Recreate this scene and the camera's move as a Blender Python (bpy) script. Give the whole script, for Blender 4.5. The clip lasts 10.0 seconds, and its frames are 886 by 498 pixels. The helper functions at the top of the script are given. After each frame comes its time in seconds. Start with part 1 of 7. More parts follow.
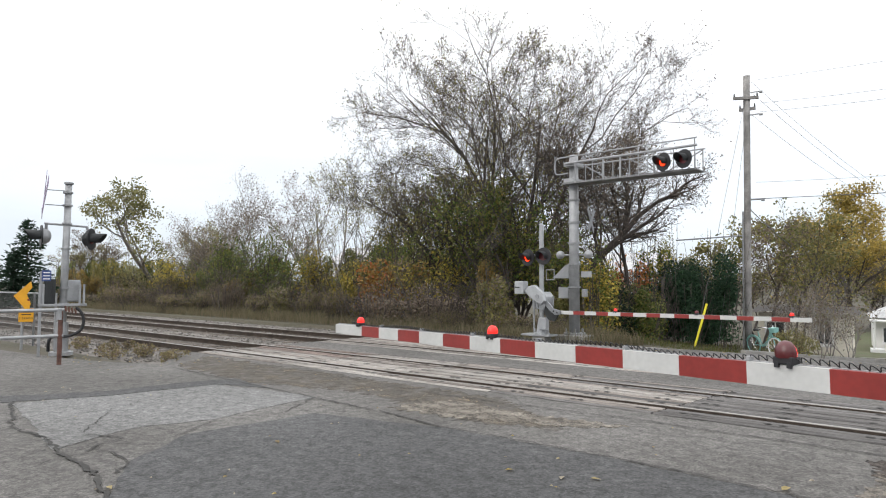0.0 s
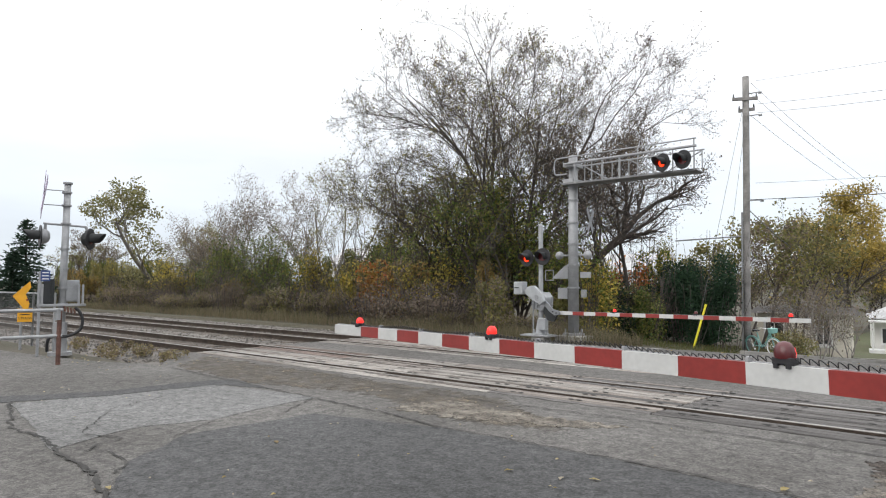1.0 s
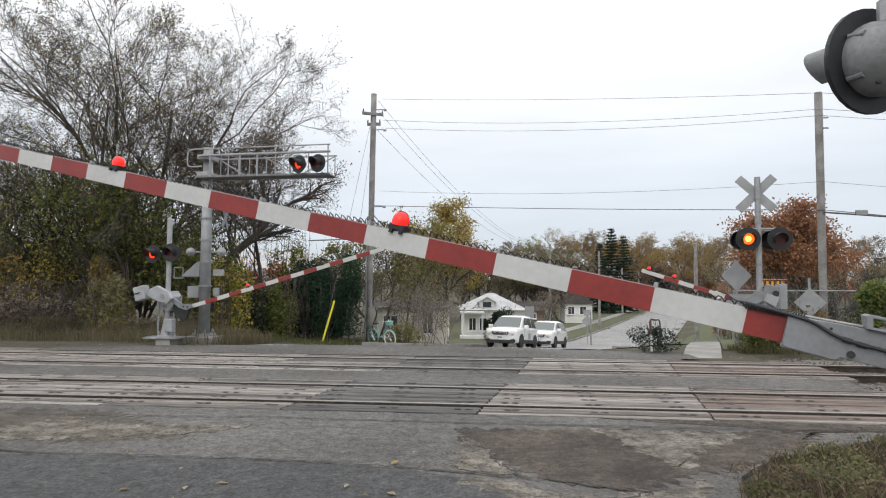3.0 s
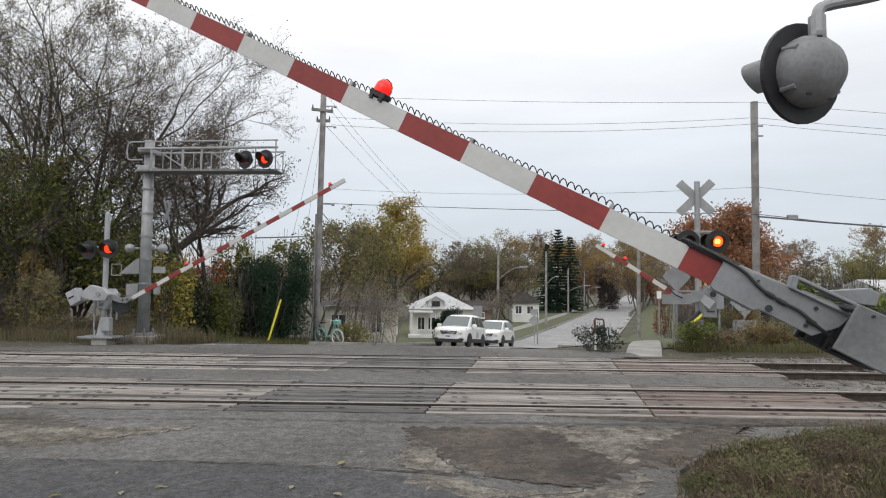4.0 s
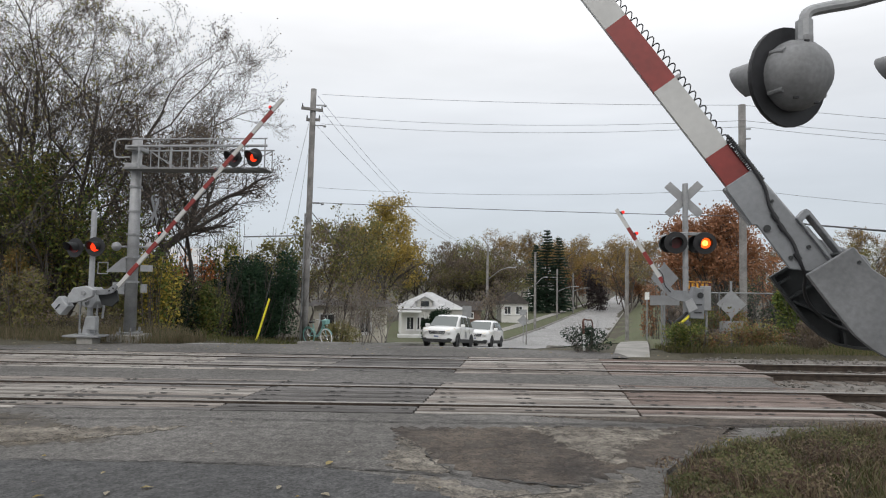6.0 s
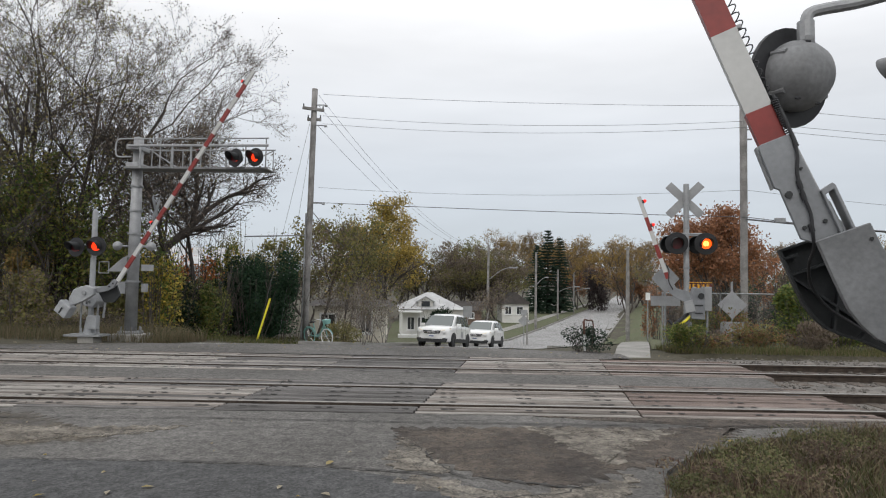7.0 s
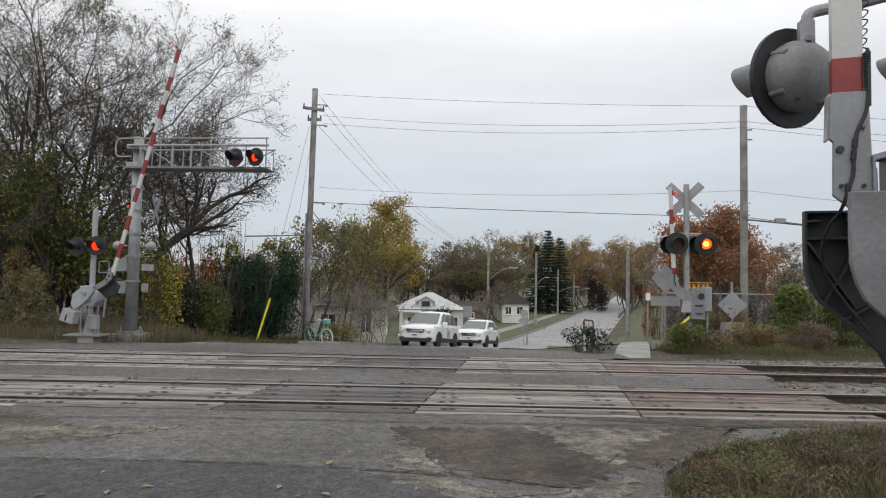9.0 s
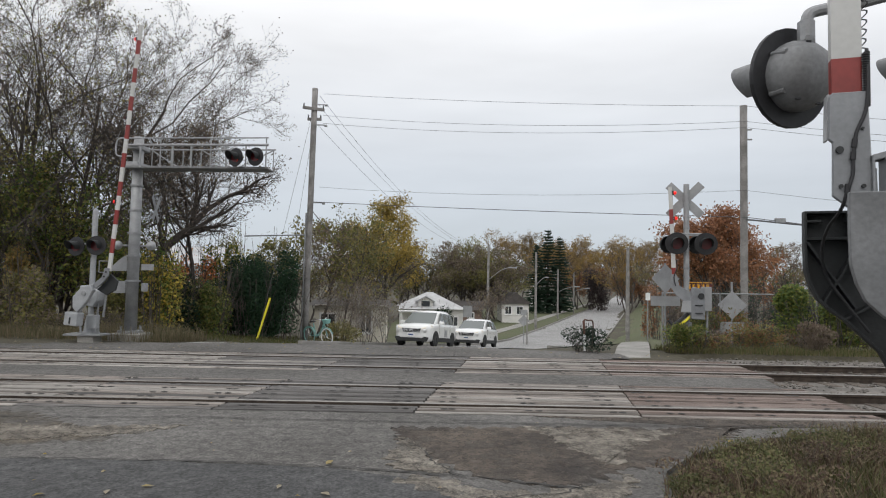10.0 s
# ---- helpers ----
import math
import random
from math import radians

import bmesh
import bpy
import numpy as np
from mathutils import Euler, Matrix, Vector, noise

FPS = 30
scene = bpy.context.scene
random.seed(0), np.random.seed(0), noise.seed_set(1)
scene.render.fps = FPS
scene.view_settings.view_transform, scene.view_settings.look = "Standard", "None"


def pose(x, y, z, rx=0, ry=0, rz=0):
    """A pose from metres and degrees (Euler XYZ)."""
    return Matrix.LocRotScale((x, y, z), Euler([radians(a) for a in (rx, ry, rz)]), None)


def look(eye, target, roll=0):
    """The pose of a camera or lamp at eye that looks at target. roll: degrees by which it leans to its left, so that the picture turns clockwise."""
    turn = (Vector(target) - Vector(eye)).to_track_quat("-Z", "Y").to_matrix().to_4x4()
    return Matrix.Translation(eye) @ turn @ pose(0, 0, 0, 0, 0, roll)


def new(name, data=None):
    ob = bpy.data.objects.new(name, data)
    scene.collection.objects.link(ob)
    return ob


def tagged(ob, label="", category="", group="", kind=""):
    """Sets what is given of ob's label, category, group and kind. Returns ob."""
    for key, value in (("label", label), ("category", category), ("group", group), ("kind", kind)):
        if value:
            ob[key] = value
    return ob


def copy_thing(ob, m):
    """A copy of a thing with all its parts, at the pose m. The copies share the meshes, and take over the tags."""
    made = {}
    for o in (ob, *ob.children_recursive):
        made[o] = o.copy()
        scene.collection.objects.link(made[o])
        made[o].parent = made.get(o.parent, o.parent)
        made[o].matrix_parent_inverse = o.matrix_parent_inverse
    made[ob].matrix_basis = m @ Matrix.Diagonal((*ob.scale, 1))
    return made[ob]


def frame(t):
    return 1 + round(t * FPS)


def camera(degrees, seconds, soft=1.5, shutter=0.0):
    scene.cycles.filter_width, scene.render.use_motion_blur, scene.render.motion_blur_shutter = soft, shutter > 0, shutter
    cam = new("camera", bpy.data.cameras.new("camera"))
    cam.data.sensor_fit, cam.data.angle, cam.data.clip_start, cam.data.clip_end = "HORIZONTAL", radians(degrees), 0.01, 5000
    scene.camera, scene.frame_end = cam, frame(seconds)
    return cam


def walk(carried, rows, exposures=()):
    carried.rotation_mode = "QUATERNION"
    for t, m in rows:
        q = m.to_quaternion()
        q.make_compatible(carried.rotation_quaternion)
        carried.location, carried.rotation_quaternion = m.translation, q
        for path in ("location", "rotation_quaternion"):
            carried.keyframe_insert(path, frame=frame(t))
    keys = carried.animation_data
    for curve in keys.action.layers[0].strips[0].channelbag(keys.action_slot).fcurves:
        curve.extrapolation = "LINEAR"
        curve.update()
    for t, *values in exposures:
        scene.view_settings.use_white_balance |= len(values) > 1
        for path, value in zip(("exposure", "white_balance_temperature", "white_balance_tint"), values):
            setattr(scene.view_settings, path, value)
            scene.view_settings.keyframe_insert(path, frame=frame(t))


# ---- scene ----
cam = camera(70.5, 10.0, soft=1.1)
EYE = (0.0, 0.0, 1.7)
# seconds, yaw, pitch, roll of a camera held by hand on the spot
TURNS = [
    (0.0, 38.12, 3.085, -0.37), (0.5, 38.13, 3.09, -0.38), (0.9, 38.13, 3.10, -0.40), (1.0, 38.05, 3.12, -0.42),
    (1.1, 36.1, 3.12, -0.46), (1.2, 33.6, 3.13, -0.50), (1.5, 25.89, 3.08, -0.68), (1.8, 17.75, 3.13, -0.50),
    (2.0, 12.80, 3.13, -0.40), (2.2, 10.06, 3.13, -0.34), (2.5, 7.28, 3.12, -0.28), (2.7, 6.5, 3.14, -0.25),
    (3.25, 4.6, 3.12, -0.32), (3.8, 2.1, 3.11, -0.43), (4.0, 0.91, 3.095, -0.62), (4.5, -0.41, 3.095, -0.63), (5.0, -0.25, 3.08, -0.70),
    (5.5, -0.14, 3.10, -0.815), (7.0, 0.0, 3.12, -1.02), (8.5, 0.01, 3.12, -1.07), (10.0, 0.0, 3.10, -1.10)]
walk(cam, [(t, pose(*EYE, 90 + p, r, y)) for t, y, p, r in TURNS],
     exposures=[(0.0, 0.37), (0.4, 0.32), (1.0, 0.29), (2.0, 0.22), (2.7, 0.08), (4.0, -0.10), (5.0, -0.17), (7.0, -0.24), (10.0, -0.27)])

# ---- world and light: a bright overcast sky, clouds thicker and bluer low down ----
world = bpy.data.worlds.new("overcast")
scene.world = world
world.use_nodes = True
wn, wl = world.node_tree.nodes, world.node_tree.links
wn.clear()
w_out, w_bg, w_bg2 = wn.new("ShaderNodeOutputWorld"), wn.new("ShaderNodeBackground"), wn.new("ShaderNodeBackground")
w_add = wn.new("ShaderNodeAddShader")
sky = wn.new("ShaderNodeTexSky")
sky.sky_type, sky.sun_disc, sky.sun_elevation, sky.sun_rotation = "NISHITA", False, radians(32), radians(200)
w_bg.inputs["Strength"].default_value = 0.012
wl.new(sky.outputs[0], w_bg.inputs["Color"])
geo = wn.new("ShaderNodeTexCoord")
sep = wn.new("ShaderNodeSeparateXYZ")
wl.new(geo.outputs["Generated"], sep.inputs[0])
ramp = wn.new("ShaderNodeValToRGB")
ramp.color_ramp.elements[0].position, ramp.color_ramp.elements[0].color = 0.0, (0.52, 0.575, 0.635, 1)
ramp.color_ramp.elements[1].position, ramp.color_ramp.elements[1].color = 1.0, (1.75, 1.78, 1.82, 1)
for at, col in ((0.07, (0.64, 0.69, 0.755, 1)), (0.17, (0.76, 0.80, 0.855, 1)), (0.28, (0.93, 0.95, 0.98, 1)), (0.40, (1.13, 1.13, 1.14, 1))):
    ramp.color_ramp.elements.new(at).color = col
wl.new(sep.outputs["Z"], ramp.inputs["Fac"])
stretch = wn.new("ShaderNodeMapping")
stretch.inputs["Scale"].default_value = (1.2, 1.2, 6.0)
wl.new(geo.outputs["Generated"], stretch.inputs["Vector"])
cloud = wn.new("ShaderNodeTexNoise")
cloud.inputs["Scale"].default_value, cloud.inputs["Detail"].default_value = 1.7, 6.0
wl.new(stretch.outputs[0], cloud.inputs["Vector"])
cmap = wn.new("ShaderNodeMapRange")
cmap.inputs["From Min"].default_value, cmap.inputs["From Max"].default_value = 0.32, 0.68
cmap.inputs["To Min"].default_value, cmap.inputs["To Max"].default_value = 0.92, 1.08
wl.new(cloud.outputs["Fac"], cmap.inputs["Value"])
cmul = wn.new("ShaderNodeMix")
cmul.data_type, cmul.blend_type = "RGBA", "MULTIPLY"
cmul.inputs["Factor"].default_value = 1.0
wl.new(ramp.outputs[0], cmul.inputs["A"])
wl.new(cmap.outputs[0], cmul.inputs["B"])
wl.new(cmul.outputs["Result"], w_bg2.inputs["Color"])
wl.new(w_bg.outputs[0], w_add.inputs[0])
wl.new(w_bg2.outputs[0], w_add.inputs[1])
wl.new(w_add.outputs[0], w_out.inputs["Surface"])
sun = new("sun", bpy.data.lights.new("sun", "SUN"))
sun.data.energy, sun.data.angle, sun.data.color = 0.7, radians(40), (1.0, 0.96, 0.90)
sun.matrix_world = look((0, 0, 50), (0 + 13, 36, 22))


# ---- materials ----
def mat(name, base, rough=0.7, metal=0.0, var=0.25, scale=3.0, fine=40.0, bump=0.2, dist=0.01, other=None, spec=0.5,
        island=0.0, piece=0.0, coat=0.0, emit=None, power=0.0):
    """A procedural surface: base colour broken up by a coarse and a fine noise, relief from the fine one."""
    m = bpy.data.materials.new(name)
    m.use_nodes = True
    n, l = m.node_tree.nodes, m.node_tree.links
    b = n["Principled BSDF"]
    b.inputs["Roughness"].default_value, b.inputs["Metallic"].default_value = rough, metal
    b.inputs["Specular IOR Level"].default_value = spec
    b.inputs["Coat Weight"].default_value = coat
    co = n.new("ShaderNodeTexCoord")
    big, small = n.new("ShaderNodeTexNoise"), n.new("ShaderNodeTexNoise")
    big.inputs["Scale"].default_value, big.inputs["Detail"].default_value = scale, 5.0
    small.inputs["Scale"].default_value, small.inputs["Detail"].default_value = fine, 4.0
    for t in (big, small):
        l.new(co.outputs["Object"], t.inputs["Vector"])
    r = n.new("ShaderNodeValToRGB")
    dark = other if other else tuple(c * (1 - var) for c in base)
    lite = base if other else tuple(min(1.0, c * (1 + var)) for c in base)
    r.color_ramp.elements[0].position, r.color_ramp.elements[0].color = 0.33, (*dark, 1)
    r.color_ramp.elements[1].position, r.color_ramp.elements[1].color = 0.67, (*lite, 1)
    l.new(big.outputs["Fac"], r.inputs["Fac"])
    mr = n.new("ShaderNodeMapRange")
    mr.inputs["From Min"].default_value, mr.inputs["From Max"].default_value = 0.3, 0.7
    mr.inputs["To Min"].default_value, mr.inputs["To Max"].default_value = 1 - var * 0.6, 1 + var * 0.6
    l.new(small.outputs["Fac"], mr.inputs["Value"])
    mul = n.new("ShaderNodeMix")
    mul.data_type, mul.blend_type = "RGBA", "MULTIPLY"
    mul.inputs["Factor"].default_value = 1.0
    l.new(r.outputs[0], mul.inputs["A"])
    l.new(mr.outputs[0], mul.inputs["B"])
    last = mul.outputs["Result"]
    if island or piece:
        src = n.new("ShaderNodeNewGeometry") if island else n.new("ShaderNodeObjectInfo")
        rv = n.new("ShaderNodeMapRange")
        k = island or piece
        rv.inputs["To Min"].default_value, rv.inputs["To Max"].default_value = 1 - k, 1 + k
        l.new(src.outputs["Random Per Island" if island else "Random"], rv.inputs["Value"])
        m2 = n.new("ShaderNodeMix")
        m2.data_type, m2.blend_type = "RGBA", "MULTIPLY"
        m2.inputs["Factor"].default_value = 1.0
        l.new(last, m2.inputs["A"])
        l.new(rv.outputs[0], m2.inputs["B"])
        last = m2.outputs["Result"]
    l.new(last, b.inputs["Base Color"])
    if bump:
        bp = n.new("ShaderNodeBump")
        bp.inputs["Strength"].default_value, bp.inputs["Distance"].default_value = bump, dist
        l.new(small.outputs["Fac"], bp.inputs["Height"])
        l.new(bp.outputs[0], b.inputs["Normal"])
    if emit:
        b.inputs["Emission Color"].default_value, b.inputs["Emission Strength"].default_value = (*emit, 1), power
    return m


def leaf_mat(name, colours, rough=0.6):
    """Leaves: each island takes a colour of its own out of a ramp, a little light comes through."""
    m = bpy.data.materials.new(name)
    m.use_nodes = True
    n, l = m.node_tree.nodes, m.node_tree.links
    b = n["Principled BSDF"]
    b.inputs["Roughness"].default_value, b.inputs["Specular IOR Level"].default_value = rough, 0.25
    g, r = n.new("ShaderNodeNewGeometry"), n.new("ShaderNodeValToRGB")
    colours = [tuple(1.25 * v for v in c) for c in colours]
    r.color_ramp.elements[0].color, r.color_ramp.elements[1].color = (*colours[0], 1), (*colours[-1], 1)
    for i, c in enumerate(colours[1:-1]):
        r.color_ramp.elements.new((i + 1) / (len(colours) - 1)).color = (*c, 1)
    l.new(g.outputs["Random Per Island"], r.inputs["Fac"])
    info = n.new("ShaderNodeObjectInfo")
    mr = n.new("ShaderNodeMapRange")
    mr.inputs["To Min"].default_value, mr.inputs["To Max"].default_value = 0.75, 1.25
    l.new(info.outputs["Random"], mr.inputs["Value"])
    mul = n.new("ShaderNodeMix")
    mul.data_type, mul.blend_type = "RGBA", "MULTIPLY"
    mul.inputs["Factor"].default_value = 1.0
    l.new(r.outputs[0], mul.inputs["A"])
    l.new(mr.outputs[0], mul.inputs["B"])
    l.new(mul.outputs["Result"], b.inputs["Base Color"])
    tr, mx, out = n.new("ShaderNodeBsdfTranslucent"), n.new("ShaderNodeMixShader"), n["Material Output"]
    mx.inputs[0].default_value = 0.4
    l.new(mul.outputs["Result"], tr.inputs["Color"])
    l.new(b.outputs[0], mx.inputs[1])
    l.new(tr.outputs[0], mx.inputs[2])
    l.new(mx.outputs[0], out.inputs["Surface"])
    return m


def asphalt_mat(name, base, other, crack=0.5, scale=0.35):
    """Worn asphalt: stains, fine stones in the binder, hairline cracks."""
    m = mat(name, base, 0.88, other=other, var=0.3, scale=scale, fine=55.0, bump=0.9, dist=0.012, spec=0.3)
    n, l = m.node_tree.nodes, m.node_tree.links
    b = n["Principled BSDF"]
    src = b.inputs["Base Color"].links[0].from_socket
    co = n.new("ShaderNodeTexCoord")
    warp = n.new("ShaderNodeTexNoise")
    warp.inputs["Scale"].default_value, warp.inputs["Detail"].default_value = 1.2, 4.0
    l.new(co.outputs["Object"], warp.inputs["Vector"])
    add = n.new("ShaderNodeMix")
    add.data_type = "VECTOR"
    add.inputs["Factor"].default_value = 0.35
    l.new(co.outputs["Object"], add.inputs["A"])
    l.new(warp.outputs["Color"], add.inputs["B"])
    vo = n.new("ShaderNodeTexVoronoi")
    vo.feature = "DISTANCE_TO_EDGE"
    vo.inputs["Scale"].default_value = 0.75
    l.new(add.outputs["Result"], vo.inputs["Vector"])
    lim = n.new("ShaderNodeMapRange")
    lim.inputs["From Min"].default_value, lim.inputs["From Max"].default_value = 0.002, 0.010
    lim.inputs["To Min"].default_value, lim.inputs["To Max"].default_value = 1 - crack, 1.0
    l.new(vo.outputs["Distance"], lim.inputs["Value"])
    grit = n.new("ShaderNodeTexVoronoi")
    grit.inputs["Scale"].default_value = 48.0
    l.new(co.outputs["Object"], grit.inputs["Vector"])
    gm = n.new("ShaderNodeMapRange")
    gm.inputs["From Min"].default_value, gm.inputs["From Max"].default_value = 0.0, 1.0
    gm.inputs["To Min"].default_value, gm.inputs["To Max"].default_value = 0.6, 1.42
    l.new(grit.outputs["Color"], gm.inputs["Value"])
    blot = n.new("ShaderNodeTexNoise")
    blot.inputs["Scale"].default_value, blot.inputs["Detail"].default_value, blot.inputs["Roughness"].default_value = 7.0, 10.0, 0.82
    l.new(co.outputs["Object"], blot.inputs["Vector"])
    bm_ = n.new("ShaderNodeMapRange")
    bm_.inputs["From Min"].default_value, bm_.inputs["From Max"].default_value = 0.35, 0.68
    bm_.inputs["To Min"].default_value, bm_.inputs["To Max"].default_value = 0.52, 1.56
    l.new(blot.outputs["Fac"], bm_.inputs["Value"])
    bmul = n.new("ShaderNodeMath")
    bmul.operation = "MULTIPLY"
    l.new(bm_.outputs[0], bmul.inputs[0])
    l.new(gm.outputs[0], bmul.inputs[1])
    mu = n.new("ShaderNodeMath")
    mu.operation = "MULTIPLY"
    l.new(lim.outputs[0], mu.inputs[0])
    l.new(bmul.outputs[0], mu.inputs[1])
    mul = n.new("ShaderNodeMix")
    mul.data_type, mul.blend_type = "RGBA", "MULTIPLY"
    mul.inputs["Factor"].default_value = 1.0
    l.new(src, mul.inputs["A"])
    l.new(mu.outputs[0], mul.inputs["B"])
    l.new(mul.outputs["Result"], b.inputs["Base Color"])
    return m


def speckle(m, low, high, scale):
    """Lets a worn patch break up into blotches, with the surface below showing between them."""
    n, l = m.node_tree.nodes, m.node_tree.links
    co, no, mr = n.new("ShaderNodeTexCoord"), n.new("ShaderNodeTexNoise"), n.new("ShaderNodeMapRange")
    no.inputs["Scale"].default_value, no.inputs["Detail"].default_value, no.inputs["Roughness"].default_value = scale, 8.0, 0.72
    mr.inputs["From Min"].default_value, mr.inputs["From Max"].default_value = low, high
    l.new(co.outputs["Object"], no.inputs["Vector"])
    l.new(no.outputs["Fac"], mr.inputs["Value"])
    l.new(mr.outputs[0], n["Principled BSDF"].inputs["Alpha"])


def plank_mat(name, base, other):
    """Weathered deck timber: grain drawn out along the plank, every plank a shade of its own."""
    m = mat(name, base, 0.85, other=other, var=0.85, scale=7.0, fine=60.0, bump=1.0, dist=0.015, piece=0.22, spec=0.25)
    n, l = m.node_tree.nodes, m.node_tree.links
    mp = n.new("ShaderNodeMapping")
    mp.inputs["Scale"].default_value = (0.045, 1.0, 1.0)
    co = n.new("ShaderNodeTexCoord")
    info = n.new("ShaderNodeObjectInfo")
    ad = n.new("ShaderNodeVectorMath")
    l.new(co.outputs["Object"], ad.inputs[0])
    l.new(info.outputs["Location"], ad.inputs[1])
    l.new(ad.outputs[0], mp.inputs["Vector"])
    for t in [t for t in n if t.type == "TEX_NOISE"]:
        l.new(mp.outputs[0], t.inputs["Vector"])
    return m


def glass_mat(name, tint=(0.02, 0.025, 0.03), rough=0.05):
    m = bpy.data.materials.new(name)
    m.use_nodes = True
    b = m.node_tree.nodes["Principled BSDF"]
    b.inputs["Base Color"].default_value = (*tint, 1)
    b.inputs["Roughness"].default_value, b.inputs["Specular IOR Level"].default_value = rough, 0.8
    return m


ASPHALT = asphalt_mat("asphalt_worn", (0.142, 0.135, 0.127), (0.086, 0.081, 0.075), 0.25)
ASPHALT_FAR = asphalt_mat("asphalt_pale", (0.31, 0.305, 0.30), (0.25, 0.246, 0.24), 0.2)
ASPHALT_DARK = asphalt_mat("asphalt_dark", (0.086, 0.085, 0.085), (0.056, 0.056, 0.056), 0.1)
ASPHALT_LIGHT = asphalt_mat("asphalt_patch_smooth", (0.172, 0.170, 0.166), (0.135, 0.133, 0.129), 0.1)
ASPHALT_TAN = asphalt_mat("asphalt_dusty", (0.175, 0.145, 0.108), (0.085, 0.074, 0.06), 0.2, 2.2)
speckle(ASPHALT_TAN, 0.34, 0.74, 3.2)
ASPHALT_BROWN = asphalt_mat("asphalt_brown_stain", (0.125, 0.102, 0.082), (0.052, 0.043, 0.037), 0.2, 1.1)
speckle(ASPHALT_BROWN, 0.18, 0.60, 2.6)
ASPHALT_GRIT = asphalt_mat("asphalt_bare_grit", (0.25, 0.225, 0.19), (0.13, 0.114, 0.095), 0.15, 2.6)
speckle(ASPHALT_GRIT, 0.26, 0.60, 4.5)
TAR = mat("tar_crack", (0.035, 0.033, 0.03), 0.9, var=0.3, fine=30)
PLANK = plank_mat("deck_timber_grey", (0.30, 0.268, 0.242), (0.115, 0.10, 0.088))
PLANK_RED = plank_mat("deck_timber_brown", (0.205, 0.160, 0.140), (0.078, 0.059, 0.050))
PLANK_DARK = plank_mat("deck_timber_tyre_blackened", (0.150, 0.142, 0.137), (0.088, 0.082, 0.078))
PLANK_PALE = plank_mat("deck_timber_pale", (0.34, 0.318, 0.292), (0.18, 0.164, 0.148))
CONCRETE = mat("concrete", (0.27, 0.26, 0.24), 0.9, var=0.2, scale=1.5, fine=40, bump=0.3)
STEEL_RAIL = mat("rail_steel_rusty", (0.06, 0.045, 0.035), 0.7, 0.4, var=0.35, scale=6, fine=60)
STEEL_TOP = mat("rail_head_polished", (0.33, 0.31, 0.29), 0.45, 0.8, var=0.12, scale=8)
SLEEPER = mat("sleeper_wood", (0.085, 0.068, 0.055), 0.9, var=0.35, scale=3, fine=30, bump=0.5)
BALLAST = mat("ballast_stone", (0.135, 0.123, 0.11), 0.95, var=0.35, scale=2.0, fine=14, bump=1.0, dist=0.03, island=0.35)
SOIL = mat("soil_and_dead_grass", (0.07, 0.06, 0.04), 0.95, other=(0.055, 0.05, 0.03), var=0.4, scale=0.6, fine=12, bump=0.8, dist=0.03)
LAWN = mat("lawn", (0.078, 0.096, 0.038), 0.95, other=(0.095, 0.092, 0.05), var=0.35, scale=0.5, fine=9, bump=0.7, dist=0.03)
GALV = mat("galvanised_steel", (0.29, 0.295, 0.30), 0.55, 0.35, var=0.15, scale=6, fine=70, bump=0.08, dist=0.003)
ALU = mat("aluminium_paint", (0.31, 0.315, 0.32), 0.5, 0.3, var=0.14, scale=5, fine=50, bump=0.1, dist=0.003)
GREY_CAST = mat("grey_painted_casting", (0.215, 0.222, 0.232), 0.5, 0.2, var=0.13, scale=4, fine=50, bump=0.15, dist=0.003)
PLATE_GREY = mat("counterweight_plate_grey", (0.155, 0.158, 0.162), 0.55, 0.2, var=0.24, scale=3, fine=45, bump=0.25, dist=0.004)
LAMP_GREY = mat("lamp_case_grey", (0.19, 0.192, 0.195), 0.55, 0.15, var=0.2, scale=5, fine=40, bump=0.2, dist=0.004)
DARK_CAST = mat("dark_grey_casting", (0.022, 0.024, 0.025), 0.6, 0.1, var=0.2, scale=5, fine=50)
BLACK = mat("black_paint", (0.016, 0.016, 0.018), 0.5, var=0.25, scale=5, bump=0.05)
RUBBER = mat("black_rubber", (0.02, 0.02, 0.021), 0.75, var=0.2)
ARM_WHITE = mat("arm_white_sheeting", (0.51, 0.507, 0.49), 0.45, var=0.08, scale=2.5, fine=30, bump=0.04, dist=0.002)
ARM_RED = mat("arm_red_sheeting", (0.23, 0.026, 0.021), 0.42, var=0.15, scale=3, fine=30, bump=0.04, dist=0.002)
LENS_DARK = mat("red_lens_unlit", (0.085, 0.006, 0.008), 0.3, var=0.2, coat=0.25)
LENS_LIT = mat("red_lens_lit", (0.22, 0.01, 0.008), 0.3, var=0.05, emit=(1.0, 0.014, 0.008), power=1.3)
LENS_SIGNAL = mat("signal_lens_lit", (0.3, 0.02, 0.01), 0.3, var=0.05, emit=(1.0, 0.045, 0.010), power=2.0)
LENS_HOT = mat("red_lens_bright", (0.8, 0.2, 0.05), 0.3, var=0.05, emit=(1.0, 0.10, 0.008), power=2.2)
LAMP_CORE = mat("lamp_filament_glow", (0.9, 0.6, 0.2), 0.3, var=0.05, emit=(1.0, 0.62, 0.10), power=3.2)
WOOD_POLE = mat("pole_timber_grey", (0.235, 0.225, 0.215), 0.9, var=0.3, scale=2.5, fine=30, bump=0.5)
YELLOW = mat("yellow_plastic_guard", (0.70, 0.62, 0.03), 0.5, var=0.1)
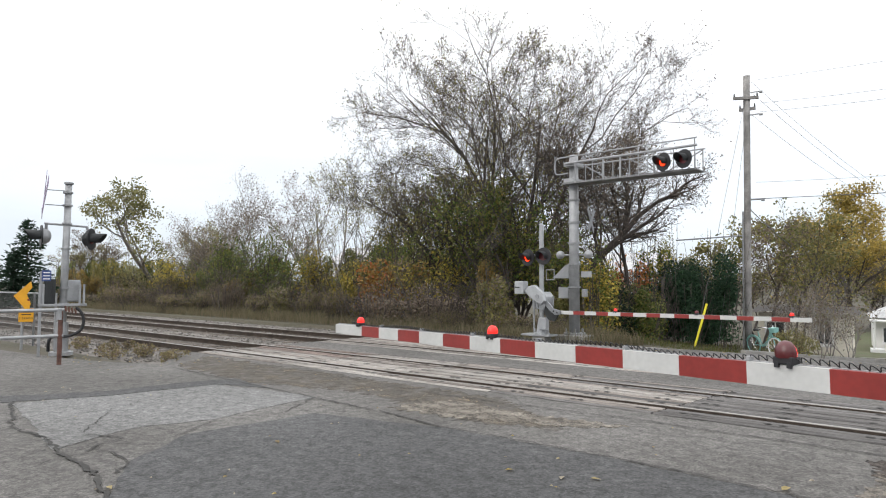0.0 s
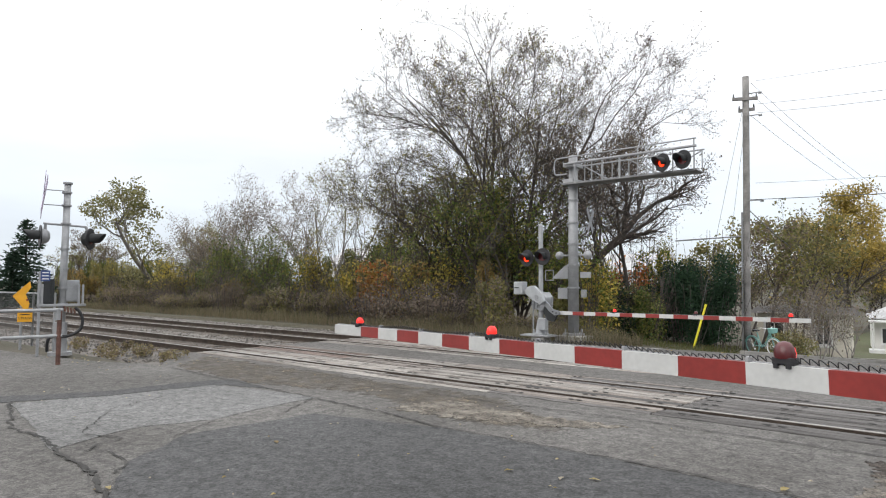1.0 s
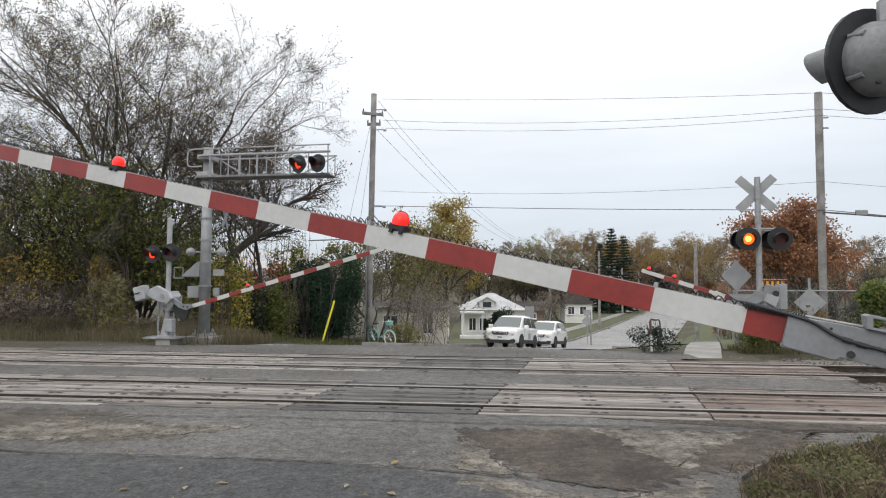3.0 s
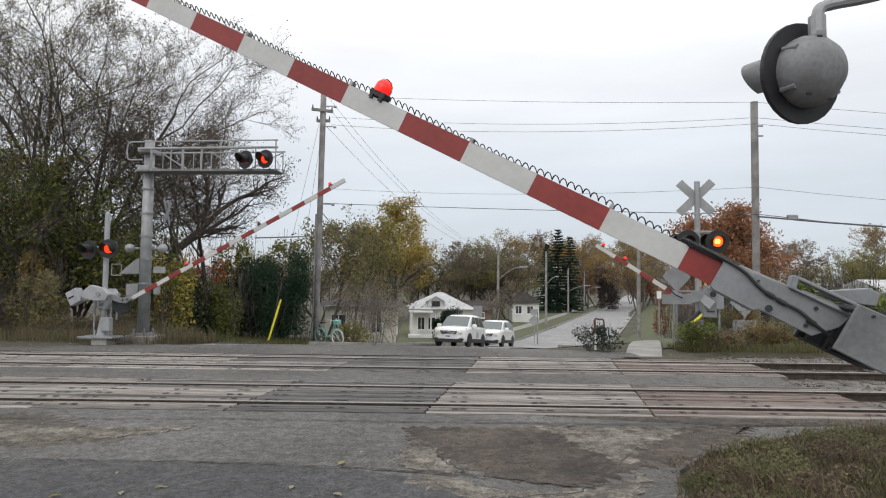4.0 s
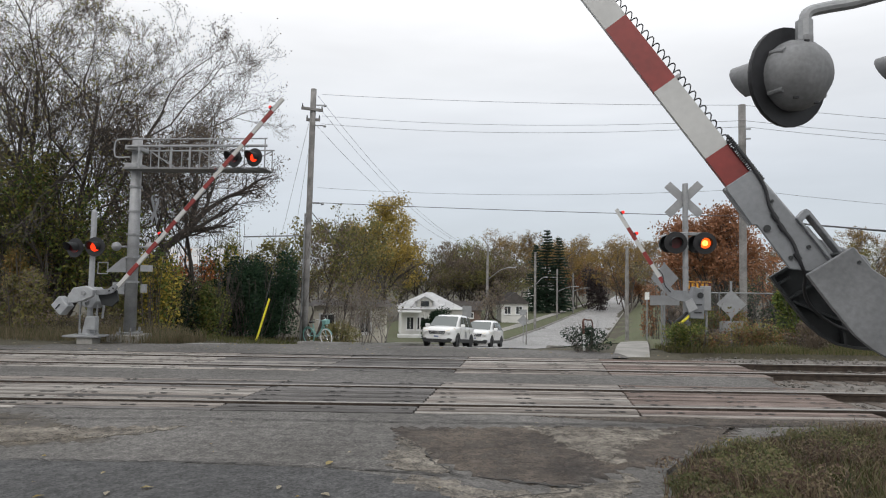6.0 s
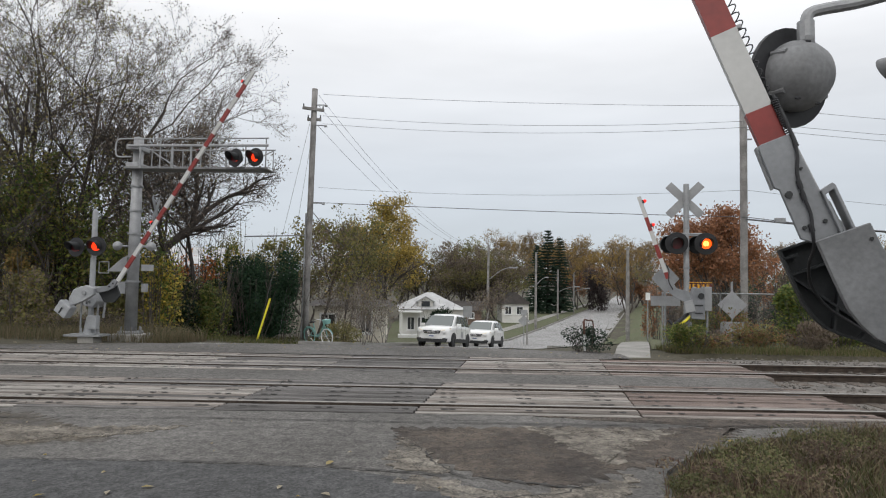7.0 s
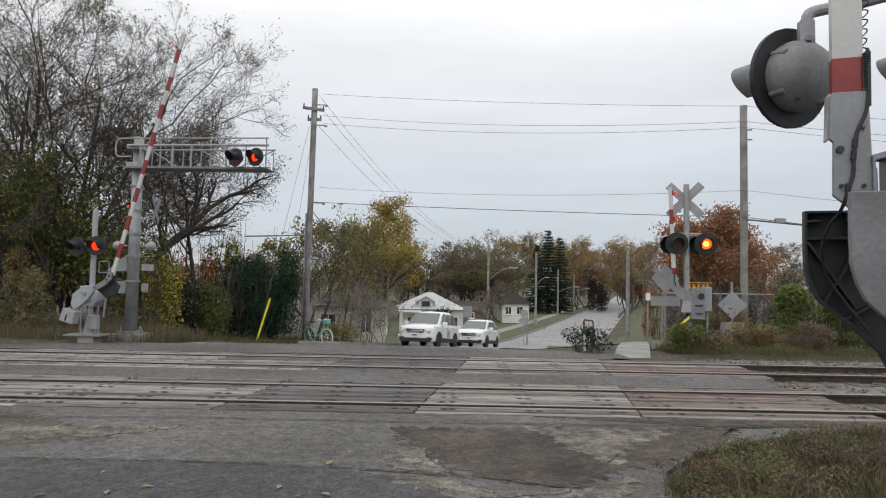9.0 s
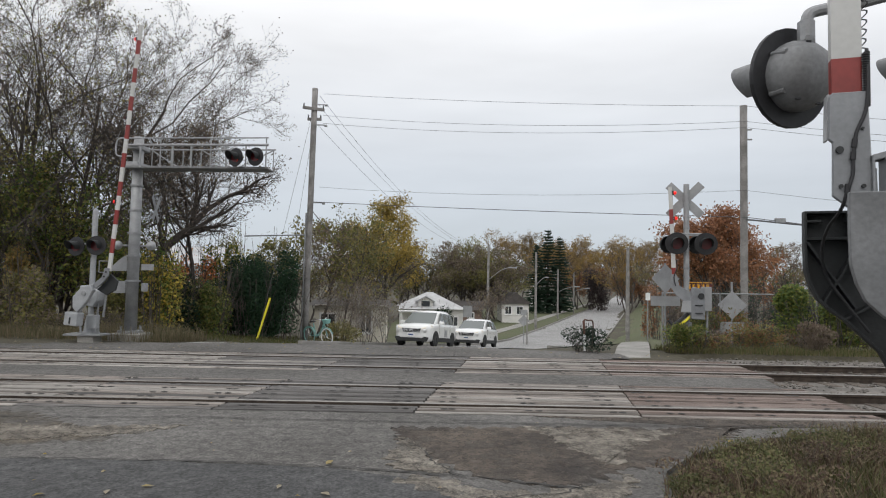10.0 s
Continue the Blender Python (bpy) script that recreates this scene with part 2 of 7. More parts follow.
SIGN_YELLOW = mat("yellow_sign_sheeting", (0.75, 0.36, 0.015), 0.5, var=0.1)
SIGN_GREY = mat("sign_back_aluminium", (0.31, 0.315, 0.32), 0.6, 0.2, var=0.12)
WHITE_PAINT = mat("white_paint", (0.75, 0.75, 0.74), 0.6, var=0.08, scale=1.5)
SIDING = mat("white_house_wall", (0.68, 0.67, 0.64), 0.8, var=0.1, scale=0.8)
BLOCK = mat("cream_block_wall", (0.68, 0.64, 0.55), 0.9, var=0.14, scale=0.8, fine=8)
ROOF = mat("grey_shingle_roof", (0.43, 0.43, 0.43), 0.9, var=0.15, scale=1.0, fine=8)
ROOF_DARK = mat("dark_shingle_roof", (0.07, 0.062, 0.058), 0.9, var=0.25, scale=1.0, fine=8)
BRICK_DARK = mat("brown_brick_wall", (0.16, 0.11, 0.09), 0.9, var=0.25, scale=1.0, fine=8)
CAR_WHITE = mat("white_car_paint", (0.80, 0.80, 0.79), 0.25, var=0.02, bump=0, coat=0.8)
# glass base is paled to carry part of the sky's reflection
CAR_GLASS = glass_mat("car_glass", (0.10, 0.115, 0.11))
PANE = glass_mat("window_glass", (0.045, 0.05, 0.055))
CHROME = mat("chrome", (0.62, 0.62, 0.63), 0.2, 0.95, var=0.05, bump=0)
TRIM_BLACK = mat("black_plastic_trim", (0.02, 0.021, 0.022), 0.6, var=0.15, bump=0.05)
HEADLIGHT = mat("headlight_lit", (0.45, 0.44, 0.42), 0.15, var=0.05, emit=(1.0, 0.85, 0.6), power=0.35)
SILVER = mat("silver_paint", (0.35, 0.36, 0.37), 0.45, 0.2, var=0.12, scale=6, fine=50, bump=0.1, dist=0.003)
MINT = mat("mint_green_paint", (0.20, 0.40, 0.37), 0.45, var=0.08)
CABLE = mat("black_cable", (0.018, 0.018, 0.02), 0.6, var=0.15, bump=0)
WIRE = mat("overhead_wire", (0.10, 0.10, 0.105), 0.6, var=0.1, bump=0)
RUST = mat("rusty_post", (0.11, 0.055, 0.042), 0.85, var=0.35, scale=8)
BARK = mat("bark_grey_brown", (0.072, 0.061, 0.054), 0.95, var=0.3, scale=3, fine=25, bump=0.6)
BARK_PALE = mat("bark_pale", (0.20, 0.18, 0.16), 0.95, var=0.25, scale=3, fine=25, bump=0.4)
L_OLIVE = leaf_mat("leaves_olive", [(0.075, 0.078, 0.034), (0.13, 0.13, 0.048), (0.20, 0.18, 0.058), (0.16, 0.13, 0.065)])
L_GREEN = leaf_mat("leaves_green", [(0.045, 0.07, 0.02), (0.075, 0.11, 0.03), (0.13, 0.16, 0.04), (0.20, 0.19, 0.04)])
L_YELLOW = leaf_mat("leaves_yellow", [(0.14, 0.14, 0.04), (0.24, 0.20, 0.045), (0.36, 0.27, 0.045), (0.17, 0.13, 0.04)])
L_MAPLE = leaf_mat("leaves_maple_gold", [(0.19, 0.145, 0.04), (0.33, 0.235, 0.055), (0.42, 0.31, 0.08), (0.19, 0.165, 0.055)])
L_GOLD = leaf_mat("leaves_gold_brown", [(0.12, 0.085, 0.04), (0.21, 0.135, 0.045), (0.30, 0.185, 0.05), (0.14, 0.125, 0.05)])
L_ORANGE = leaf_mat("leaves_orange", [(0.26, 0.10, 0.03), (0.42, 0.16, 0.05), (0.36, 0.11, 0.04), (0.22, 0.10, 0.03)])
L_RUST = leaf_mat("leaves_rust_red", [(0.19, 0.09, 0.05), (0.29, 0.14, 0.075), (0.24, 0.115, 0.06), (0.15, 0.085, 0.05)])
L_BROWN = leaf_mat("leaves_dry_brown", [(0.11, 0.085, 0.07), (0.16, 0.125, 0.10), (0.20, 0.16, 0.125), (0.12, 0.10, 0.06)])
L_PALE = leaf_mat("leaves_pale_green", [(0.17, 0.18, 0.07), (0.24, 0.23, 0.10), (0.29, 0.26, 0.12), (0.15, 0.14, 0.06)])
L_CEDAR = leaf_mat("cedar_scale_leaves", [(0.008, 0.02, 0.011), (0.014, 0.033, 0.017), (0.022, 0.048, 0.022), (0.016, 0.03, 0.014)])
L_SPRUCE = leaf_mat("spruce_needles", [(0.012, 0.025, 0.016), (0.02, 0.038, 0.024), (0.028, 0.05, 0.03), (0.018, 0.03, 0.02)])
L_DRY = leaf_mat("dry_grass", [(0.15, 0.12, 0.06), (0.23, 0.185, 0.10), (0.10, 0.10, 0.04), (0.13, 0.09, 0.05)])
L_GRASS = leaf_mat("green_grass", [(0.05, 0.07, 0.022), (0.08, 0.10, 0.03), (0.13, 0.125, 0.05), (0.15, 0.12, 0.065)])


# ---- mesh helpers ----
def part(name, bm, material, parent=None, label=""):
    """Links a bmesh as one mesh object under a thing or a part."""
    me = bpy.data.meshes.new(name)
    bm.to_mesh(me)
    bm.free()
    me.materials.append(material)
    ob = new(name, me)
    ob.parent = parent
    if label:
        ob["label"] = label
    return ob


def raw(name, verts, faces, material, parent=None, label=""):
    me = bpy.data.meshes.new(name)
    me.from_pydata([tuple(v) for v in verts], [], [tuple(f) for f in faces])
    me.materials.append(material)
    ob = new(name, me)
    ob.parent = parent
    if label:
        ob["label"] = label
    return ob


def thing(name, m, label, category, group="", kind=""):
    ob = new(name)
    ob.empty_display_size = 0.2
    ob.matrix_world = m
    return tagged(ob, label, category, group, kind)


def box(bm, c, s, m=None, bevel=0.0):
    """A box about c with sizes s, bevelled, turned by m."""
    t = Matrix.Translation(c) @ (m if m else Matrix()) @ Matrix.Diagonal((*s, 1))
    r = bmesh.ops.create_cube(bm, size=1.0, matrix=t)
    if bevel:
        es = {e for v in r["verts"] for e in v.link_edges}
        bmesh.ops.bevel(bm, geom=list(es), offset=bevel, segments=2, affect="EDGES", profile=0.6)
    return bm


def rod(bm, a, b, r1, r2=None, n=10, caps=True):
    """A round bar from a to b."""
    a, b = Vector(a), Vector(b)
    d = b - a
    q = d.to_track_quat("Z", "Y").to_matrix().to_4x4()
    bmesh.ops.create_cone(bm, cap_ends=caps, segments=n, radius1=r1, radius2=r1 if r2 is None else r2, depth=d.length,
                          matrix=Matrix.Translation((a + b) / 2) @ q)
    return bm


def hose(bm, pts, r, n=6):
    """A tube along points, with closed ends."""
    pts = [Vector(p) for p in pts]
    rings = []
    side = None
    for i, p in enumerate(pts):
        d = (pts[min(i + 1, len(pts) - 1)] - pts[max(i - 1, 0)]).normalized()
        if side is None:
            side = d.orthogonal().normalized()
        side = (side - d * side.dot(d))
        side = side.normalized() if side.length > 1e-5 else d.orthogonal().normalized()
        up = d.cross(side)
        rings.append([bm.verts.new(p + (side * math.cos(k * math.tau / n) + up * math.sin(k * math.tau / n)) * r) for k in range(n)])
    for a, b in zip(rings, rings[1:]):
        for k in range(n):
            bm.faces.new((a[k], a[(k + 1) % n], b[(k + 1) % n], b[k]))
    bm.faces.new(rings[0][::-1])
    bm.faces.new(rings[-1])
    return bm


def curve_pts(pts, steps=6):
    """A smooth run of points through the given ones."""
    pts = [Vector(p) for p in pts]
    out = []
    for i in range(len(pts) - 1):
        p0, p1, p2, p3 = pts[max(i - 1, 0)], pts[i], pts[i + 1], pts[min(i + 2, len(pts) - 1)]
        for k in range(steps):
            t = k / steps
            out.append(0.5 * ((2 * p1) + (p2 - p0) * t + (2 * p0 - 5 * p1 + 4 * p2 - p3) * t * t + (3 * p1 - p0 - 3 * p2 + p3) * t ** 3))
    return out + [pts[-1]]


def slab(bm, poly, y0, y1, bevel=0.0):
    """A plate: an outline in x and z, from depth y0 to y1."""
    a = [bm.verts.new((x, y0, z)) for x, z in poly]
    b = [bm.verts.new((x, y1, z)) for x, z in poly]
    fs = [bm.faces.new(a), bm.faces.new(b[::-1])]
    for i in range(len(poly)):
        j = (i + 1) % len(poly)
        fs.append(bm.faces.new((a[j], a[i], b[i], b[j])))
    bmesh.ops.recalc_face_normals(bm, faces=fs)
    if bevel:
        es = {e for f in fs for e in f.edges}
        bmesh.ops.bevel(bm, geom=list(es), offset=bevel, segments=1, affect="EDGES")
    return bm


def lathe(bm, prof, m, n=20):
    """A turned shape: (radius, height) pairs about the z axis of m."""
    rings = []
    for r, h in prof:
        rings.append([bm.verts.new(m @ Vector((r * math.cos(k * math.tau / n), r * math.sin(k * math.tau / n), h))) for k in range(n)])
    for a, b in zip(rings, rings[1:]):
        for k in range(n):
            bm.faces.new((a[k], a[(k + 1) % n], b[(k + 1) % n], b[k]))
    return bm


def smooth(ob):
    for p in ob.data.polygons:
        p.use_smooth = True
    return ob


def B():
    return bmesh.new()


# ---- ground ----
FALL = [(-60, 0.0), (14.5, 0.0), (16.5, -0.02), (18, -0.11), (20, -0.32), (24, -0.74), (31, -1.43), (40, -2.30), (50, -3.15), (60, -3.62), (80, -3.8),
        (220, -3.8), (300, -2.5), (600, 3.0), (3000, 3.0)]


def road_z(y):
    for (a, za), (b, zb) in zip(FALL, FALL[1:]):
        if y <= b:
            return za + (zb - za) * (y - a) / (b - a)
    return FALL[-1][1]


def road_x(y):
    """The middle of the road, which crosses the tracks askew."""
    return 10.5 + (y - 59) * 0.319


def ground_z(x, y):
    z = road_z(y)
    off = abs(x - road_x(y)) - 4.6
    if y > 15:
        lift = max(0.0, min(1.0, off / 2.0)) * min(1.0, (y - 15) / 6)
        z += 0.17 * lift
        if x > road_x(y):
            z -= road_z(y) * 0.2 * max(0.0, min(1.0, (off - 1.0) / 2.4))
        if x < road_x(y) - 6:
            k = max(0.0, min(1.0, (road_x(y) - 6 - 0.5 * max(0.0, y - 30) - x) / 8))
            z = z * (1 - 0.75 * k) if y < 70 else z
    return z


def sheet(name, xs, ys, zf, material, label, category, lift=0.0, keep=None, kind="structure"):
    """A sheet of ground over a grid."""
    verts = [(x, y, zf(x, y) + lift) for y in ys for x in xs]
    nx = len(xs)
    faces = []
    for j in range(len(ys) - 1):
        for i in range(nx - 1):
            if keep is None or keep((xs[i] + xs[i + 1]) / 2, (ys[j] + ys[j + 1]) / 2):
                faces.append((j * nx + i, j * nx + i + 1, (j + 1) * nx + i + 1, (j + 1) * nx + i))
    return smooth(tagged(raw(name, verts, faces, material), label, category, kind=kind))


def spaced(*spans):
    out = []
    for a, b, n in spans:
        out += [a + (b - a) * i / n for i in range(n)]
    return out + [spans[-1][1]]


GX = spaced((-900, -100, 10), (-100, -30, 20), (-30, 30, 60), (30, 100, 20), (100, 900, 10))
GY = spaced((-300, -20, 6), (-20, 4, 12), (4, 20, 32), (20, 64, 44), (64, 300, 24), (300, 2500, 10))


def bed_cut(x, y):
    """The trough that holds the ballast."""
    return -0.6 if (8.3 if x > -6 else 6.6) < y < (14.7 if -13 < x < 6.2 else 16.1) else -0.05


sheet("ground", GX, GY, lambda x, y: ground_z(x, y) + bed_cut(x, y), SOIL, "brown soil with dead grass and fallen leaves", "ground")


def strip(name, y0, y1, step, left, right, lift, material, label, category, zf=None):
    """A band along the road: offsets from the middle of the road."""
    n = max(1, int((y1 - y0) / step))
    verts, faces = [], []
    cols = 6
    for i in range(n + 1):
        y = y0 + (y1 - y0) * i / n
        for k in range(cols + 1):
            x = road_x(y) + left + (right - left) * k / cols
            verts.append((x, y, (zf(x, y) if zf else road_z(y)) + lift))
    for i in range(n):
        for k in range(cols):
            a = i * (cols + 1) + k
            faces.append((a, a + 1, a + cols + 2, a + cols + 1))
    return smooth(tagged(raw(name, verts, faces, material), label, category, kind="structure"))


def poly_patch(name, pts, z, material, label, category="pavement", thick=0.02, rough=0.025):
    """A flat patch with an uneven rim."""
    ring = []
    rnd = random.Random(len(pts) * 7 + int(abs(pts[0][0]) * 100))
    step = 0.18 if rough < 0.03 else 0.06
    for i, (x, y) in enumerate(pts):
        nx, ny = pts[(i + 1) % len(pts)]
        d = math.hypot(nx - x, ny - y)
        n = max(1, int(d / step))
        for k in range(n):
            t = k / n
            out = rnd.uniform(-rough, rough) if k else 0.0
            ring.append((x + (nx - x) * t - (ny - y) / d * out, y + (ny - y) * t + (nx - x) / d * out))
    bm = B()
    top = [bm.verts.new((x, y, z)) for x, y in ring]
    low = [bm.verts.new((x, y, z - thick)) for x, y in ring]
    bm.faces.new(top)
    for i in range(len(ring)):
        j = (i + 1) % len(ring)
        bm.faces.new((top[i], low[i], low[j], top[j]))
    bmesh.ops.recalc_face_normals(bm, faces=bm.faces[:])
    return tagged(part(name, bm, material), label, category, kind="structure")


# the road beyond the tracks and the wide worn apron before them
strip("road", 14.75, 330, 1.5, -4.3, 4.3, 0.0, ASPHALT_FAR, "pale worn asphalt road running down and up a hill", "road")
poly_patch("pavement_apron", [(-40, -14), (14, -14), (14, 2.2), (1.9, 5.1), (2.1, 5.9), (2.7, 6.6), (4.1, 7.45), (5.9, 8.05), (5.9, 8.24), (-13.9, 8.24), (-14.6, 8.0), (-12.4, 6.6), (-14.4, 5.9), (-20, 5.2), (-40, 4.0)],
           0.0, ASPHALT, "worn grey asphalt before the railway tracks", "pavement", 0.2)
poly_patch("pavement_between_tracks", [(-14.0, 10.86), (5.9, 10.86), (6.1, 12.02), (-14.0, 12.02)], 0.0, ASPHALT, "cracked grey asphalt between the two tracks", "pavement", 0.2)
sheet("pavement_beyond_tracks", spaced((-12, 6, 36)), spaced((14.66, 19.66, 20)), lambda x, y: road_z(y), ASPHALT, "worn grey asphalt beyond the tracks", "pavement", 0.006,
      keep=lambda x, y: x > -11.5 + max(0, y - 15.4) * 2.6 and x < 6.0 - max(0, y - 15.4) * 2.4 and x < road_x(y) + 7.8)
poly_patch("pavement_dark_lane", [(-6.36, 5.44), (-4.6, 5.87), (-2.43, 5.89), (-1.0, 5.79), (0.6, 5.25), (1.3, 4.4), (0.9, 2.2), (-0.8, -8), (-7.5, -8), (-5.1, 2.3), (-6.0, 2.9), (-6.57, 3.79)], 0.008, ASPHALT_DARK,
           "darker newer strip of asphalt", "pavement")
poly_patch("pavement_smooth_patch", [(-10.0, 3.19), (-9.89, 3.71), (-9.61, 4.36), (-9.34, 5.86), (-8.2, 6.13), (-7.22, 6.2), (-7.15, 5.08), (-7.03, 4.42), (-7.33, 3.66), (-7.23, 3.18), (-6.98, 2.61), (-8.27, 2.88)], 0.006, ASPHALT_LIGHT,
           "smooth light grey asphalt repair patch", "pavement")
poly_patch("pavement_dark_streak", [(-10.8, 3.3), (-10.38, 3.89), (-10.05, 4.56), (-9.96, 5.72), (-9.64, 6.48), (-8.39, 6.24), (-9.25, 6.01), (-9.48, 5.45), (-9.65, 4.38), (-9.94, 3.73), (-10.25, 3.13)], 0.007, ASPHALT_DARK, "dark worn streak across pale asphalt", rough=0.04)
poly_patch("pavement_dusty_patch", [(-12, 6.7), (-9.0, 6.4), (-7.1, 6.95), (-4.6, 6.3), (-3.4, 6.7), (-5.2, 7.9), (-13.0, 8.0)], 0.005, ASPHALT_TAN, "dusty tan stained asphalt by the tracks", rough=0.12)
poly_patch("pavement_brown_stain", [(-0.57, 7.44), (0.4, 7.5), (1.5, 7.62), (2.6, 7.6), (3.64, 7.75), (3.2, 7.1), (2.5, 6.5), (2.1, 6.0), (1.71, 5.9), (1.08, 5.39), (0.42, 5.58), (0.13, 5.84), (-0.2, 6.4), (-0.44, 6.97)], 0.005, ASPHALT_BROWN,
           "brown stained gritty asphalt beside the grass", rough=0.10)
for grit in ([(-0.47, 6.96), (-0.40, 6.6), (-0.5, 6.2), (-0.42, 5.82), (-0.1, 5.72), (0.10, 5.74), (0.10, 5.9), (-0.14, 6.4), (-0.30, 6.8)], [(0.98, 7.6), (1.25, 7.0), (1.42, 6.5), (1.55, 6.0), (1.75, 6.1), (1.95, 6.6), (2.3, 7.0), (2.82, 7.4), (2.4, 7.56)],
             [(-0.36, 5.55), (-0.05, 5.6), (0.30, 5.3), (0.84, 5.2), (1.15, 5.35), (1.75, 5.75), (1.60, 5.3), (1.5, 4.8), (0.9, 4.75), (0.3, 4.95), (-0.4, 5.4)], [(-5.6, 7.3), (-4.2, 7.2), (-2.9, 7.3), (-3.4, 6.9), (-4.8, 6.4), (-5.9, 6.3)]):
    poly_patch("pavement_grit_patch", grit, 0.0095, ASPHALT_GRIT, "pale bare gritty patch in worn asphalt", rough=0.085)
poly_patch("pavement_dark_edge", [(1.2, 8.22), (2.4, 7.95), (3.6, 7.72), (4.6, 7.85), (5.8, 8.1), (6.0, 8.22)], 0.006, ASPHALT_BROWN, "dark brown broken edge of the asphalt", "pavement")
strip("sidewalk", 15.5, 25.5, 0.4, 7.6, 8.5, 0.008, CONCRETE, "pale concrete sidewalk beside the road", "sidewalk", zf=lambda x, y: ground_z(x, y) - 0.06 + 0.075 * min(1.0, (y - 15.5) / 1.5))
strip("lawn_path_edge", 25.5, 180, 1.0, 7.2, 8.65, -0.02, LAWN, "green grass beyond the end of the path", "lawn", zf=ground_z)
strip("sidewalk_far", 33, 200, 2.0, -8.6, -7.1, 0.18, CONCRETE, "pale concrete sidewalk across a lawn strip", "sidewalk")
strip("lawn_verge", 40, 200, 2.0, -26, -8.7, 0.15, LAWN, "green lawn before the houses", "lawn")
strip("lawn_strip", 38, 200, 2.0, -7.0, -4.62, 0.16, LAWN, "green grass strip between kerb and sidewalk", "lawn")
strip("lawn_right", 17.4, 180, 1.0, 8.55, 24, -0.02, LAWN, "green lawn right beside the sidewalk", "lawn", zf=ground_z)
strip("grass_strip", 21, 180, 1.0, 4.7, 7.3, -0.02, LAWN, "grass strip between road and sidewalk", "lawn", zf=ground_z)


def kerb(name, y0, y1, off, label):
    bm = B()
    n = int((y1 - y0) / 1.0)
    prof = [(-0.09, -0.2), (-0.09, 0.13), (-0.06, 0.15), (0.07, 0.15), (0.09, 0.13), (0.09, -0.2)]
    rings = []
    for i in range(n + 1):
        y = y0 + (y1 - y0) * i / n
        rings.append([bm.verts.new((road_x(y) + off + a, y, road_z(y) + b)) for a, b in prof])
    for a, b in zip(rings, rings[1:]):
        for k in range(len(prof) - 1):
            bm.faces.new((a[k], a[k + 1], b[k + 1], b[k]))
    bm.faces.new(rings[0])
    bm.faces.new(rings[-1][::-1])
    bmesh.ops.recalc_face_normals(bm, faces=bm.faces[:])
    return tagged(part(name, bm, CONCRETE), label, "kerb", kind="structure")


kerb("kerb_left", 23.5, 200, -4.45, "pale concrete kerb along the road")
kerb("kerb_right", 26, 200, 4.45, "pale concrete kerb along the road")


def crack(pts, w, rnd):
    """A jagged crack as a thin ribbon with uneven width."""
    out_v, out_f = [], []
    line = []
    for (x, y), (x2, y2) in zip(pts, pts[1:]):
        n = max(2, int(math.hypot(x2 - x, y2 - y) / 0.07))
        for k in range(n):
            t = k / n
            line.append((x + (x2 - x) * t + rnd.gauss(0, 0.016), y + (y2 - y) * t + rnd.gauss(0, 0.016)))
    for i, (x, y) in enumerate(line):
        x2, y2 = line[min(i + 1, len(line) - 1)]
        x1, y1 = line[max(i - 1, 0)]
        d = math.hypot(x2 - x1, y2 - y1) or 1
        ww = w * rnd.uniform(0.25, 1.3)
        nx, ny = -(y2 - y1) / d * ww, (x2 - x1) / d * ww
        out_v += [(x - nx, y - ny, 0.013), (x + nx, y + ny, 0.013)]
        if i:
            out_f.append((2 * i - 2, 2 * i - 1, 2 * i + 1, 2 * i))
    return out_v, out_f


def cracks():
    rnd = random.Random(5)
    runs = [([(-4.6, 2.2), (-5.34, 2.36), (-6.0, 2.55), (-6.9, 2.61), (-7.6, 2.75), (-8.4, 2.7), (-10.2, 3.25)], 0.022), ([(-11.9, 6.5), (-9.0, 6.28), (-7.2, 6.15), (-5.6, 6.05), (-4.6, 5.88), (-2.4, 5.92), (-1.0, 5.82), (0.3, 5.6), (1.3, 5.3)], 0.014),
            ([(-7.4, 3.08), (-6.95, 3.3), (-6.9, 3.0), (-6.6, 2.75)], 0.012), ([(-6.5, 2.93), (-5.96, 2.88), (-5.7, 2.6)], 0.012), ([(-7.2, 6.1), (-6.7, 5.2), (-6.9, 4.3), (-6.55, 3.6)], 0.009),
            ([(-0.5, 7.0), (-0.2, 6.5), (0.0, 5.9), (0.26, 5.53)], 0.012), ([(-9.8, 8.0), (-6.0, 7.55), (-3.0, 7.75), (0.0, 7.72), (3.6, 7.8), (5.2, 7.9)], 0.012), ([(0.1, 7.9), (1.2, 7.6), (2.4, 7.75), (3.5, 7.7)], 0.008),
            ([(1.4, 5.5), (1.0, 5.2), (0.2, 5.0), (-0.3, 4.5)], 0.008), ([(-7.5, 3.1), (-8.6, 3.9), (-9.0, 4.9)], 0.007), ([(-8, 11.5), (-4, 11.3), (1, 11.6), (5, 11.5)], 0.008), ([(-3, 15.0), (-2.2, 15.9), (-1.9, 17.5)], 0.010)]
    verts, faces = [], []
    for pts, w in runs:
        v, f = crack(pts, w, rnd)
        faces += [tuple(i + len(verts) for i in q) for q in f]
        verts += v
    ob = raw("pavement_cracks", verts, faces, TAR)
    tagged(ob, "dark jagged cracks in worn asphalt", "crack", kind="stuff")


cracks()

# ---- the two tracks ----
RAILS = (8.87, 10.305, 12.60, 14.035)
DECK = (-14.0, 6.0)


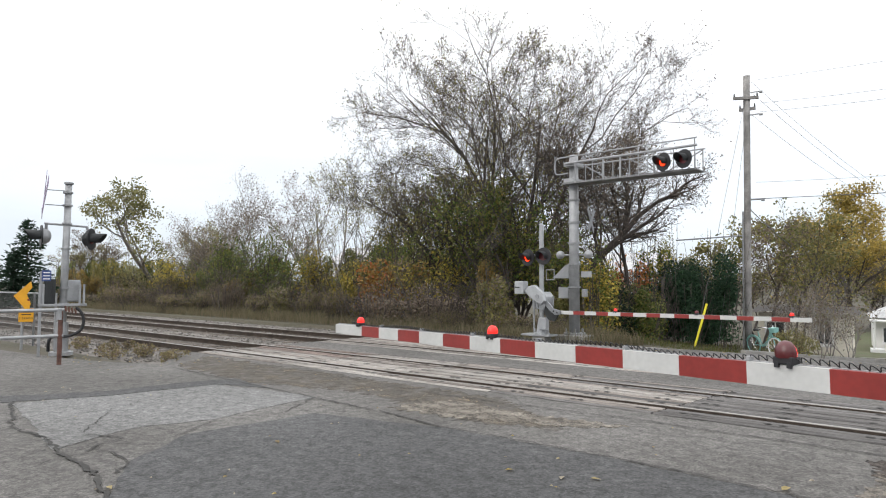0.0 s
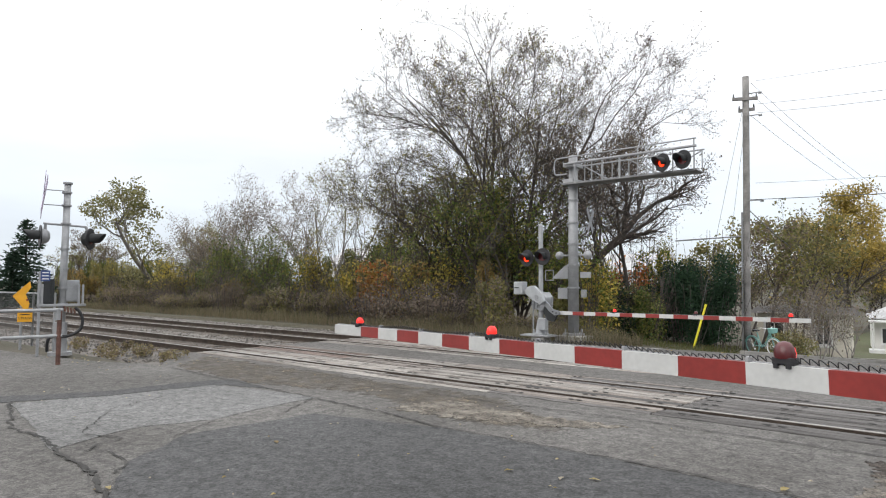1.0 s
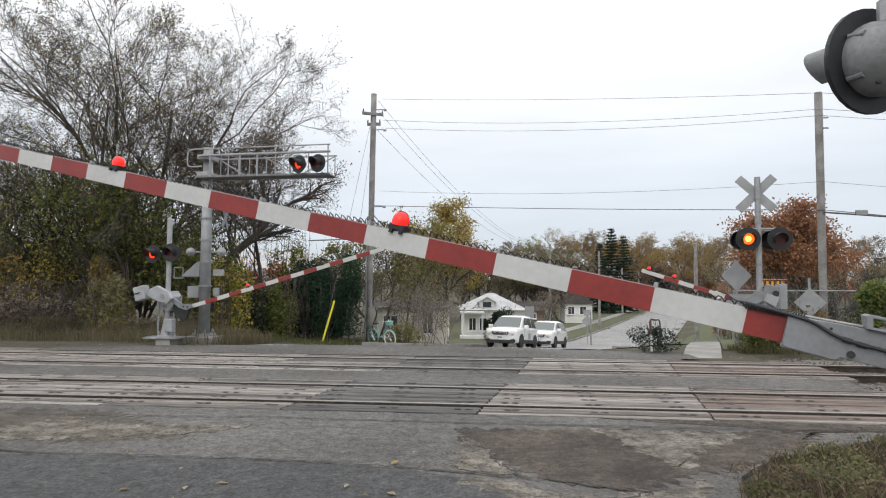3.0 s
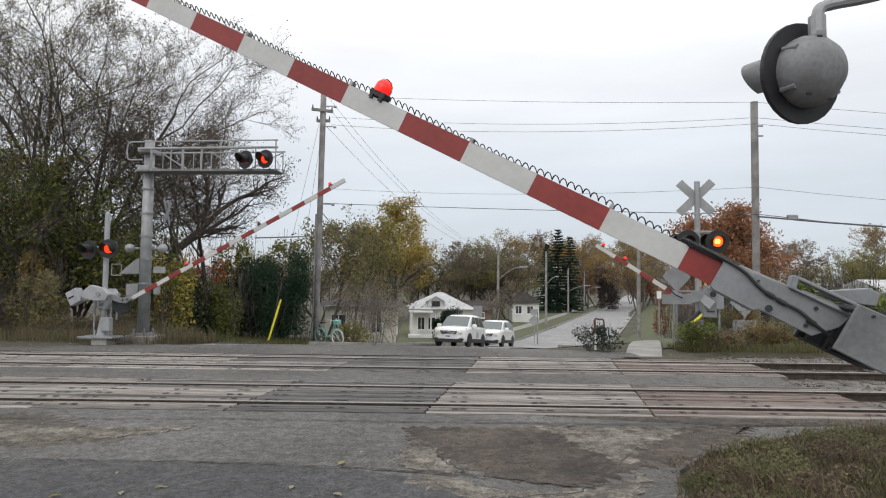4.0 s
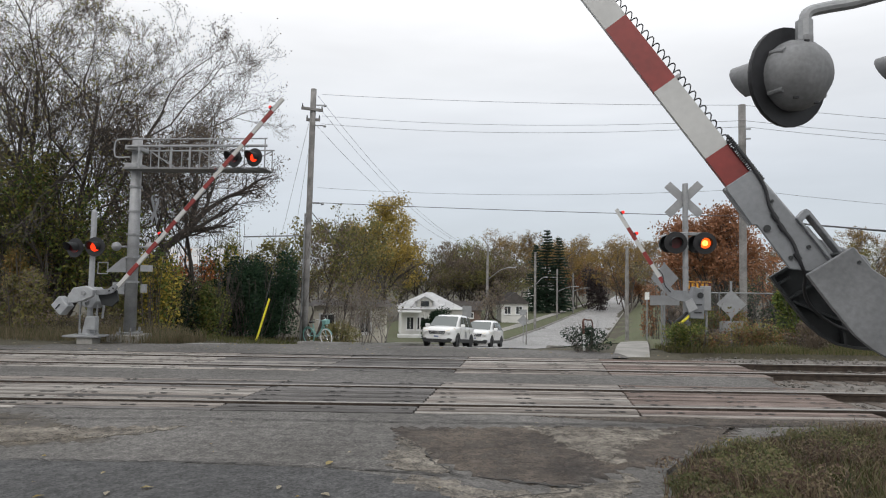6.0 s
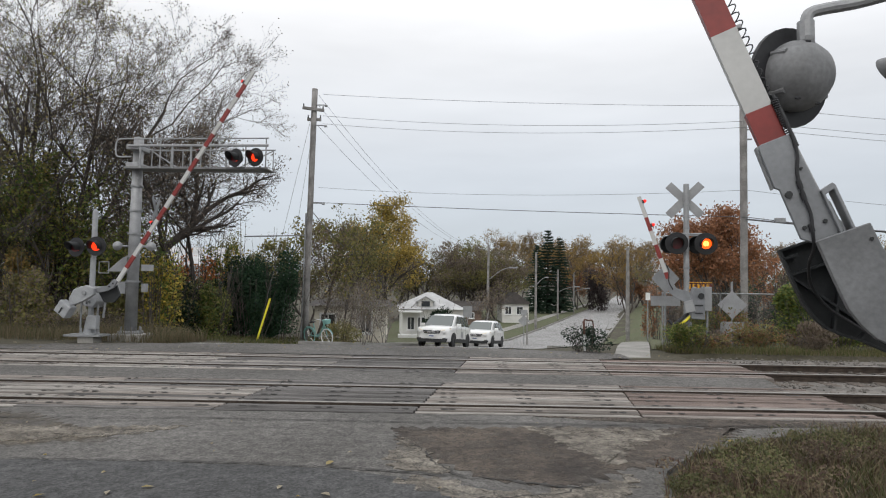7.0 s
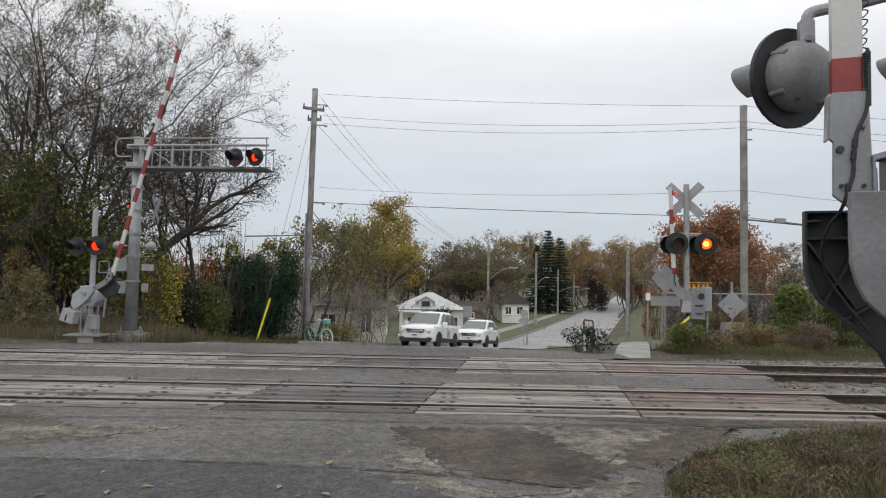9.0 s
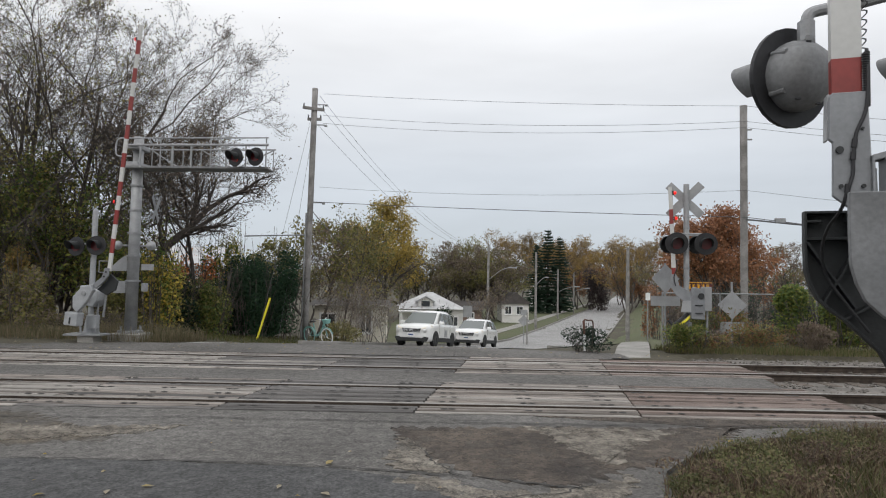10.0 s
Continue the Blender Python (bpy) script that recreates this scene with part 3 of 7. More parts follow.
def rails():
    head = [(-0.036, 0.0), (-0.036, -0.03), (-0.009, -0.042), (-0.009, -0.13), (-0.07, -0.145), (-0.07, -0.16), (0.07, -0.16), (0.07, -0.145), (0.009, -0.13), (0.009, -0.042), (0.036, -0.03), (0.036, 0.0)]
    for y in RAILS:
        t = thing("rail", pose(0, y, 0.015), "rusty steel rail with a polished running face", "rail", "railway rails")
        bm = B()
        a = [bm.verts.new((-160, u, v - 0.004)) for u, v in head]
        b = [bm.verts.new((90, u, v - 0.004)) for u, v in head]
        for i in range(len(head)):
            j = (i + 1) % len(head)
            bm.faces.new((a[i], a[j], b[j], b[i]))
        bmesh.ops.recalc_face_normals(bm, faces=bm.faces[:])
        part("web_and_foot", bm, STEEL_RAIL, t)
        bm = B()
        box(bm, (-35, 0, 0.0), (250, 0.058, 0.012), bevel=0.004)
        part("running_face", bm, STEEL_TOP, t, "worn bright steel rail head")


def ballast_z(x, y):
    edge = min(abs(y - 6.9), abs(y - 16.4))
    inside = 6.9 < y < 16.4
    z = -0.13 if inside else -0.13 - min(0.2, edge * 0.3)
    return z + 0.025 * noise.noise((x * 2.3, y * 2.3, 0))


def ballast():
    for name, x0, x1 in (("ballast_bed", -150, -12.0), ("ballast_bed_east", 5.3, 80)):
        xs = spaced((x0, x1, int((x1 - x0) / 0.8)))
        ys = spaced((5.6, 17.2, 24))
        sheet(name, xs, ys, ballast_z, BALLAST, "grey crushed stone ballast under the tracks", "ballast")
    rnd = random.Random(11)
    verts, faces = [], []

    def stone(x, y, z, r):
        base = len(verts)
        k = [rnd.uniform(0.6, 1.2) * r for _ in range(6)]
        a = rnd.uniform(0, math.tau)
        c, s = math.cos(a), math.sin(a)
        for dx, dy, dz in ((k[0], 0, 0), (-k[1], 0, 0), (0, k[2], 0), (0, -k[3], 0), (0, 0, k[4]), (0, 0, -k[5])):
            verts.append((x + dx * c - dy * s, y + dx * s + dy * c, z + dz * 0.8))
        for f in ((0, 2, 4), (2, 1, 4), (1, 3, 4), (3, 0, 4), (2, 0, 5), (1, 2, 5), (3, 1, 5), (0, 3, 5)):
            faces.append(tuple(base + i for i in f))
    for _ in range(9000):
        x = rnd.uniform(6.0, 13) if rnd.random() < 0.3 else -14 - 24 * rnd.random() ** 1.5
        y = rnd.uniform(6.6, 16.4)
        if min(abs(y - r) for r in RAILS) > 0.09:
            stone(x, y, ballast_z(x, y) + 0.012, rnd.uniform(0.02, 0.05))
    for _ in range(700):
        x = rnd.uniform(2.0, 6.5)
        stone(x, 6.2 + 0.32 * x + rnd.gauss(0, 0.25), 0.0, rnd.uniform(0.005, 0.016))
    tagged(raw("ballast_stones", verts, faces, BALLAST), "loose angular grey ballast stones", "ballast", kind="stuff")


def sleepers():
    bm = B()
    box(bm, (0, 0, 0), (0.23, 2.6, 0.16), bevel=0.012)
    me = bpy.data.meshes.new("sleeper")
    bm.to_mesh(me)
    bm.free()
    me.materials.append(SLEEPER)
    for yc in (sum(RAILS[:2]) / 2, sum(RAILS[2:]) / 2):
        for x in [-14.4 - 0.56 * i for i in range(52)] + [6.4 + 0.56 * i for i in range(24)]:
            ob = new("sleeper", me)
            ob.matrix_world = pose(x, yc + random.uniform(-0.03, 0.03), -0.195, 0, 0, random.uniform(-1, 1))
            tagged(ob, "dark weathered wooden railway sleeper", "sleeper", "railway sleepers")


def deck():
    """Timber planks between and beside the rails, each with its own edges and bolt holes."""
    t = tagged(thing("crossing_deck", pose(0, 0, 0), "weathered timber plank deck of a level crossing", "crossing deck", kind="structure"), kind="structure")
    rows = []
    for a, b in ((RAILS[0], RAILS[1]), (RAILS[2], RAILS[3])):
        rows += [(a - 0.50, 0.13), (a - 0.345, 0.13), (a - 0.19, 0.13)]
        w = (b - a - 0.20) / 7
        rows += [(a + 0.10 + w * (i + 0.5), w - 0.022) for i in range(7)]
        rows += [(b + 0.19, 0.13), (b + 0.345, 0.13), (b + 0.50, 0.13)]
    rnd = random.Random(3)
    cuts = [DECK[0], -10.7, -8.1, -5.5, -2.9, -0.25, 2.75, DECK[1]]
    # worn pale under dust, blackened under the tyres, pale pink-grey, then red-brown towards the end
    worn = [[PLANK, PLANK_PALE, PLANK_RED], [PLANK, PLANK_PALE, PLANK_PALE], [PLANK_PALE, PLANK, PLANK_PALE], [PLANK_PALE, PLANK_DARK, PLANK, PLANK_DARK], [PLANK_DARK], [PLANK, PLANK, PLANK_PALE], [PLANK_RED, PLANK_RED, PLANK]]
    meshes = {}
    for ri, (y, w) in enumerate(rows):
        for si, (x0, x1) in enumerate(zip(cuts, cuts[1:])):
            n0, n1 = x0 + (0.16 * (y - 9.0) if si else 0), x1 + 0.16 * (y - 9.0) * (1.0 if x1 < 5 else 0.7)
            ln = n1 - n0 - 0.025
            kind = rnd.choice(worn[si])
            key = (round(ln, 2), round(w, 3), kind.name)
            if key not in meshes:
                bm = B()
                box(bm, (0, 0, -0.06), (ln, w, 0.12), bevel=0.012)
                me = bpy.data.meshes.new("plank")
                bm.to_mesh(me)
                bm.free()
                me.materials.append(kind)
                meshes[key] = me
            ob = new("plank", meshes[key])
            ob.parent = t
            ob.location = ((n0 + n1) / 2, y, 0.002 + rnd.uniform(-0.006, 0.006))
            ob.rotation_euler = (rnd.uniform(-0.02, 0.02), rnd.uniform(-0.002, 0.002), rnd.uniform(-0.0015, 0.0015))
    verts, faces = [], []
    for y, w in rows[1::2]:
        for x0, x1 in zip(cuts, cuts[1:]):
            for k in range(3):
                for dx in (-0.07, 0.07):
                    x = x0 + (x1 - x0) * (0.12 + 0.38 * k) + dx + rnd.uniform(-0.03, 0.03)
                    b = len(verts)
                    verts += [(x + 0.055 * math.cos(i * math.tau / 7), y + 0.036 * math.sin(i * math.tau / 7), 0.0135) for i in range(7)]
                    faces.append(tuple(range(b, b + 7)))
    tagged(raw("bolt_recess", verts, faces, TAR, t), kind="stuff")
    bm = B()
    for y in RAILS:
        for s in (-1, 1):
            box(bm, (-4, y + s * 0.085, -0.09), (20, 0.05, 0.02))
    box(bm, (-4, 8.34, -0.05), (19.8, 0.10, 0.06))
    part("flangeway", bm, TAR, t)


rails()
ballast()
sleepers()
deck()


# ---- crossing signals and gates ----
# added covers that hide always-glowing lenses between flashes
BLINK_COVERS = []


def lamp_head(parent, m, lit=False, hot=False, back=DARK_CAST, visor=DARK_CAST, lugs=False, side="", swing=90):
    """A flashing-light unit: round black background, domed case, lens, long visor. The lens looks along the -y axis of m."""
    to = m @ pose(0, 0, 0, 90, 0, 0)
    bm = B()
    lathe(bm, [(0.0, 0.012), (0.254, 0.012), (0.256, 0.0), (0.254, -0.012), (0.0, -0.012)], to, 28)
    head = part("background_disc", bm, BLACK, parent, "round black signal background disc")
    bm = B()
    lathe(bm, [(0.175, -0.01), (0.18, -0.05), (0.165, -0.11), (0.12, -0.165), (0.06, -0.19), (0.0, -0.195)], to, 24)
    rod(bm, m @ Vector((-0.17, 0.05, 0.0)), m @ Vector((-0.19, 0.05, 0.0)), 0.03)
    box(bm, m @ Vector((0.0, 0.10, 0.165)), (0.05, 0.05, 0.05), bevel=0.01)
    smooth(part("case", bm, back, head, "domed grey lamp case"))
    bm = B()
    lathe(bm, [(0.122, 0.014), (0.112, 0.018), (0.08, 0.021), (0.0, 0.022)], to, 20)
    smooth(part("lens", bm, LENS_HOT if hot else LENS_SIGNAL if lit else LENS_DARK, head, "lit red lens" if lit or hot else "dark red lens"))
    if hot:
        bm = B()
        lathe(bm, [(0.062, 0.022), (0.05, 0.025), (0.0, 0.026)], to, 18)
        smooth(part("lens_core", bm, LAMP_CORE, head, "glowing yellow middle of the lens"))
    # not a real lamp part: added disc that blanks the glowing lens
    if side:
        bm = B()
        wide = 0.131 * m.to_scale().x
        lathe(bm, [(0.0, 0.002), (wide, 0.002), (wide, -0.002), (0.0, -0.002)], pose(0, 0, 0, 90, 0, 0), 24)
        BLINK_COVERS.append((part("flasher_blade", bm, LENS_DARK, head, "thin dark red shutter added to hide the lit lens"), m @ pose(0, -0.031, 0), side, swing))
    bm = B()
    n, rings = 18, []
    for d, r in ((0.013, 0.131), (0.013, 0.138), (0.33, 0.134), (0.33, 0.127)):
        ring = []
        for k in range(n + 1):
            a = math.radians(-35 + 250 * k / n)
            deep = d if d < 0.1 else 0.10 + 0.23 * (0.5 + 0.5 * math.sin(a)) ** 0.8
            ring.append(bm.verts.new(to @ Vector((r * math.cos(a), r * math.sin(a), deep))))
        rings.append(ring)
    for a, b in ((0, 3), (1, 2), (2, 3)):
        for k in range(n):
            bm.faces.new((rings[a][k], rings[a][k + 1], rings[b][k + 1], rings[b][k]))
    bmesh.ops.recalc_face_normals(bm, faces=bm.faces[:])
    smooth(part("visor", bm, visor, head))
    if lugs:
        for a in (35, 145, 215, 325):
            c, s = math.cos(radians(a)), math.sin(radians(a))
            part("lug", rod(B(), to @ Vector((0.165 * c, 0.165 * s, -0.10)), to @ Vector((0.175 * c, 0.175 * s, -0.02)), 0.016, n=8), back, head)
        for a in (80, 250, 300):
            c, s = math.cos(radians(a)), math.sin(radians(a))
            o = part("vent_slot", box(B(), (0, 0, 0), (0.026, 0.012, 0.012), bevel=0.003), BLACK, head)
            o.matrix_basis = Matrix.Translation(to @ Vector((0.155 * c, 0.155 * s, -0.125)))
    return head


def gate_arm(name, m, length, start, first, stripe, offs, high, thick, lights, label, hue=1, coil=True):
    """A striped arm that turns about its pivot: x along the arm, z up, y across."""
    t = thing(name, m, label, "crossing gate arm", "crossing gate arms")
    edges = [start, first]
    while edges[-1] + stripe * 1.9 < length:
        edges.append(edges[-1] + stripe)
    edges.append(length)
    for i, (a, b) in enumerate(zip(edges, edges[1:])):
        f = lambda s: high * (1 - 0.10 * (s - start) / (length - start))
        bm = B()
        slab(bm, [(a, offs - f(a) / 2), (b, offs - f(b) / 2), (b, offs + f(b) / 2), (a, offs + f(a) / 2)], -thick / 2, thick / 2)
        part("arm_segment", bm, ARM_RED if (i + hue) % 2 else ARM_WHITE, t, "red reflective arm segment" if (i + hue) % 2 else "white reflective arm segment")
    bm = B()
    box(bm, ((start + length) / 2, -thick * 0.30, offs + high * 0.475), (length - start - 0.02, thick * 0.3, high * 0.10))
    part("top_channel", bm, ALU, t, "thin aluminium channel along the arm")
    for x, r, lit in lights:
        zb = offs + high * 0.46
        bm = B()
        box(bm, (x, 0, zb + r * 0.5), (r * 1.9, thick * 1.6, r * 0.7), bevel=r * 0.12)
        box(bm, (x - r * 0.6, 0, zb + r * 0.05), (r * 0.4, thick * 1.7, r * 0.5))
        box(bm, (x + r * 0.6, 0, zb + r * 0.05), (r * 0.4, thick * 1.7, r * 0.5))
        lb = part("arm_light", bm, BLACK, t, "arm light in a black rubber boot")
        bm = B()
        lathe(bm, [(r * 0.92, 0), (r * 0.95, r * 0.5), (r * 0.84, r * 1.0), (r * 0.5, r * 1.4), (0, r * 1.52)], Matrix.Translation((x, 0, zb + r * 0.75)), 18)
        smooth(part("lens", bm, LENS_LIT if lit else LENS_DARK, lb, "round red lens"))
    if coil:
        bm = B()
        pts = []
        turns = int((length - start - 0.6) / 0.042)
        for k in range(turns * 7):
            x = start + 0.12 + (length - start - 0.5) * k / (turns * 7)
            sag = 0.010 * math.sin(x * 5)
            pts.append((x + 0.008 * math.sin(k / 7 * math.tau), -thick * 0.1 + 0.011 * math.cos(k / 7 * math.tau), offs + high * 0.5 + 0.015 + sag + 0.014 * math.sin(k / 7 * math.tau + 1.0)))
        hose(bm, pts, 0.0036, 4)
        part("coiled_cable", bm, CABLE, t, "black coiled cable along the top edge")
        for i, e in enumerate(edges[2:-1:2]):
            bm = B()
            box(bm, (e, -thick * 0.2, offs + high * 0.5 + 0.01), (0.02, thick * 0.9, 0.03), bevel=0.004)
            part("cable_clip", bm, GALV, t)
    return t


SKEW = 20.0
NEAR_PIVOT = (2.131, 2.627, 1.682)
NEAR_SKEW = 18.06


def near_gate():
    t = gate_arm("crossing_gate_arm", pose(*NEAR_PIVOT, 0, 0, 180 - NEAR_SKEW), 8.2, 0.87, 1.045, 0.404, -0.378, 0.118, 0.05,
                 [(2.87, 0.052, True), (5.21, 0.045, True), (7.58, 0.043, True)], "long red and white striped crossing gate arm with red lights")
    # added dark red half shell turns to blank the flashing light nearest the machine
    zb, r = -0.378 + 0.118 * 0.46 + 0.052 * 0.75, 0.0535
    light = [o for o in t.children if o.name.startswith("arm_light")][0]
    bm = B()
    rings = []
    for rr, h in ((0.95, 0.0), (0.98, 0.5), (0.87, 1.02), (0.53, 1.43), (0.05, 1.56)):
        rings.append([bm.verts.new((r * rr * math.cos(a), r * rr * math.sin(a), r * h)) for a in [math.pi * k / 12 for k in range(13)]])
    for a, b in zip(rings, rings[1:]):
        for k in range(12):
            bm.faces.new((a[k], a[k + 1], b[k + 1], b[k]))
    hood = smooth(part("flasher_hood", bm, LENS_DARK, light, "dark red half shell added to hide the lit lens"))
    BLINK_COVERS.append((hood, pose(2.87, 0, zb), "hood", 180))
    # x runs to the tip; the side towards the watcher is +y after the half turn
    bm = B()
    slab(bm, [(0.885, -0.312), (0.885, -0.442), (0.87, -0.452), (0.68, -0.458), (0.665, -0.442), (0.43, -0.445), (0.355, -0.36), (0.335, -0.285), (0.42, -0.275), (0.545, -0.278), (0.56, -0.300), (0.69, -0.302)], 0.028, 0.052, 0.003)
    b = part("bracket", bm, GREY_CAST, t, "grey painted steel arm bracket")
    for x, z, rr in ((0.63, -0.418, 0.016), (0.47, -0.415, 0.009), (0.469, -0.330, 0.009), (0.72, -0.33, 0.006)):
        bm = B()
        rod(bm, (x, 0.05, z), (x, 0.064, z), rr, n=8)
        part("bolt", bm, DARK_CAST, b)
    bm = B()
    slab(bm, [(0.885, -0.300), (0.885, -0.456), (0.68, -0.462), (0.68, -0.452), (0.87, -0.446), (0.87, -0.308), (0.56, -0.296), (0.56, -0.288)], -0.03, 0.028, 0.002)
    part("bracket_channel", bm, ALU, t, "pale steel channel behind the bracket")
    bm = B()
    slab(bm, [(0.600, -0.300), (0.615, -0.245), (0.60, -0.238), (0.20, -0.238), (0.20, -0.25), (0.585, -0.252), (0.575, -0.29), (0.34, -0.285), (0.34, -0.300)], -0.02, 0.075, 0.003)
    part("flange", bm, GREY_CAST, t, "bent grey flange along the bracket")
    # two counterweight arms of one outline straddle the machine: a ribbed one beyond the arm, a plain plate before it
    edge = [(0.405, -0.462), (0.25, -0.463), (0.12, -0.460), (0.045, -0.442), (-0.02, -0.413), (-0.075, -0.360), (-0.125, -0.295), (-0.276, -0.145), (-0.62, 0.02)]
    back = [(-0.55, 0.16), (-0.15, -0.04), (0.10, -0.20), (0.30, -0.262), (0.405, -0.264)]
    bm = B()
    slab(bm, edge + back, -0.440, -0.425, 0.002)
    cast = part("counterweight_casting", bm, DARK_CAST, t, "dark ribbed counterweight casting")
    rim = edge + back
    for a, c in list(zip(rim, rim[1:] + rim[:1])) + [((0.36, -0.46), (0.36, -0.40)), ((0.272, -0.455), (0.274, -0.265)), ((0.25, -0.452), (-0.064, -0.249)), ((0.205, -0.247), (-0.044, -0.385)), ((0.205, -0.235), (0.27, -0.27)), ((-0.12, -0.29), (-0.02, -0.13))]:
        bm = B()
        d = Vector((c[0] - a[0], 0, c[1] - a[1]))
        box(bm, ((a[0] + c[0]) / 2, -0.395, (a[1] + c[1]) / 2), (d.length + 0.010, 0.06, 0.012), pose(0, 0, 0, 0, -math.degrees(math.atan2(d.z, d.x)), 0), 0.002)
        part("rib", bm, DARK_CAST, cast)
    bm = B()
    slab(bm, edge + back, 0.318, 0.352, 0.004)
    pl = part("counterweight_plate", bm, PLATE_GREY, t, "large light grey counterweight plate")
    for x, z in ((0.345, -0.285), (0.10, -0.30)):
        bm = B()
        rod(bm, (x, 0.35, z), (x, 0.360, z), 0.007, n=6)
        part("bolt", bm, DARK_CAST, pl)
    bm = B()
    box(bm, (0.375, -0.05, -0.275), (0.04, 0.74, 0.02), bevel=0.003)
    box(bm, (0.20, -0.05, -0.24), (0.05, 0.74, 0.05), bevel=0.004)
    part("cross_member", bm, DARK_CAST, t, "dark bar joining the two counterweight arms")
    bm = B()
    slab(bm, [(0.467, -0.246), (0.298, -0.139), (0.25, -0.145), (0.24, -0.20), (0.384, -0.251)], -0.20, -0.08, 0.004)
    part("hub_cover", bm, GREY_CAST, t)
    bm = B()
    hose(bm, curve_pts([(1.08, 0.02, -0.300), (0.95, 0.055, -0.305), (0.80, 0.062, -0.318), (0.70, 0.064, -0.355), (0.60, 0.064, -0.368), (0.52, 0.066, -0.372), (0.44, 0.066, -0.395), (0.37, 0.03, -0.41), (0.30, -0.10, -0.43), (0.20, -0.25, -0.42), (0.08, -0.33, -0.38), (-0.04, -0.35, -0.30), (-0.18, -0.35, -0.20)], 8), 0.0075, 8)
    part("feed_cable", bm, CABLE, t, "black feed cable")
    for x, z in ((0.655, -0.362), (0.60, -0.368), (0.46, -0.39)):
        part("cable_tie", rod(B(), (x + 0.018, 0.064, z), (x - 0.018, 0.064, z - 0.003), 0.0115, n=8), CABLE, t)
    bm = B()
    pts = []
    for k in range(170):
        x = 1.06 - 0.24 * k / 170
        a = k / 7.5 * math.tau
        pts.append((x, 0.035 + 0.014 * math.cos(a), -0.308 + 0.014 * math.sin(a)))
    hose(bm, pts, 0.0038, 5)
    part("cable_coil", bm, CABLE, t, "tight black coil of cable")
    return t


def near_mast():
    t = thing("signal_mast", pose(2.66, 3.05, 0), "grey crossing signal mast with lamps seen from behind", "railway signal")
    bm = B()
    rod(bm, (0, 0, 0), (0, 0, 4.3), 0.065, n=18)
    part("mast", bm, LAMP_GREY, t)
    bm = B()
    rod(bm, (0, 0, 0), (0, 0, 0.12), 0.22, n=16)
    rod(bm, (0, 0, 0.12), (0, 0, 0.5), 0.12, 0.08, n=16)
    part("base", bm, ALU, t)
    bm = B()
    hose(bm, curve_pts([(0.05, 0, 3.20), (-0.30, 0.02, 3.215), (-0.56, 0.10, 3.175), (-0.71, 0.13, 3.155), (-0.79, 0.13, 3.125), (-0.805, 0.13, 3.045)], 5), 0.030, 10)
    rod(bm, (-0.805, 0.13, 3.085), (-0.805, 0.13, 2.98), 0.042)
    part("crossarm", bm, ALU, t, "curved grey pipe arm of the lamps")
    lamp_head(t, pose(-0.842, 0.22, 2.816, -4, 0, 199) @ Matrix.Scale(1.03, 4), back=LAMP_GREY, visor=LAMP_GREY, lugs=True)
    lamp_head(t, pose(0.07, 0.36, 2.94, -4, 0, 198), back=LAMP_GREY, visor=LAMP_GREY, lugs=True)
    bm = B()
    box(bm, (-0.2, -0.35, 1.55), (0.34, 0.34, 0.55), bevel=0.02)
    part("gate_mechanism", bm, ALU, t)
    bm = B()
    rod(bm, (-0.75, -0.63, 1.589), (-0.3, -0.4, 1.589), 0.04)
    part("drive_shaft", bm, GALV, t)


near_mast()
NEAR_ARM = near_gate()


def far_mechanism(parent, c, turn):
    """Gate machine: cast housing with a cover, a crank and a counterweight box."""
    bm = B()
    slab(bm, [(-0.30, -0.22), (0.18, -0.30), (0.34, -0.12), (0.34, 0.12), (0.20, 0.26), (-0.30, 0.26)], -0.16, 0.16, 0.02)
    ob = part("gate_mechanism", bm, SILVER, parent, "silver painted gate machine")
    ob.matrix_basis = pose(*c, 0, 0, turn)
    bm = B()
    rod(bm, (-0.1, -0.17, 0.05), (-0.1, -0.19, 0.05), 0.07)
    part("cover_cap", bm, GALV, ob)
    for x in (-0.24, 0.04):
        for z in (-0.12, 0.18):
            part("bolt", rod(B(), (x, -0.17, z), (x, -0.185, z), 0.018, n=6), GALV, ob)
    for z in (-0.12, 0.05):
        part("latch", box(B(), (0.05, -0.19, z), (0.16, 0.03, 0.03), bevel=0.005), GALV, ob)
    return ob


def crossbuck(parent, m, material, mat_edge=None):
    for a in (-45, 45):
        bm = B()
        box(bm, (0, -0.01 if a < 0 else 0.012, 0), (1.22, 0.012, 0.23), pose(0, 0, 0, 0, a, 0), 0.004)
        ob = part("crossbuck_blade", bm, material, parent, "crossbuck blade seen from behind")
        ob.matrix_basis = m


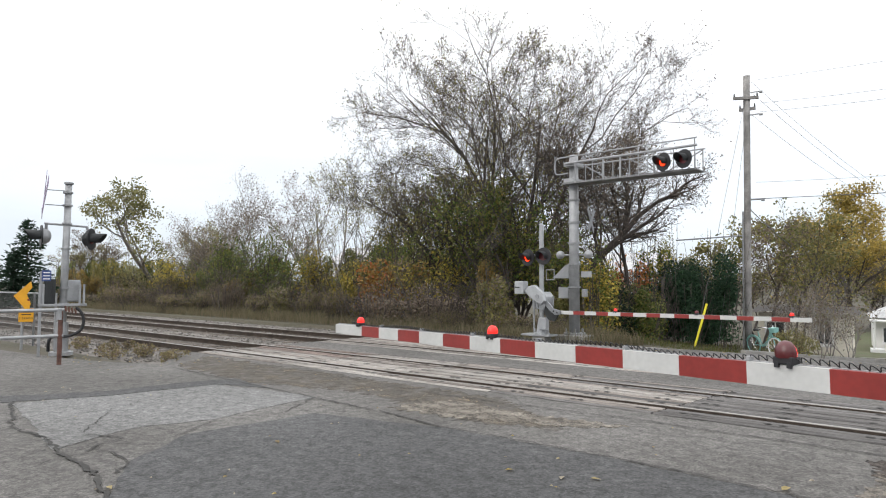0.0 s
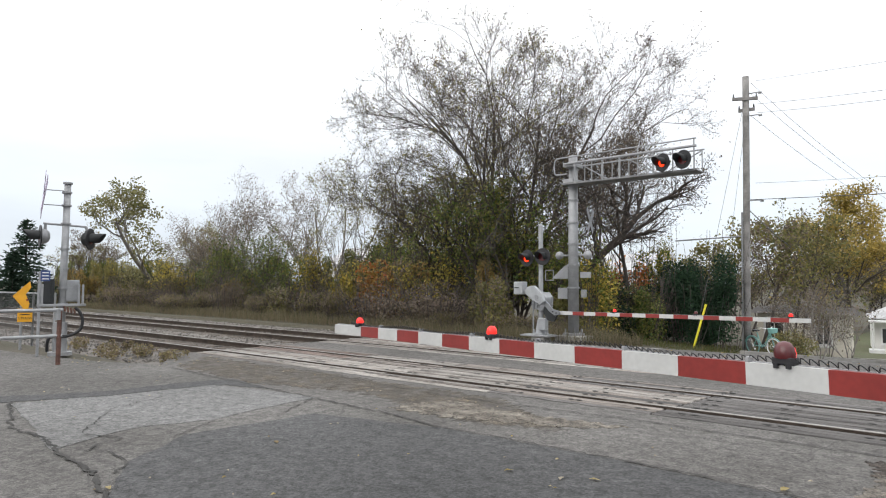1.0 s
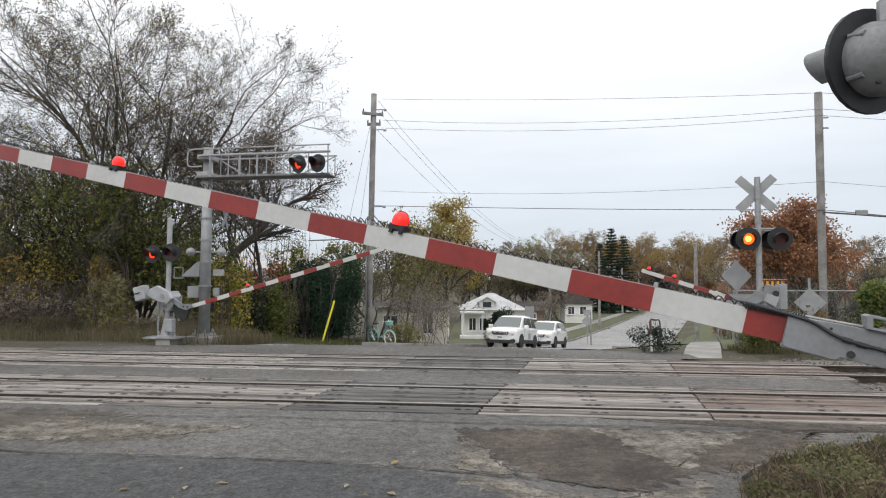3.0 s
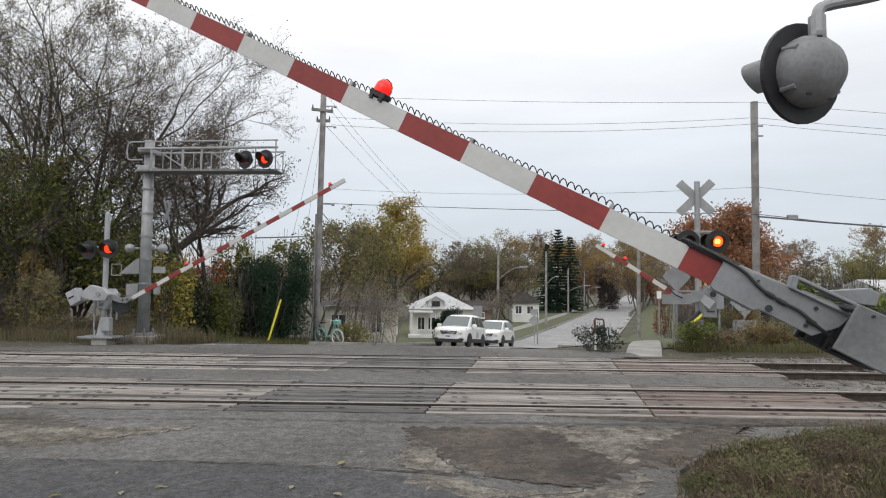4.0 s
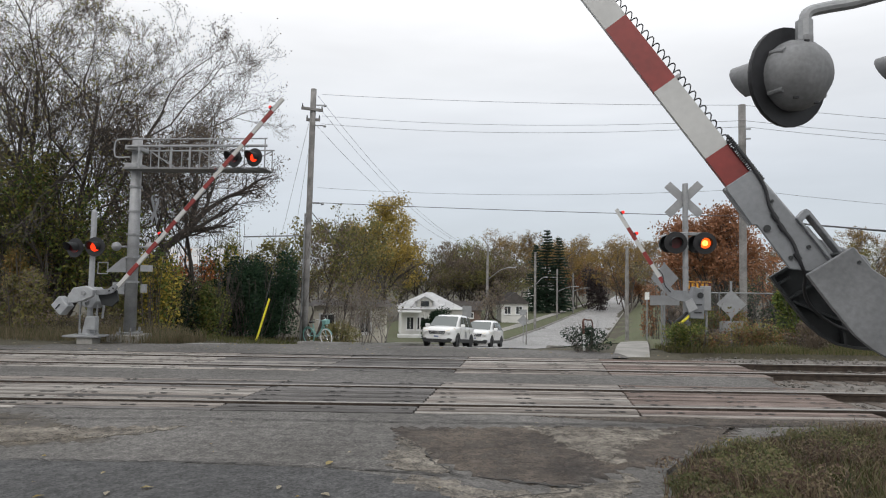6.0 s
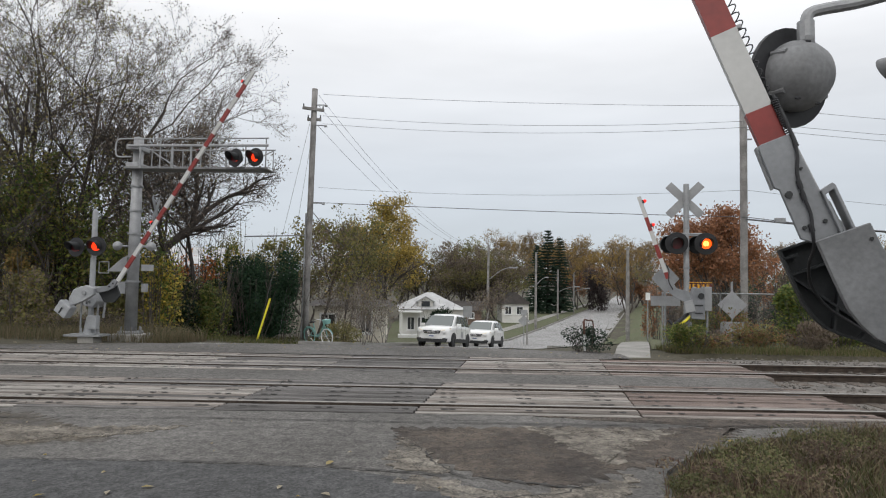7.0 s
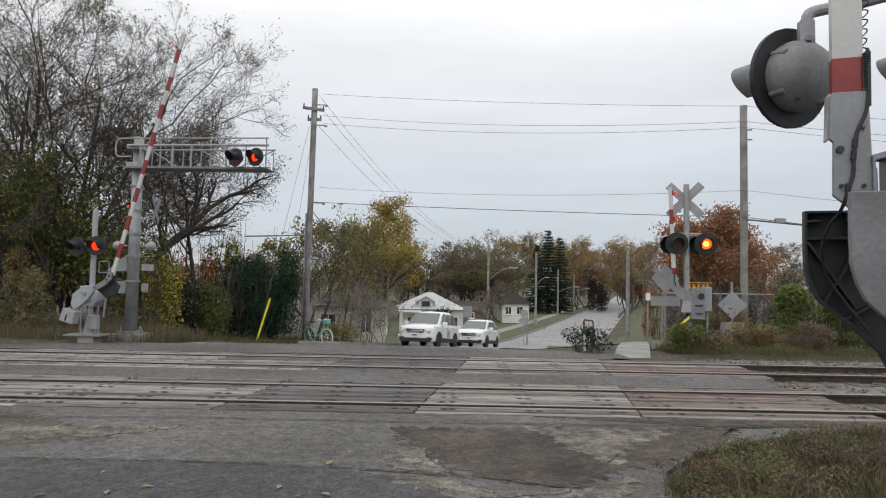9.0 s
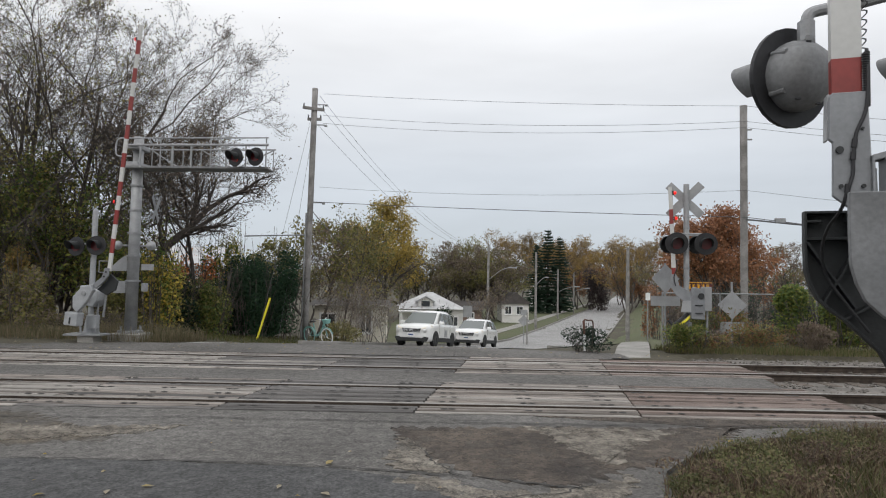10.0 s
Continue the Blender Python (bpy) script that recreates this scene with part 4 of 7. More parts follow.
def far_left_gate():
    x0, y0 = -9.34, 16.72
    z0 = ground_z(x0, y0) + 0.02
    t = thing("signal_mast", pose(x0, y0, z0), "silver gate mast with two hooded red lamps on the far side", "railway signal", "far signal masts")
    bm = B()
    rod(bm, (0, 0, 0.1), (0, 0, 3.42), 0.07, n=16)
    rod(bm, (0, 0, 3.42), (0, 0, 3.50), 0.075, 0.02, n=16)
    part("mast", bm, SILVER, t)
    bm = B()
    box(bm, (0, 0, -0.02), (0.42, 0.42, 0.3), bevel=0.02)
    part("foundation", bm, CONCRETE, t)
    bm = B()
    rod(bm, (0, 0, 0.12), (0, 0, 0.20), 0.24, n=14)
    rod(bm, (0, 0, 0.20), (0, 0, 0.62), 0.17, 0.10, n=14)
    for a in range(4):
        c, s = math.cos(a * math.pi / 2 + 0.6), math.sin(a * math.pi / 2 + 0.6)
        rod(bm, (0.2 * c, 0.2 * s, 0.15), (0.2 * c, 0.2 * s, 0.32), 0.02)
    part("base", bm, SILVER, t, "cast junction box base")
    bm = B()
    box(bm, (0.17, -0.18, 0.48), (0.26, 0.2, 0.36), bevel=0.03)
    part("junction_box", bm, SILVER, t)
    bm = B()
    box(bm, (-0.08, 0, 0.13), (0.95, 0.55, 0.05), bevel=0.008)
    part("platform", bm, GALV, t)
    bm = B()
    for x in (-0.2, 0.24):
        rod(bm, (x, -0.1, 0.15), (x, -0.1, 1.2), 0.025)
    rod(bm, (0.36, -0.05, 0.6), (0.42, -0.05, 1.3), 0.03)
    part("conduit", bm, GALV, t)
    far_mechanism(t, (0.02, 0.02, 1.16), -SKEW)
    bm = B()
    for x in (-0.05, 0.05):
        box(bm, (x, 0, 1.1), (0.02, 0.34, 0.3))
    part("clamp", bm, GALV, t)
    bm = B()
    rod(bm, (-0.42, -0.05, 2.52), (0.10, -0.05, 2.52), 0.028)
    part("crossarm", bm, GALV, t)
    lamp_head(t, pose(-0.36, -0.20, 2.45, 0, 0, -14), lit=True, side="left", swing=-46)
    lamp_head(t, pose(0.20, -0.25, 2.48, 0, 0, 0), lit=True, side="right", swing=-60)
    bm = B()
    for a, b in (((0.16, 0, 2.08), (0.42, 0, 2.08)), ((0.42, 0, 2.08), (0.42, 0, 1.78)), ((0.42, 0, 1.78), (0.16, 0, 1.78)), ((0.16, 0, 1.78), (0.16, 0, 2.08))):
        rod(bm, a, b, 0.013, n=6)
    part("arm_rest_frame", bm, GALV, t)
    arm = gate_arm("crossing_gate_arm", pose(-9.008, 16.2, 1.252, 0, 0, -10.1), 7.08, 0.62, 1.09, 0.372, -0.378, 0.10, 0.05,
                   [(2.42, 0.045, True), (4.62, 0.045, False), (6.70, 0.045, True)], "red and white striped gate arm of the far lane", hue=0, coil=False)
    bm = B()
    slab(bm, [(0.70, -0.325), (0.70, -0.432), (0.52, -0.45), (0.34, -0.34), (0.14, -0.14), (0.20, -0.02), (0.34, -0.14), (0.46, -0.27)], -0.12, -0.07, 0.006)
    br = part("bracket", bm, GREY_CAST, arm, "grey forked arm bracket")
    for x, z in ((0.60, -0.38), (0.48, -0.34)):
        part("bolt", rod(B(), (x, -0.12, z), (x, -0.14, z), 0.022, n=6), DARK_CAST, br)
    bm = B()
    slab(bm, [(0.12, -0.06), (0.36, -0.32), (0.56, -0.40), (0.40, -0.64), (0.16, -0.60), (0.0, -0.36)], 0.02, 0.07, 0.006)
    part("web_plate", bm, DARK_CAST, arm, "dark steel web plate")
    bm = B()
    slab(bm, [(-0.50, 0.22), (-0.40, 0.36), (-0.12, 0.40), (0.18, 0.16), (0.24, -0.06), (0.10, -0.16), (-0.16, -0.04), (-0.34, 0.08)], -0.24, -0.13, 0.015)
    hub = part("hub_casting", bm, SILVER, arm, "silver painted pivot casting")
    part("pivot_cap", rod(B(), (0, -0.24, 0.08), (0, -0.27, 0.08), 0.06, n=12), GALV, hub)
    bm = B()
    box(bm, (-0.68, -0.17, 0.33), (0.34, 0.24, 0.38), bevel=0.03)
    cw = part("counterweight", bm, SILVER, arm, "silver counterweight box")
    part("counterweight_slot", box(B(), (-0.72, -0.302, 0.34), (0.16, 0.012, 0.03)), TRIM_BLACK, cw)
    return arm


def cantilever():
    x0, y0 = -8.75, 17.7
    t = thing("signal_gantry", pose(x0, y0, ground_z(x0, y0)), "grey steel cantilever gantry holding two signal lamps over the lane", "signal gantry")
    bm = B()
    rod(bm, (0, 0, 0.2), (0, 0, 5.72), 0.168, 0.135, n=20)
    smooth(part("post", bm, ALU, t))
    bm = B()
    box(bm, (0, 0, 0.02), (0.9, 0.8, 0.3), bevel=0.03)
    part("foundation", bm, CONCRETE, t)
    bm = B()
    rod(bm, (0, 0, 0.15), (0, 0, 0.24), 0.33, n=16)
    for a in range(6):
        c, s = math.cos(a * math.pi / 3), math.sin(a * math.pi / 3)
        rod(bm, (0.28 * c, 0.28 * s, 0.2), (0.28 * c, 0.28 * s, 0.36), 0.025, n=6)
    part("base_flange", bm, GALV, t)
    for z in (1.6, 2.3, 2.95, 3.6, 4.3):
        bm = B()
        rod(bm, (0, 0, z), (0, 0, z + 0.05), 0.21 - 0.008 * z, n=18)
        part("band", bm, GALV, t)
    # the truss leans out over the lane, square to the road
    b = part("truss", rod(B(), (-0.1, -0.35, 5.47), (3.88, -0.35, 5.50), 0.036), ALU, t, "light grey pipe truss")
    b.matrix_basis = pose(0, 0, -0.05, 0, 0, -3)
    bm = B()
    box(bm, (1.83, -0.05, 4.85), (4.1, 0.56, 0.03), bevel=0.005)
    box(bm, (1.83, -0.33, 4.865), (4.1, 0.03, 0.055))
    box(bm, (1.83, 0.24, 4.865), (4.1, 0.03, 0.055))
    part("catwalk", bm, LAMP_GREY, b, "grey grating catwalk")
    bm = B()
    rod(bm, (-0.1, 0.28, 5.47), (3.88, 0.28, 5.50), 0.022)
    rod(bm, (-0.35, -0.36, 5.66), (3.88, -0.36, 5.70), 0.02)
    hose(bm, curve_pts([(-0.1, -0.36, 5.67), (-0.38, -0.36, 5.64), (-0.45, -0.36, 5.5), (-0.45, -0.36, 5.3), (-0.38, -0.36, 5.16), (0.0, -0.36, 5.16)], 4), 0.022)
    part("handrail", bm, ALU, b)
    for x in (0.25, 0.82, 1.17, 1.7, 2.25, 2.7, 3.25, 3.82):
        bm = B()
        rod(bm, (x, -0.35, 4.85), (x, -0.35, 5.68 if x in (0.82, 2.25, 3.82) else 5.5), 0.028 if x in (0.25, 1.17, 1.7, 2.7) else 0.018)
        part("upright", bm, ALU, b)
        part("upright", rod(B(), (x, 0.28, 4.85), (x, 0.28, 5.5), 0.016), ALU, b)
    for xa, za, xb, zb in ((0.25, 5.45, 1.13, 4.9), (1.7, 5.48, 2.7, 4.92), (2.7, 4.92, 3.82, 5.48)):
        bm = B()
        rod(bm, (xa, 0.28, za), (xb, 0.28, zb), 0.018)
        part("brace", bm, ALU, b)
    for z in (5.45, 4.95):
        part("saddle", box(B(), (0, 0, z), (0.36, 0.64, 0.13), bevel=0.02), ALU, b)
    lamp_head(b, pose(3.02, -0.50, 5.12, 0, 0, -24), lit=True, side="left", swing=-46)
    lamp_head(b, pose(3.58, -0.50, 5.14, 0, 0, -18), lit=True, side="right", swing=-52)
    # what hangs on the back of the post
    crossbuck(t, pose(0.36, 0.45, 3.72, 0, 0, 100) @ Matrix.Diagonal((0.8, 1, 0.8, 1)), GREY_CAST)
    for sx in (-0.42, 0.52):
        bm = B()
        lathe(bm, [(0.02, -0.10), (0.10, -0.08), (0.13, 0.0), (0.12, 0.02), (0.0, 0.05)], pose(sx, -0.1, 2.62, 90, 0, 25), 14)
        rod(bm, (sx * 0.3, 0, 2.62), (sx, -0.05, 2.62), 0.03)
        smooth(part("bell", bm, ALU, t, "round silver bell"))
    bm = B()
    slab(bm, [(-0.75, 1.9), (-0.18, 1.9), (-0.18, 2.35), (-0.3, 2.3)], -0.01, 0.01)
    part("sign_back", bm, SIGN_GREY, t)
    bm = B()
    box(bm, (0.40, 0.0, 2.02), (0.34, 0.02, 0.18))
    part("sign_back", bm, SIGN_GREY, t)
    bm = B()
    box(bm, (0.32, 0.05, 1.45), (0.14, 0.14, 0.24), bevel=0.02)
    part("relay_box", bm, GALV, t)
    part("sign_back", box(B(), (-0.36, 0.0, 1.45), (0.34, 0.03, 0.34)), SIGN_GREY, t)


def far_right_gate():
    x0, y0 = 6.67, 17.2
    z0 = ground_z(x0, y0)
    t = thing("signal_mast", pose(x0, y0, z0), "grey crossing mast with crossbuck, lit red lamps and gate machine", "railway signal", "far signal masts")
    bm = B()
    rod(bm, (0, 0, 0), (0, 0, 4.55 - z0), 0.075, n=16)
    part("mast", bm, ALU, t)
    bm = B()
    rod(bm, (0, 0, 0), (0, 0, 0.75), 0.16, 0.14, n=14)
    part("base", bm, GALV, t)
    crossbuck(t, pose(0.0, 0.10, 4.12 - z0, 0, 0, -14), SIGN_GREY)
    bm = B()
    rod(bm, (-0.45, -0.05, 3.17 - z0), (0.45, -0.05, 3.17 - z0), 0.026)
    rod(bm, (-0.45, -0.05, 3.13 - z0), (0.45, -0.05, 3.13 - z0), 0.02)
    part("crossarm", bm, GALV, t)
    for z in (3.95, 3.6, 3.3, 2.75, 2.2, 1.95):
        bm = B()
        rod(bm, (0, 0, z - z0), (0, 0, z - z0 + 0.05), 0.088, n=14)
        part("band", bm, GALV, t)
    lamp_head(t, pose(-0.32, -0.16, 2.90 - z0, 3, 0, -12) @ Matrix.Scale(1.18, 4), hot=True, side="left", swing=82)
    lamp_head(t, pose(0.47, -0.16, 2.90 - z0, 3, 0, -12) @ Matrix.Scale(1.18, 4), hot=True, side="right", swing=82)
    for sx in (-0.40, 0.36):
        bm = B()
        lathe(bm, [(0.24, 0.0), (0.25, 0.02), (0.2, 0.16), (0.08, 0.24), (0.0, 0.25)], pose(sx - 0.06, 0.05, 2.88 - z0, -90, 0, 8), 16)
        smooth(part("case", bm, DARK_CAST, t))
    bm = B()
    slab(bm, [(-0.18, -0.42), (0.20, -0.44), (0.20, 0.40), (0.05, 0.40), (-0.06, 0.44), (-0.20, 0.10)], -0.15, 0.12, 0.02)
    me = part("gate_mechanism", bm, GREY_CAST, t, "grey painted gate machine")
    me.matrix_basis = pose(0.16, -0.22, 1.28 - z0)
    bm = B()
    rod(bm, (0.08, -0.17, 0.2), (0.08, -0.20, 0.2), 0.08)
    part("cover_cap", bm, DARK_CAST, me)
    for z in (-0.05, -0.26):
        part("latch", box(B(), (0.02, -0.17, z), (0.20, 0.03, 0.03), bevel=0.006), DARK_CAST, me)
    bm = B()
    box(bm, (0.50, -0.1, 1.40 - z0), (0.20, 0.26, 0.66), bevel=0.02)
    rod(bm, (0.52, -0.1, -0.1), (0.52, -0.1, 1.2 - z0), 0.03)
    part("relay_box", bm, SIGN_GREY, t)
    bm = B()
    hose(bm, curve_pts([(-0.05, -0.2, 1.0 - z0), (-0.25, -0.28, 0.85 - z0), (-0.45, -0.25, 0.70 - z0), (-0.55, -0.2, 0.82 - z0)], 5), 0.045, 8)
    part("feed_cable", bm, CABLE, t)
    bm = B()
    hose(bm, curve_pts([(0.02, -0.25, 0.95 - z0), (-0.14, -0.32, 0.82 - z0), (-0.3, -0.3, 0.70 - z0)], 5), 0.035, 8)
    part("cable_sleeve", bm, YELLOW, t, "yellow cable sleeve")
    arm = gate_arm("crossing_gate_arm", pose(x0 - 0.05, y0 + 0.02 - 0.25, 1.45, 0, 0, 180 - SKEW), 3.02, 0.55, 0.80, 0.40, -0.33, 0.11, 0.05,
                   [(2.15, 0.05, True), (2.85, 0.05, True)], "short red and white striped gate arm of the far lane", coil=False)
    bm = B()
    slab(bm, [(0.62, -0.40), (0.62, -0.27), (0.30, -0.20), (0.14, 0.06), (-0.10, 0.10), (-0.14, -0.08), (0.05, -0.30), (0.25, -0.42)], 0.05, 0.09, 0.006)
    part("bracket", bm, GREY_CAST, arm, "curved grey arm bracket")
    bm = B()
    slab(bm, [(-0.1, -0.14), (-0.40, -0.20), (-0.42, 0.06), (-0.1, 0.08)], 0.10, 0.16, 0.01)
    part("counterweight", bm, SIGN_GREY, arm)
    bm = B()
    hose(bm, curve_pts([(1.0, 0.0, -0.25), (0.8, 0.06, -0.24), (0.55, 0.10, -0.33), (0.3, 0.10, -0.30)], 5), 0.014)
    part("feed_cable", bm, CABLE, arm)
    return arm


LEFT_ARM = far_left_gate()
cantilever()
RIGHT_ARM = far_right_gate()


# ---- poles and wires ----
def utility_pole(x, y, top, r, label, arms=(), lean=(0, 0), base=None):
    z0 = ground_z(x, y) if base is None else base
    t = thing("utility_pole", pose(x, y, z0), label, "utility pole", "utility poles")
    bm = B()
    hose(bm, [(lean[0] * k / 6, lean[1] * k / 6, -0.2 + (top - z0 + 0.2) * k / 6) for k in range(7)], r, 12)
    ob = smooth(part("pole", bm, WOOD_POLE, t))
    for z, half, turn, dy in arms:
        bm = B()
        box(bm, (lean[0] * 0.9, dy, z - z0), (half * 2, 0.10, 0.12), pose(0, 0, 0, 0, 0, turn), 0.01)
        a = part("crossarm", bm, WOOD_POLE, t)
        for s in (-0.9, 0.9):
            bm = B()
            c = Vector((math.cos(radians(turn)), math.sin(radians(turn)), 0)) * half * s
            rod(bm, Vector((lean[0] * 0.9, dy, z - z0 + 0.06)) + c, Vector((lean[0] * 0.9, dy, z - z0 + 0.2)) + c, 0.035, 0.02, 8)
            part("insulator", bm, DARK_CAST, a)
    return t


def wire(name, a, b, sag, r, label, n=14, material=None):
    pts = []
    a, b = Vector(a), Vector(b)
    for k in range(n + 1):
        u = k / n
        p = a.lerp(b, u)
        p.z -= sag * 4 * u * (1 - u)
        pts.append(p)
    bm = B()
    hose(bm, pts, r, 5)
    return tagged(part(name, bm, material or WIRE), label, "wire", "overhead wires")


PL, PR = (-5.87, 27.0), (10.55, 22.0)
pole_l = utility_pole(*PL, 10.08, 0.125, "tall weathered wooden utility pole with short crossarms", arms=[(9.15, 0.47, 25, -0.14), (8.75, 0.30, 0, 0.10)], lean=(0.12, 0))
for z in (9.75, 8.85, 5.45):
    bm = B()
    rod(bm, (0.1, -0.05, z + 0.5), (0.62, -0.05, z + 0.5), 0.025, n=6)
    rod(bm, (0.58, -0.05, z + 0.47), (0.70, -0.05, z + 0.47), 0.05, n=8)
    part("insulator_bracket", bm, GALV, pole_l)
bm = B()
rod(bm, (-0.16, -0.06, 0), (-0.09, -0.06, 5.5), 0.035, n=8)
part("conduit", bm, GALV, pole_l, "grey conduit up the pole")
bm = B()
rod(bm, (-2.75, 0.0, 4.45), (0, 0, 4.55), 0.03, n=6)
part("side_rod", bm, GALV, pole_l, "thin horizontal steel rod")
pole_r = utility_pole(*PR, 8.20, 0.125, "weathered wooden utility pole behind the fence", lean=(0.02, 0))
bm = B()
rod(bm, (0.06, -0.17, 7.55), (0.22, -0.2, 7.55), 0.03, n=6)
rod(bm, (0.06, -0.17, 7.2), (0.22, -0.2, 7.2), 0.03, n=6)
part("insulator_bracket", bm, GALV, pole_r)
for (za, zb, sag, r, x1) in ((9.85, 8.15, 0.12, 0.007, 0.5), (8.90, 7.60, 0.28, 0.007, 0.5), (8.55, 7.38, 0.30, 0.007, 0.5), (5.75, 5.15, 0.25, 0.006, 0.4), (5.10, 4.20, 0.05, 0.013, 0.15)):
    wire("overhead_wire", (PL[0] + x1, PL[1], za), (PR[0], PR[1] - 0.15, zb), sag, r, "dark overhead wire between two poles")
    wire("overhead_wire", (PR[0], PR[1] - 0.15, zb), (40, 19.5, zb - 0.1), 0.9, r, "dark overhead wire running on from a pole")
wire("overhead_cable", (PR[0], PR[1] - 0.17, 4.12), (40, 19.5, 4.05), 0.7, 0.03, "thick black overhead cable")
bm = B()
box(bm, (11.7, 21.75, 4.09), (0.36, 0.12, 0.18), bevel=0.03)
tagged(part("cable_splice_box", bm, GALV), "grey splice box on an overhead cable", "splice box")
for za in (9.8, 9.35, 8.45):
    wire("overhead_wire", (PL[0] + 0.3, PL[1], za), (4.5, 64, 5.2), 1.6, 0.008, "thin wire running away along the road")
wire("overhead_cable", (PL[0] + 0.1, PL[1], 4.75), (-4.3, 58, 2.4), 0.9, 0.022, "black telephone cable sagging away from the pole")
for (bx, by, zt, z0, guard) in ((-7.15, 24.3, 9.1, -0.70, True), (-6.55, 25.2, 8.1, -0.8, False)):
    wire("guy_wire", (PL[0] + 0.08, PL[1] - 0.1, zt), (bx, by, z0), 0.0, 0.007, "taut steel guy wire anchored in the ground", 2)
    if guard:
        a, b = Vector((bx, by, z0)), Vector((PL[0] + 0.08, PL[1] - 0.1, zt))
        d = (b - a).normalized()
        d2 = Vector((0.24, 0.12, 0.96)).normalized()
        bm = B()
        rod(bm, a, a + d2 * 1.75, 0.042, n=10)
        tagged(part("guy_guard", bm, YELLOW), "bright yellow plastic guard on a guy wire", "guy guard")


def street_lamp(x, y, top, r, arm, label):
    z0 = ground_z(x, y)
    t = thing("street_lamp", pose(x, y, z0), label, "street lamp", "street lamps")
    bm = B()
    rod(bm, (0, 0, -0.2), (0, 0, top - z0), r, r * 0.75, 10)
    part("pole", bm, WOOD_POLE, t)
    if arm:
        h, ln, rise = arm
        bm = B()
        hose(bm, curve_pts([(0, 0, h - z0), (ln * 0.5, 0, h - z0 + rise * 0.75), (ln * 0.85, 0, h - z0 + rise)], 4), 0.035)
        part("lamp_arm", bm, GALV, t)
        bm = B()
        box(bm, (ln, 0, h - z0 + rise), (ln * 0.32, 0.22, 0.14), bevel=0.04)
        part("lamp_head", bm, SIGN_GREY, t)
    return t


street_lamp(4.6, 64, 5.7, 0.15, (2.1, 2.5, 1.3), "wooden street lamp pole with a curved arm")
street_lamp(11.1, 75, 5.6, 0.16, (1.6, 1.3, 1.0), "wooden street lamp pole with a curved arm")
street_lamp(18.3, 100, 4.2, 0.15, (0.6, 3.0, 0.9), "wooden street lamp pole with a curved arm")
street_lamp(25.0, 120, 4.0, 0.15, (0.5, 2.6, 0.7), "wooden street lamp pole with a curved arm")
street_lamp(13.25, 45, 4.5, 0.14, None, "bare wooden pole beside the sidewalk")
street_lamp(20.5, 70, 4.0, 0.14, None, "bare wooden pole beside the sidewalk")
street_lamp(7.0, 52, -0.6, 0.06, None, "thin grey sign pole on the verge")


# ---- signs ----
def sign(x, y, z_top, posts, plates, label, turn=0):
    z0 = ground_z(x, y)
    t = thing("road_sign", pose(x, y, z0, 0, 0, turn), label, "road sign")
    bm = B()
    box(bm, (0, 0.03, (z_top - z0) / 2 - 0.05), (0.06, 0.04, z_top - z0), bevel=0.008)
    part("post", bm, GALV, t)
    for kind, cz, w, h, m in plates:
        bm = B()
        if kind == "diamond":
            slab(bm, [(0, -h / 2), (w / 2, 0), (0, h / 2), (-w / 2, 0)], -0.006, 0.006)
        else:
            slab(bm, [(-w / 2, -h / 2), (w / 2, -h / 2), (w / 2, h / 2), (-w / 2, h / 2)], -0.006, 0.006)
        ob = part("sign_plate", bm, m, t)
        ob.location = (0, 0, cz - z0)
    return t


sign(6.45, 18.2, 2.45, 1, [("diamond", 1.95, 0.86, 0.86, SIGN_GREY), ("rect", 1.30, 0.90, 0.28, SIGN_GREY)], "grey back of a diamond road sign with a plate", 8)
sign(8.75, 19.0, 1.95, 1, [("diamond", 1.20, 0.86, 0.86, SIGN_GREY), ("rect", 0.52, 0.70, 0.34, SIGN_GREY)], "grey back of a diamond warning sign on a post", -6)
sign(11.75, 36, 1.4, 1, [("rect", 1.15, 0.26, 0.42, WHITE_PAINT)], "small white regulatory sign on a post", 0)
sign(7.0, 54, -0.6, 1, [("diamond", -1.4, 1.0, 1.0, SIGN_GREY), ("rect", -0.7, 0.6, 0.5, SIGN_GREY)], "small diamond sign back with a plate above", 0)
sign(2.2, 55, -0.2, 1, [("rect", -0.75, 0.8, 1.0, SIGN_GREY)], "small grey sign back by the corner", 5)

bm = B()
box(bm, (9.95, 24.5, 1.72), (1.05, 0.14, 0.42), bevel=0.02)
board = tagged(part("shop_sign", bm, mat("dark_red_board", (0.10, 0.02, 0.02), 0.6)), "small dark shop sign with yellow lettering", "shop sign")
bm = B()
for k in range(5):
    box(bm, (9.57 + k * 0.18, 24.41, 1.74), (0.10, 0.02, 0.2))
box(bm, (9.95, 24.41, 1.90), (1.0, 0.02, 0.03))
box(bm, (9.95, 24.41, 1.56), (1.0, 0.02, 0.03))
part("lettering", bm, SIGN_YELLOW, board, "yellow bars in place of lettering")
bm = B()
for s in (-0.45, 0.45):
    rod(bm, (9.95 + s, 24.52, -1.1), (9.95 + s, 24.52, 1.52), 0.05, n=8)
part("sign_leg", bm, GALV, board)
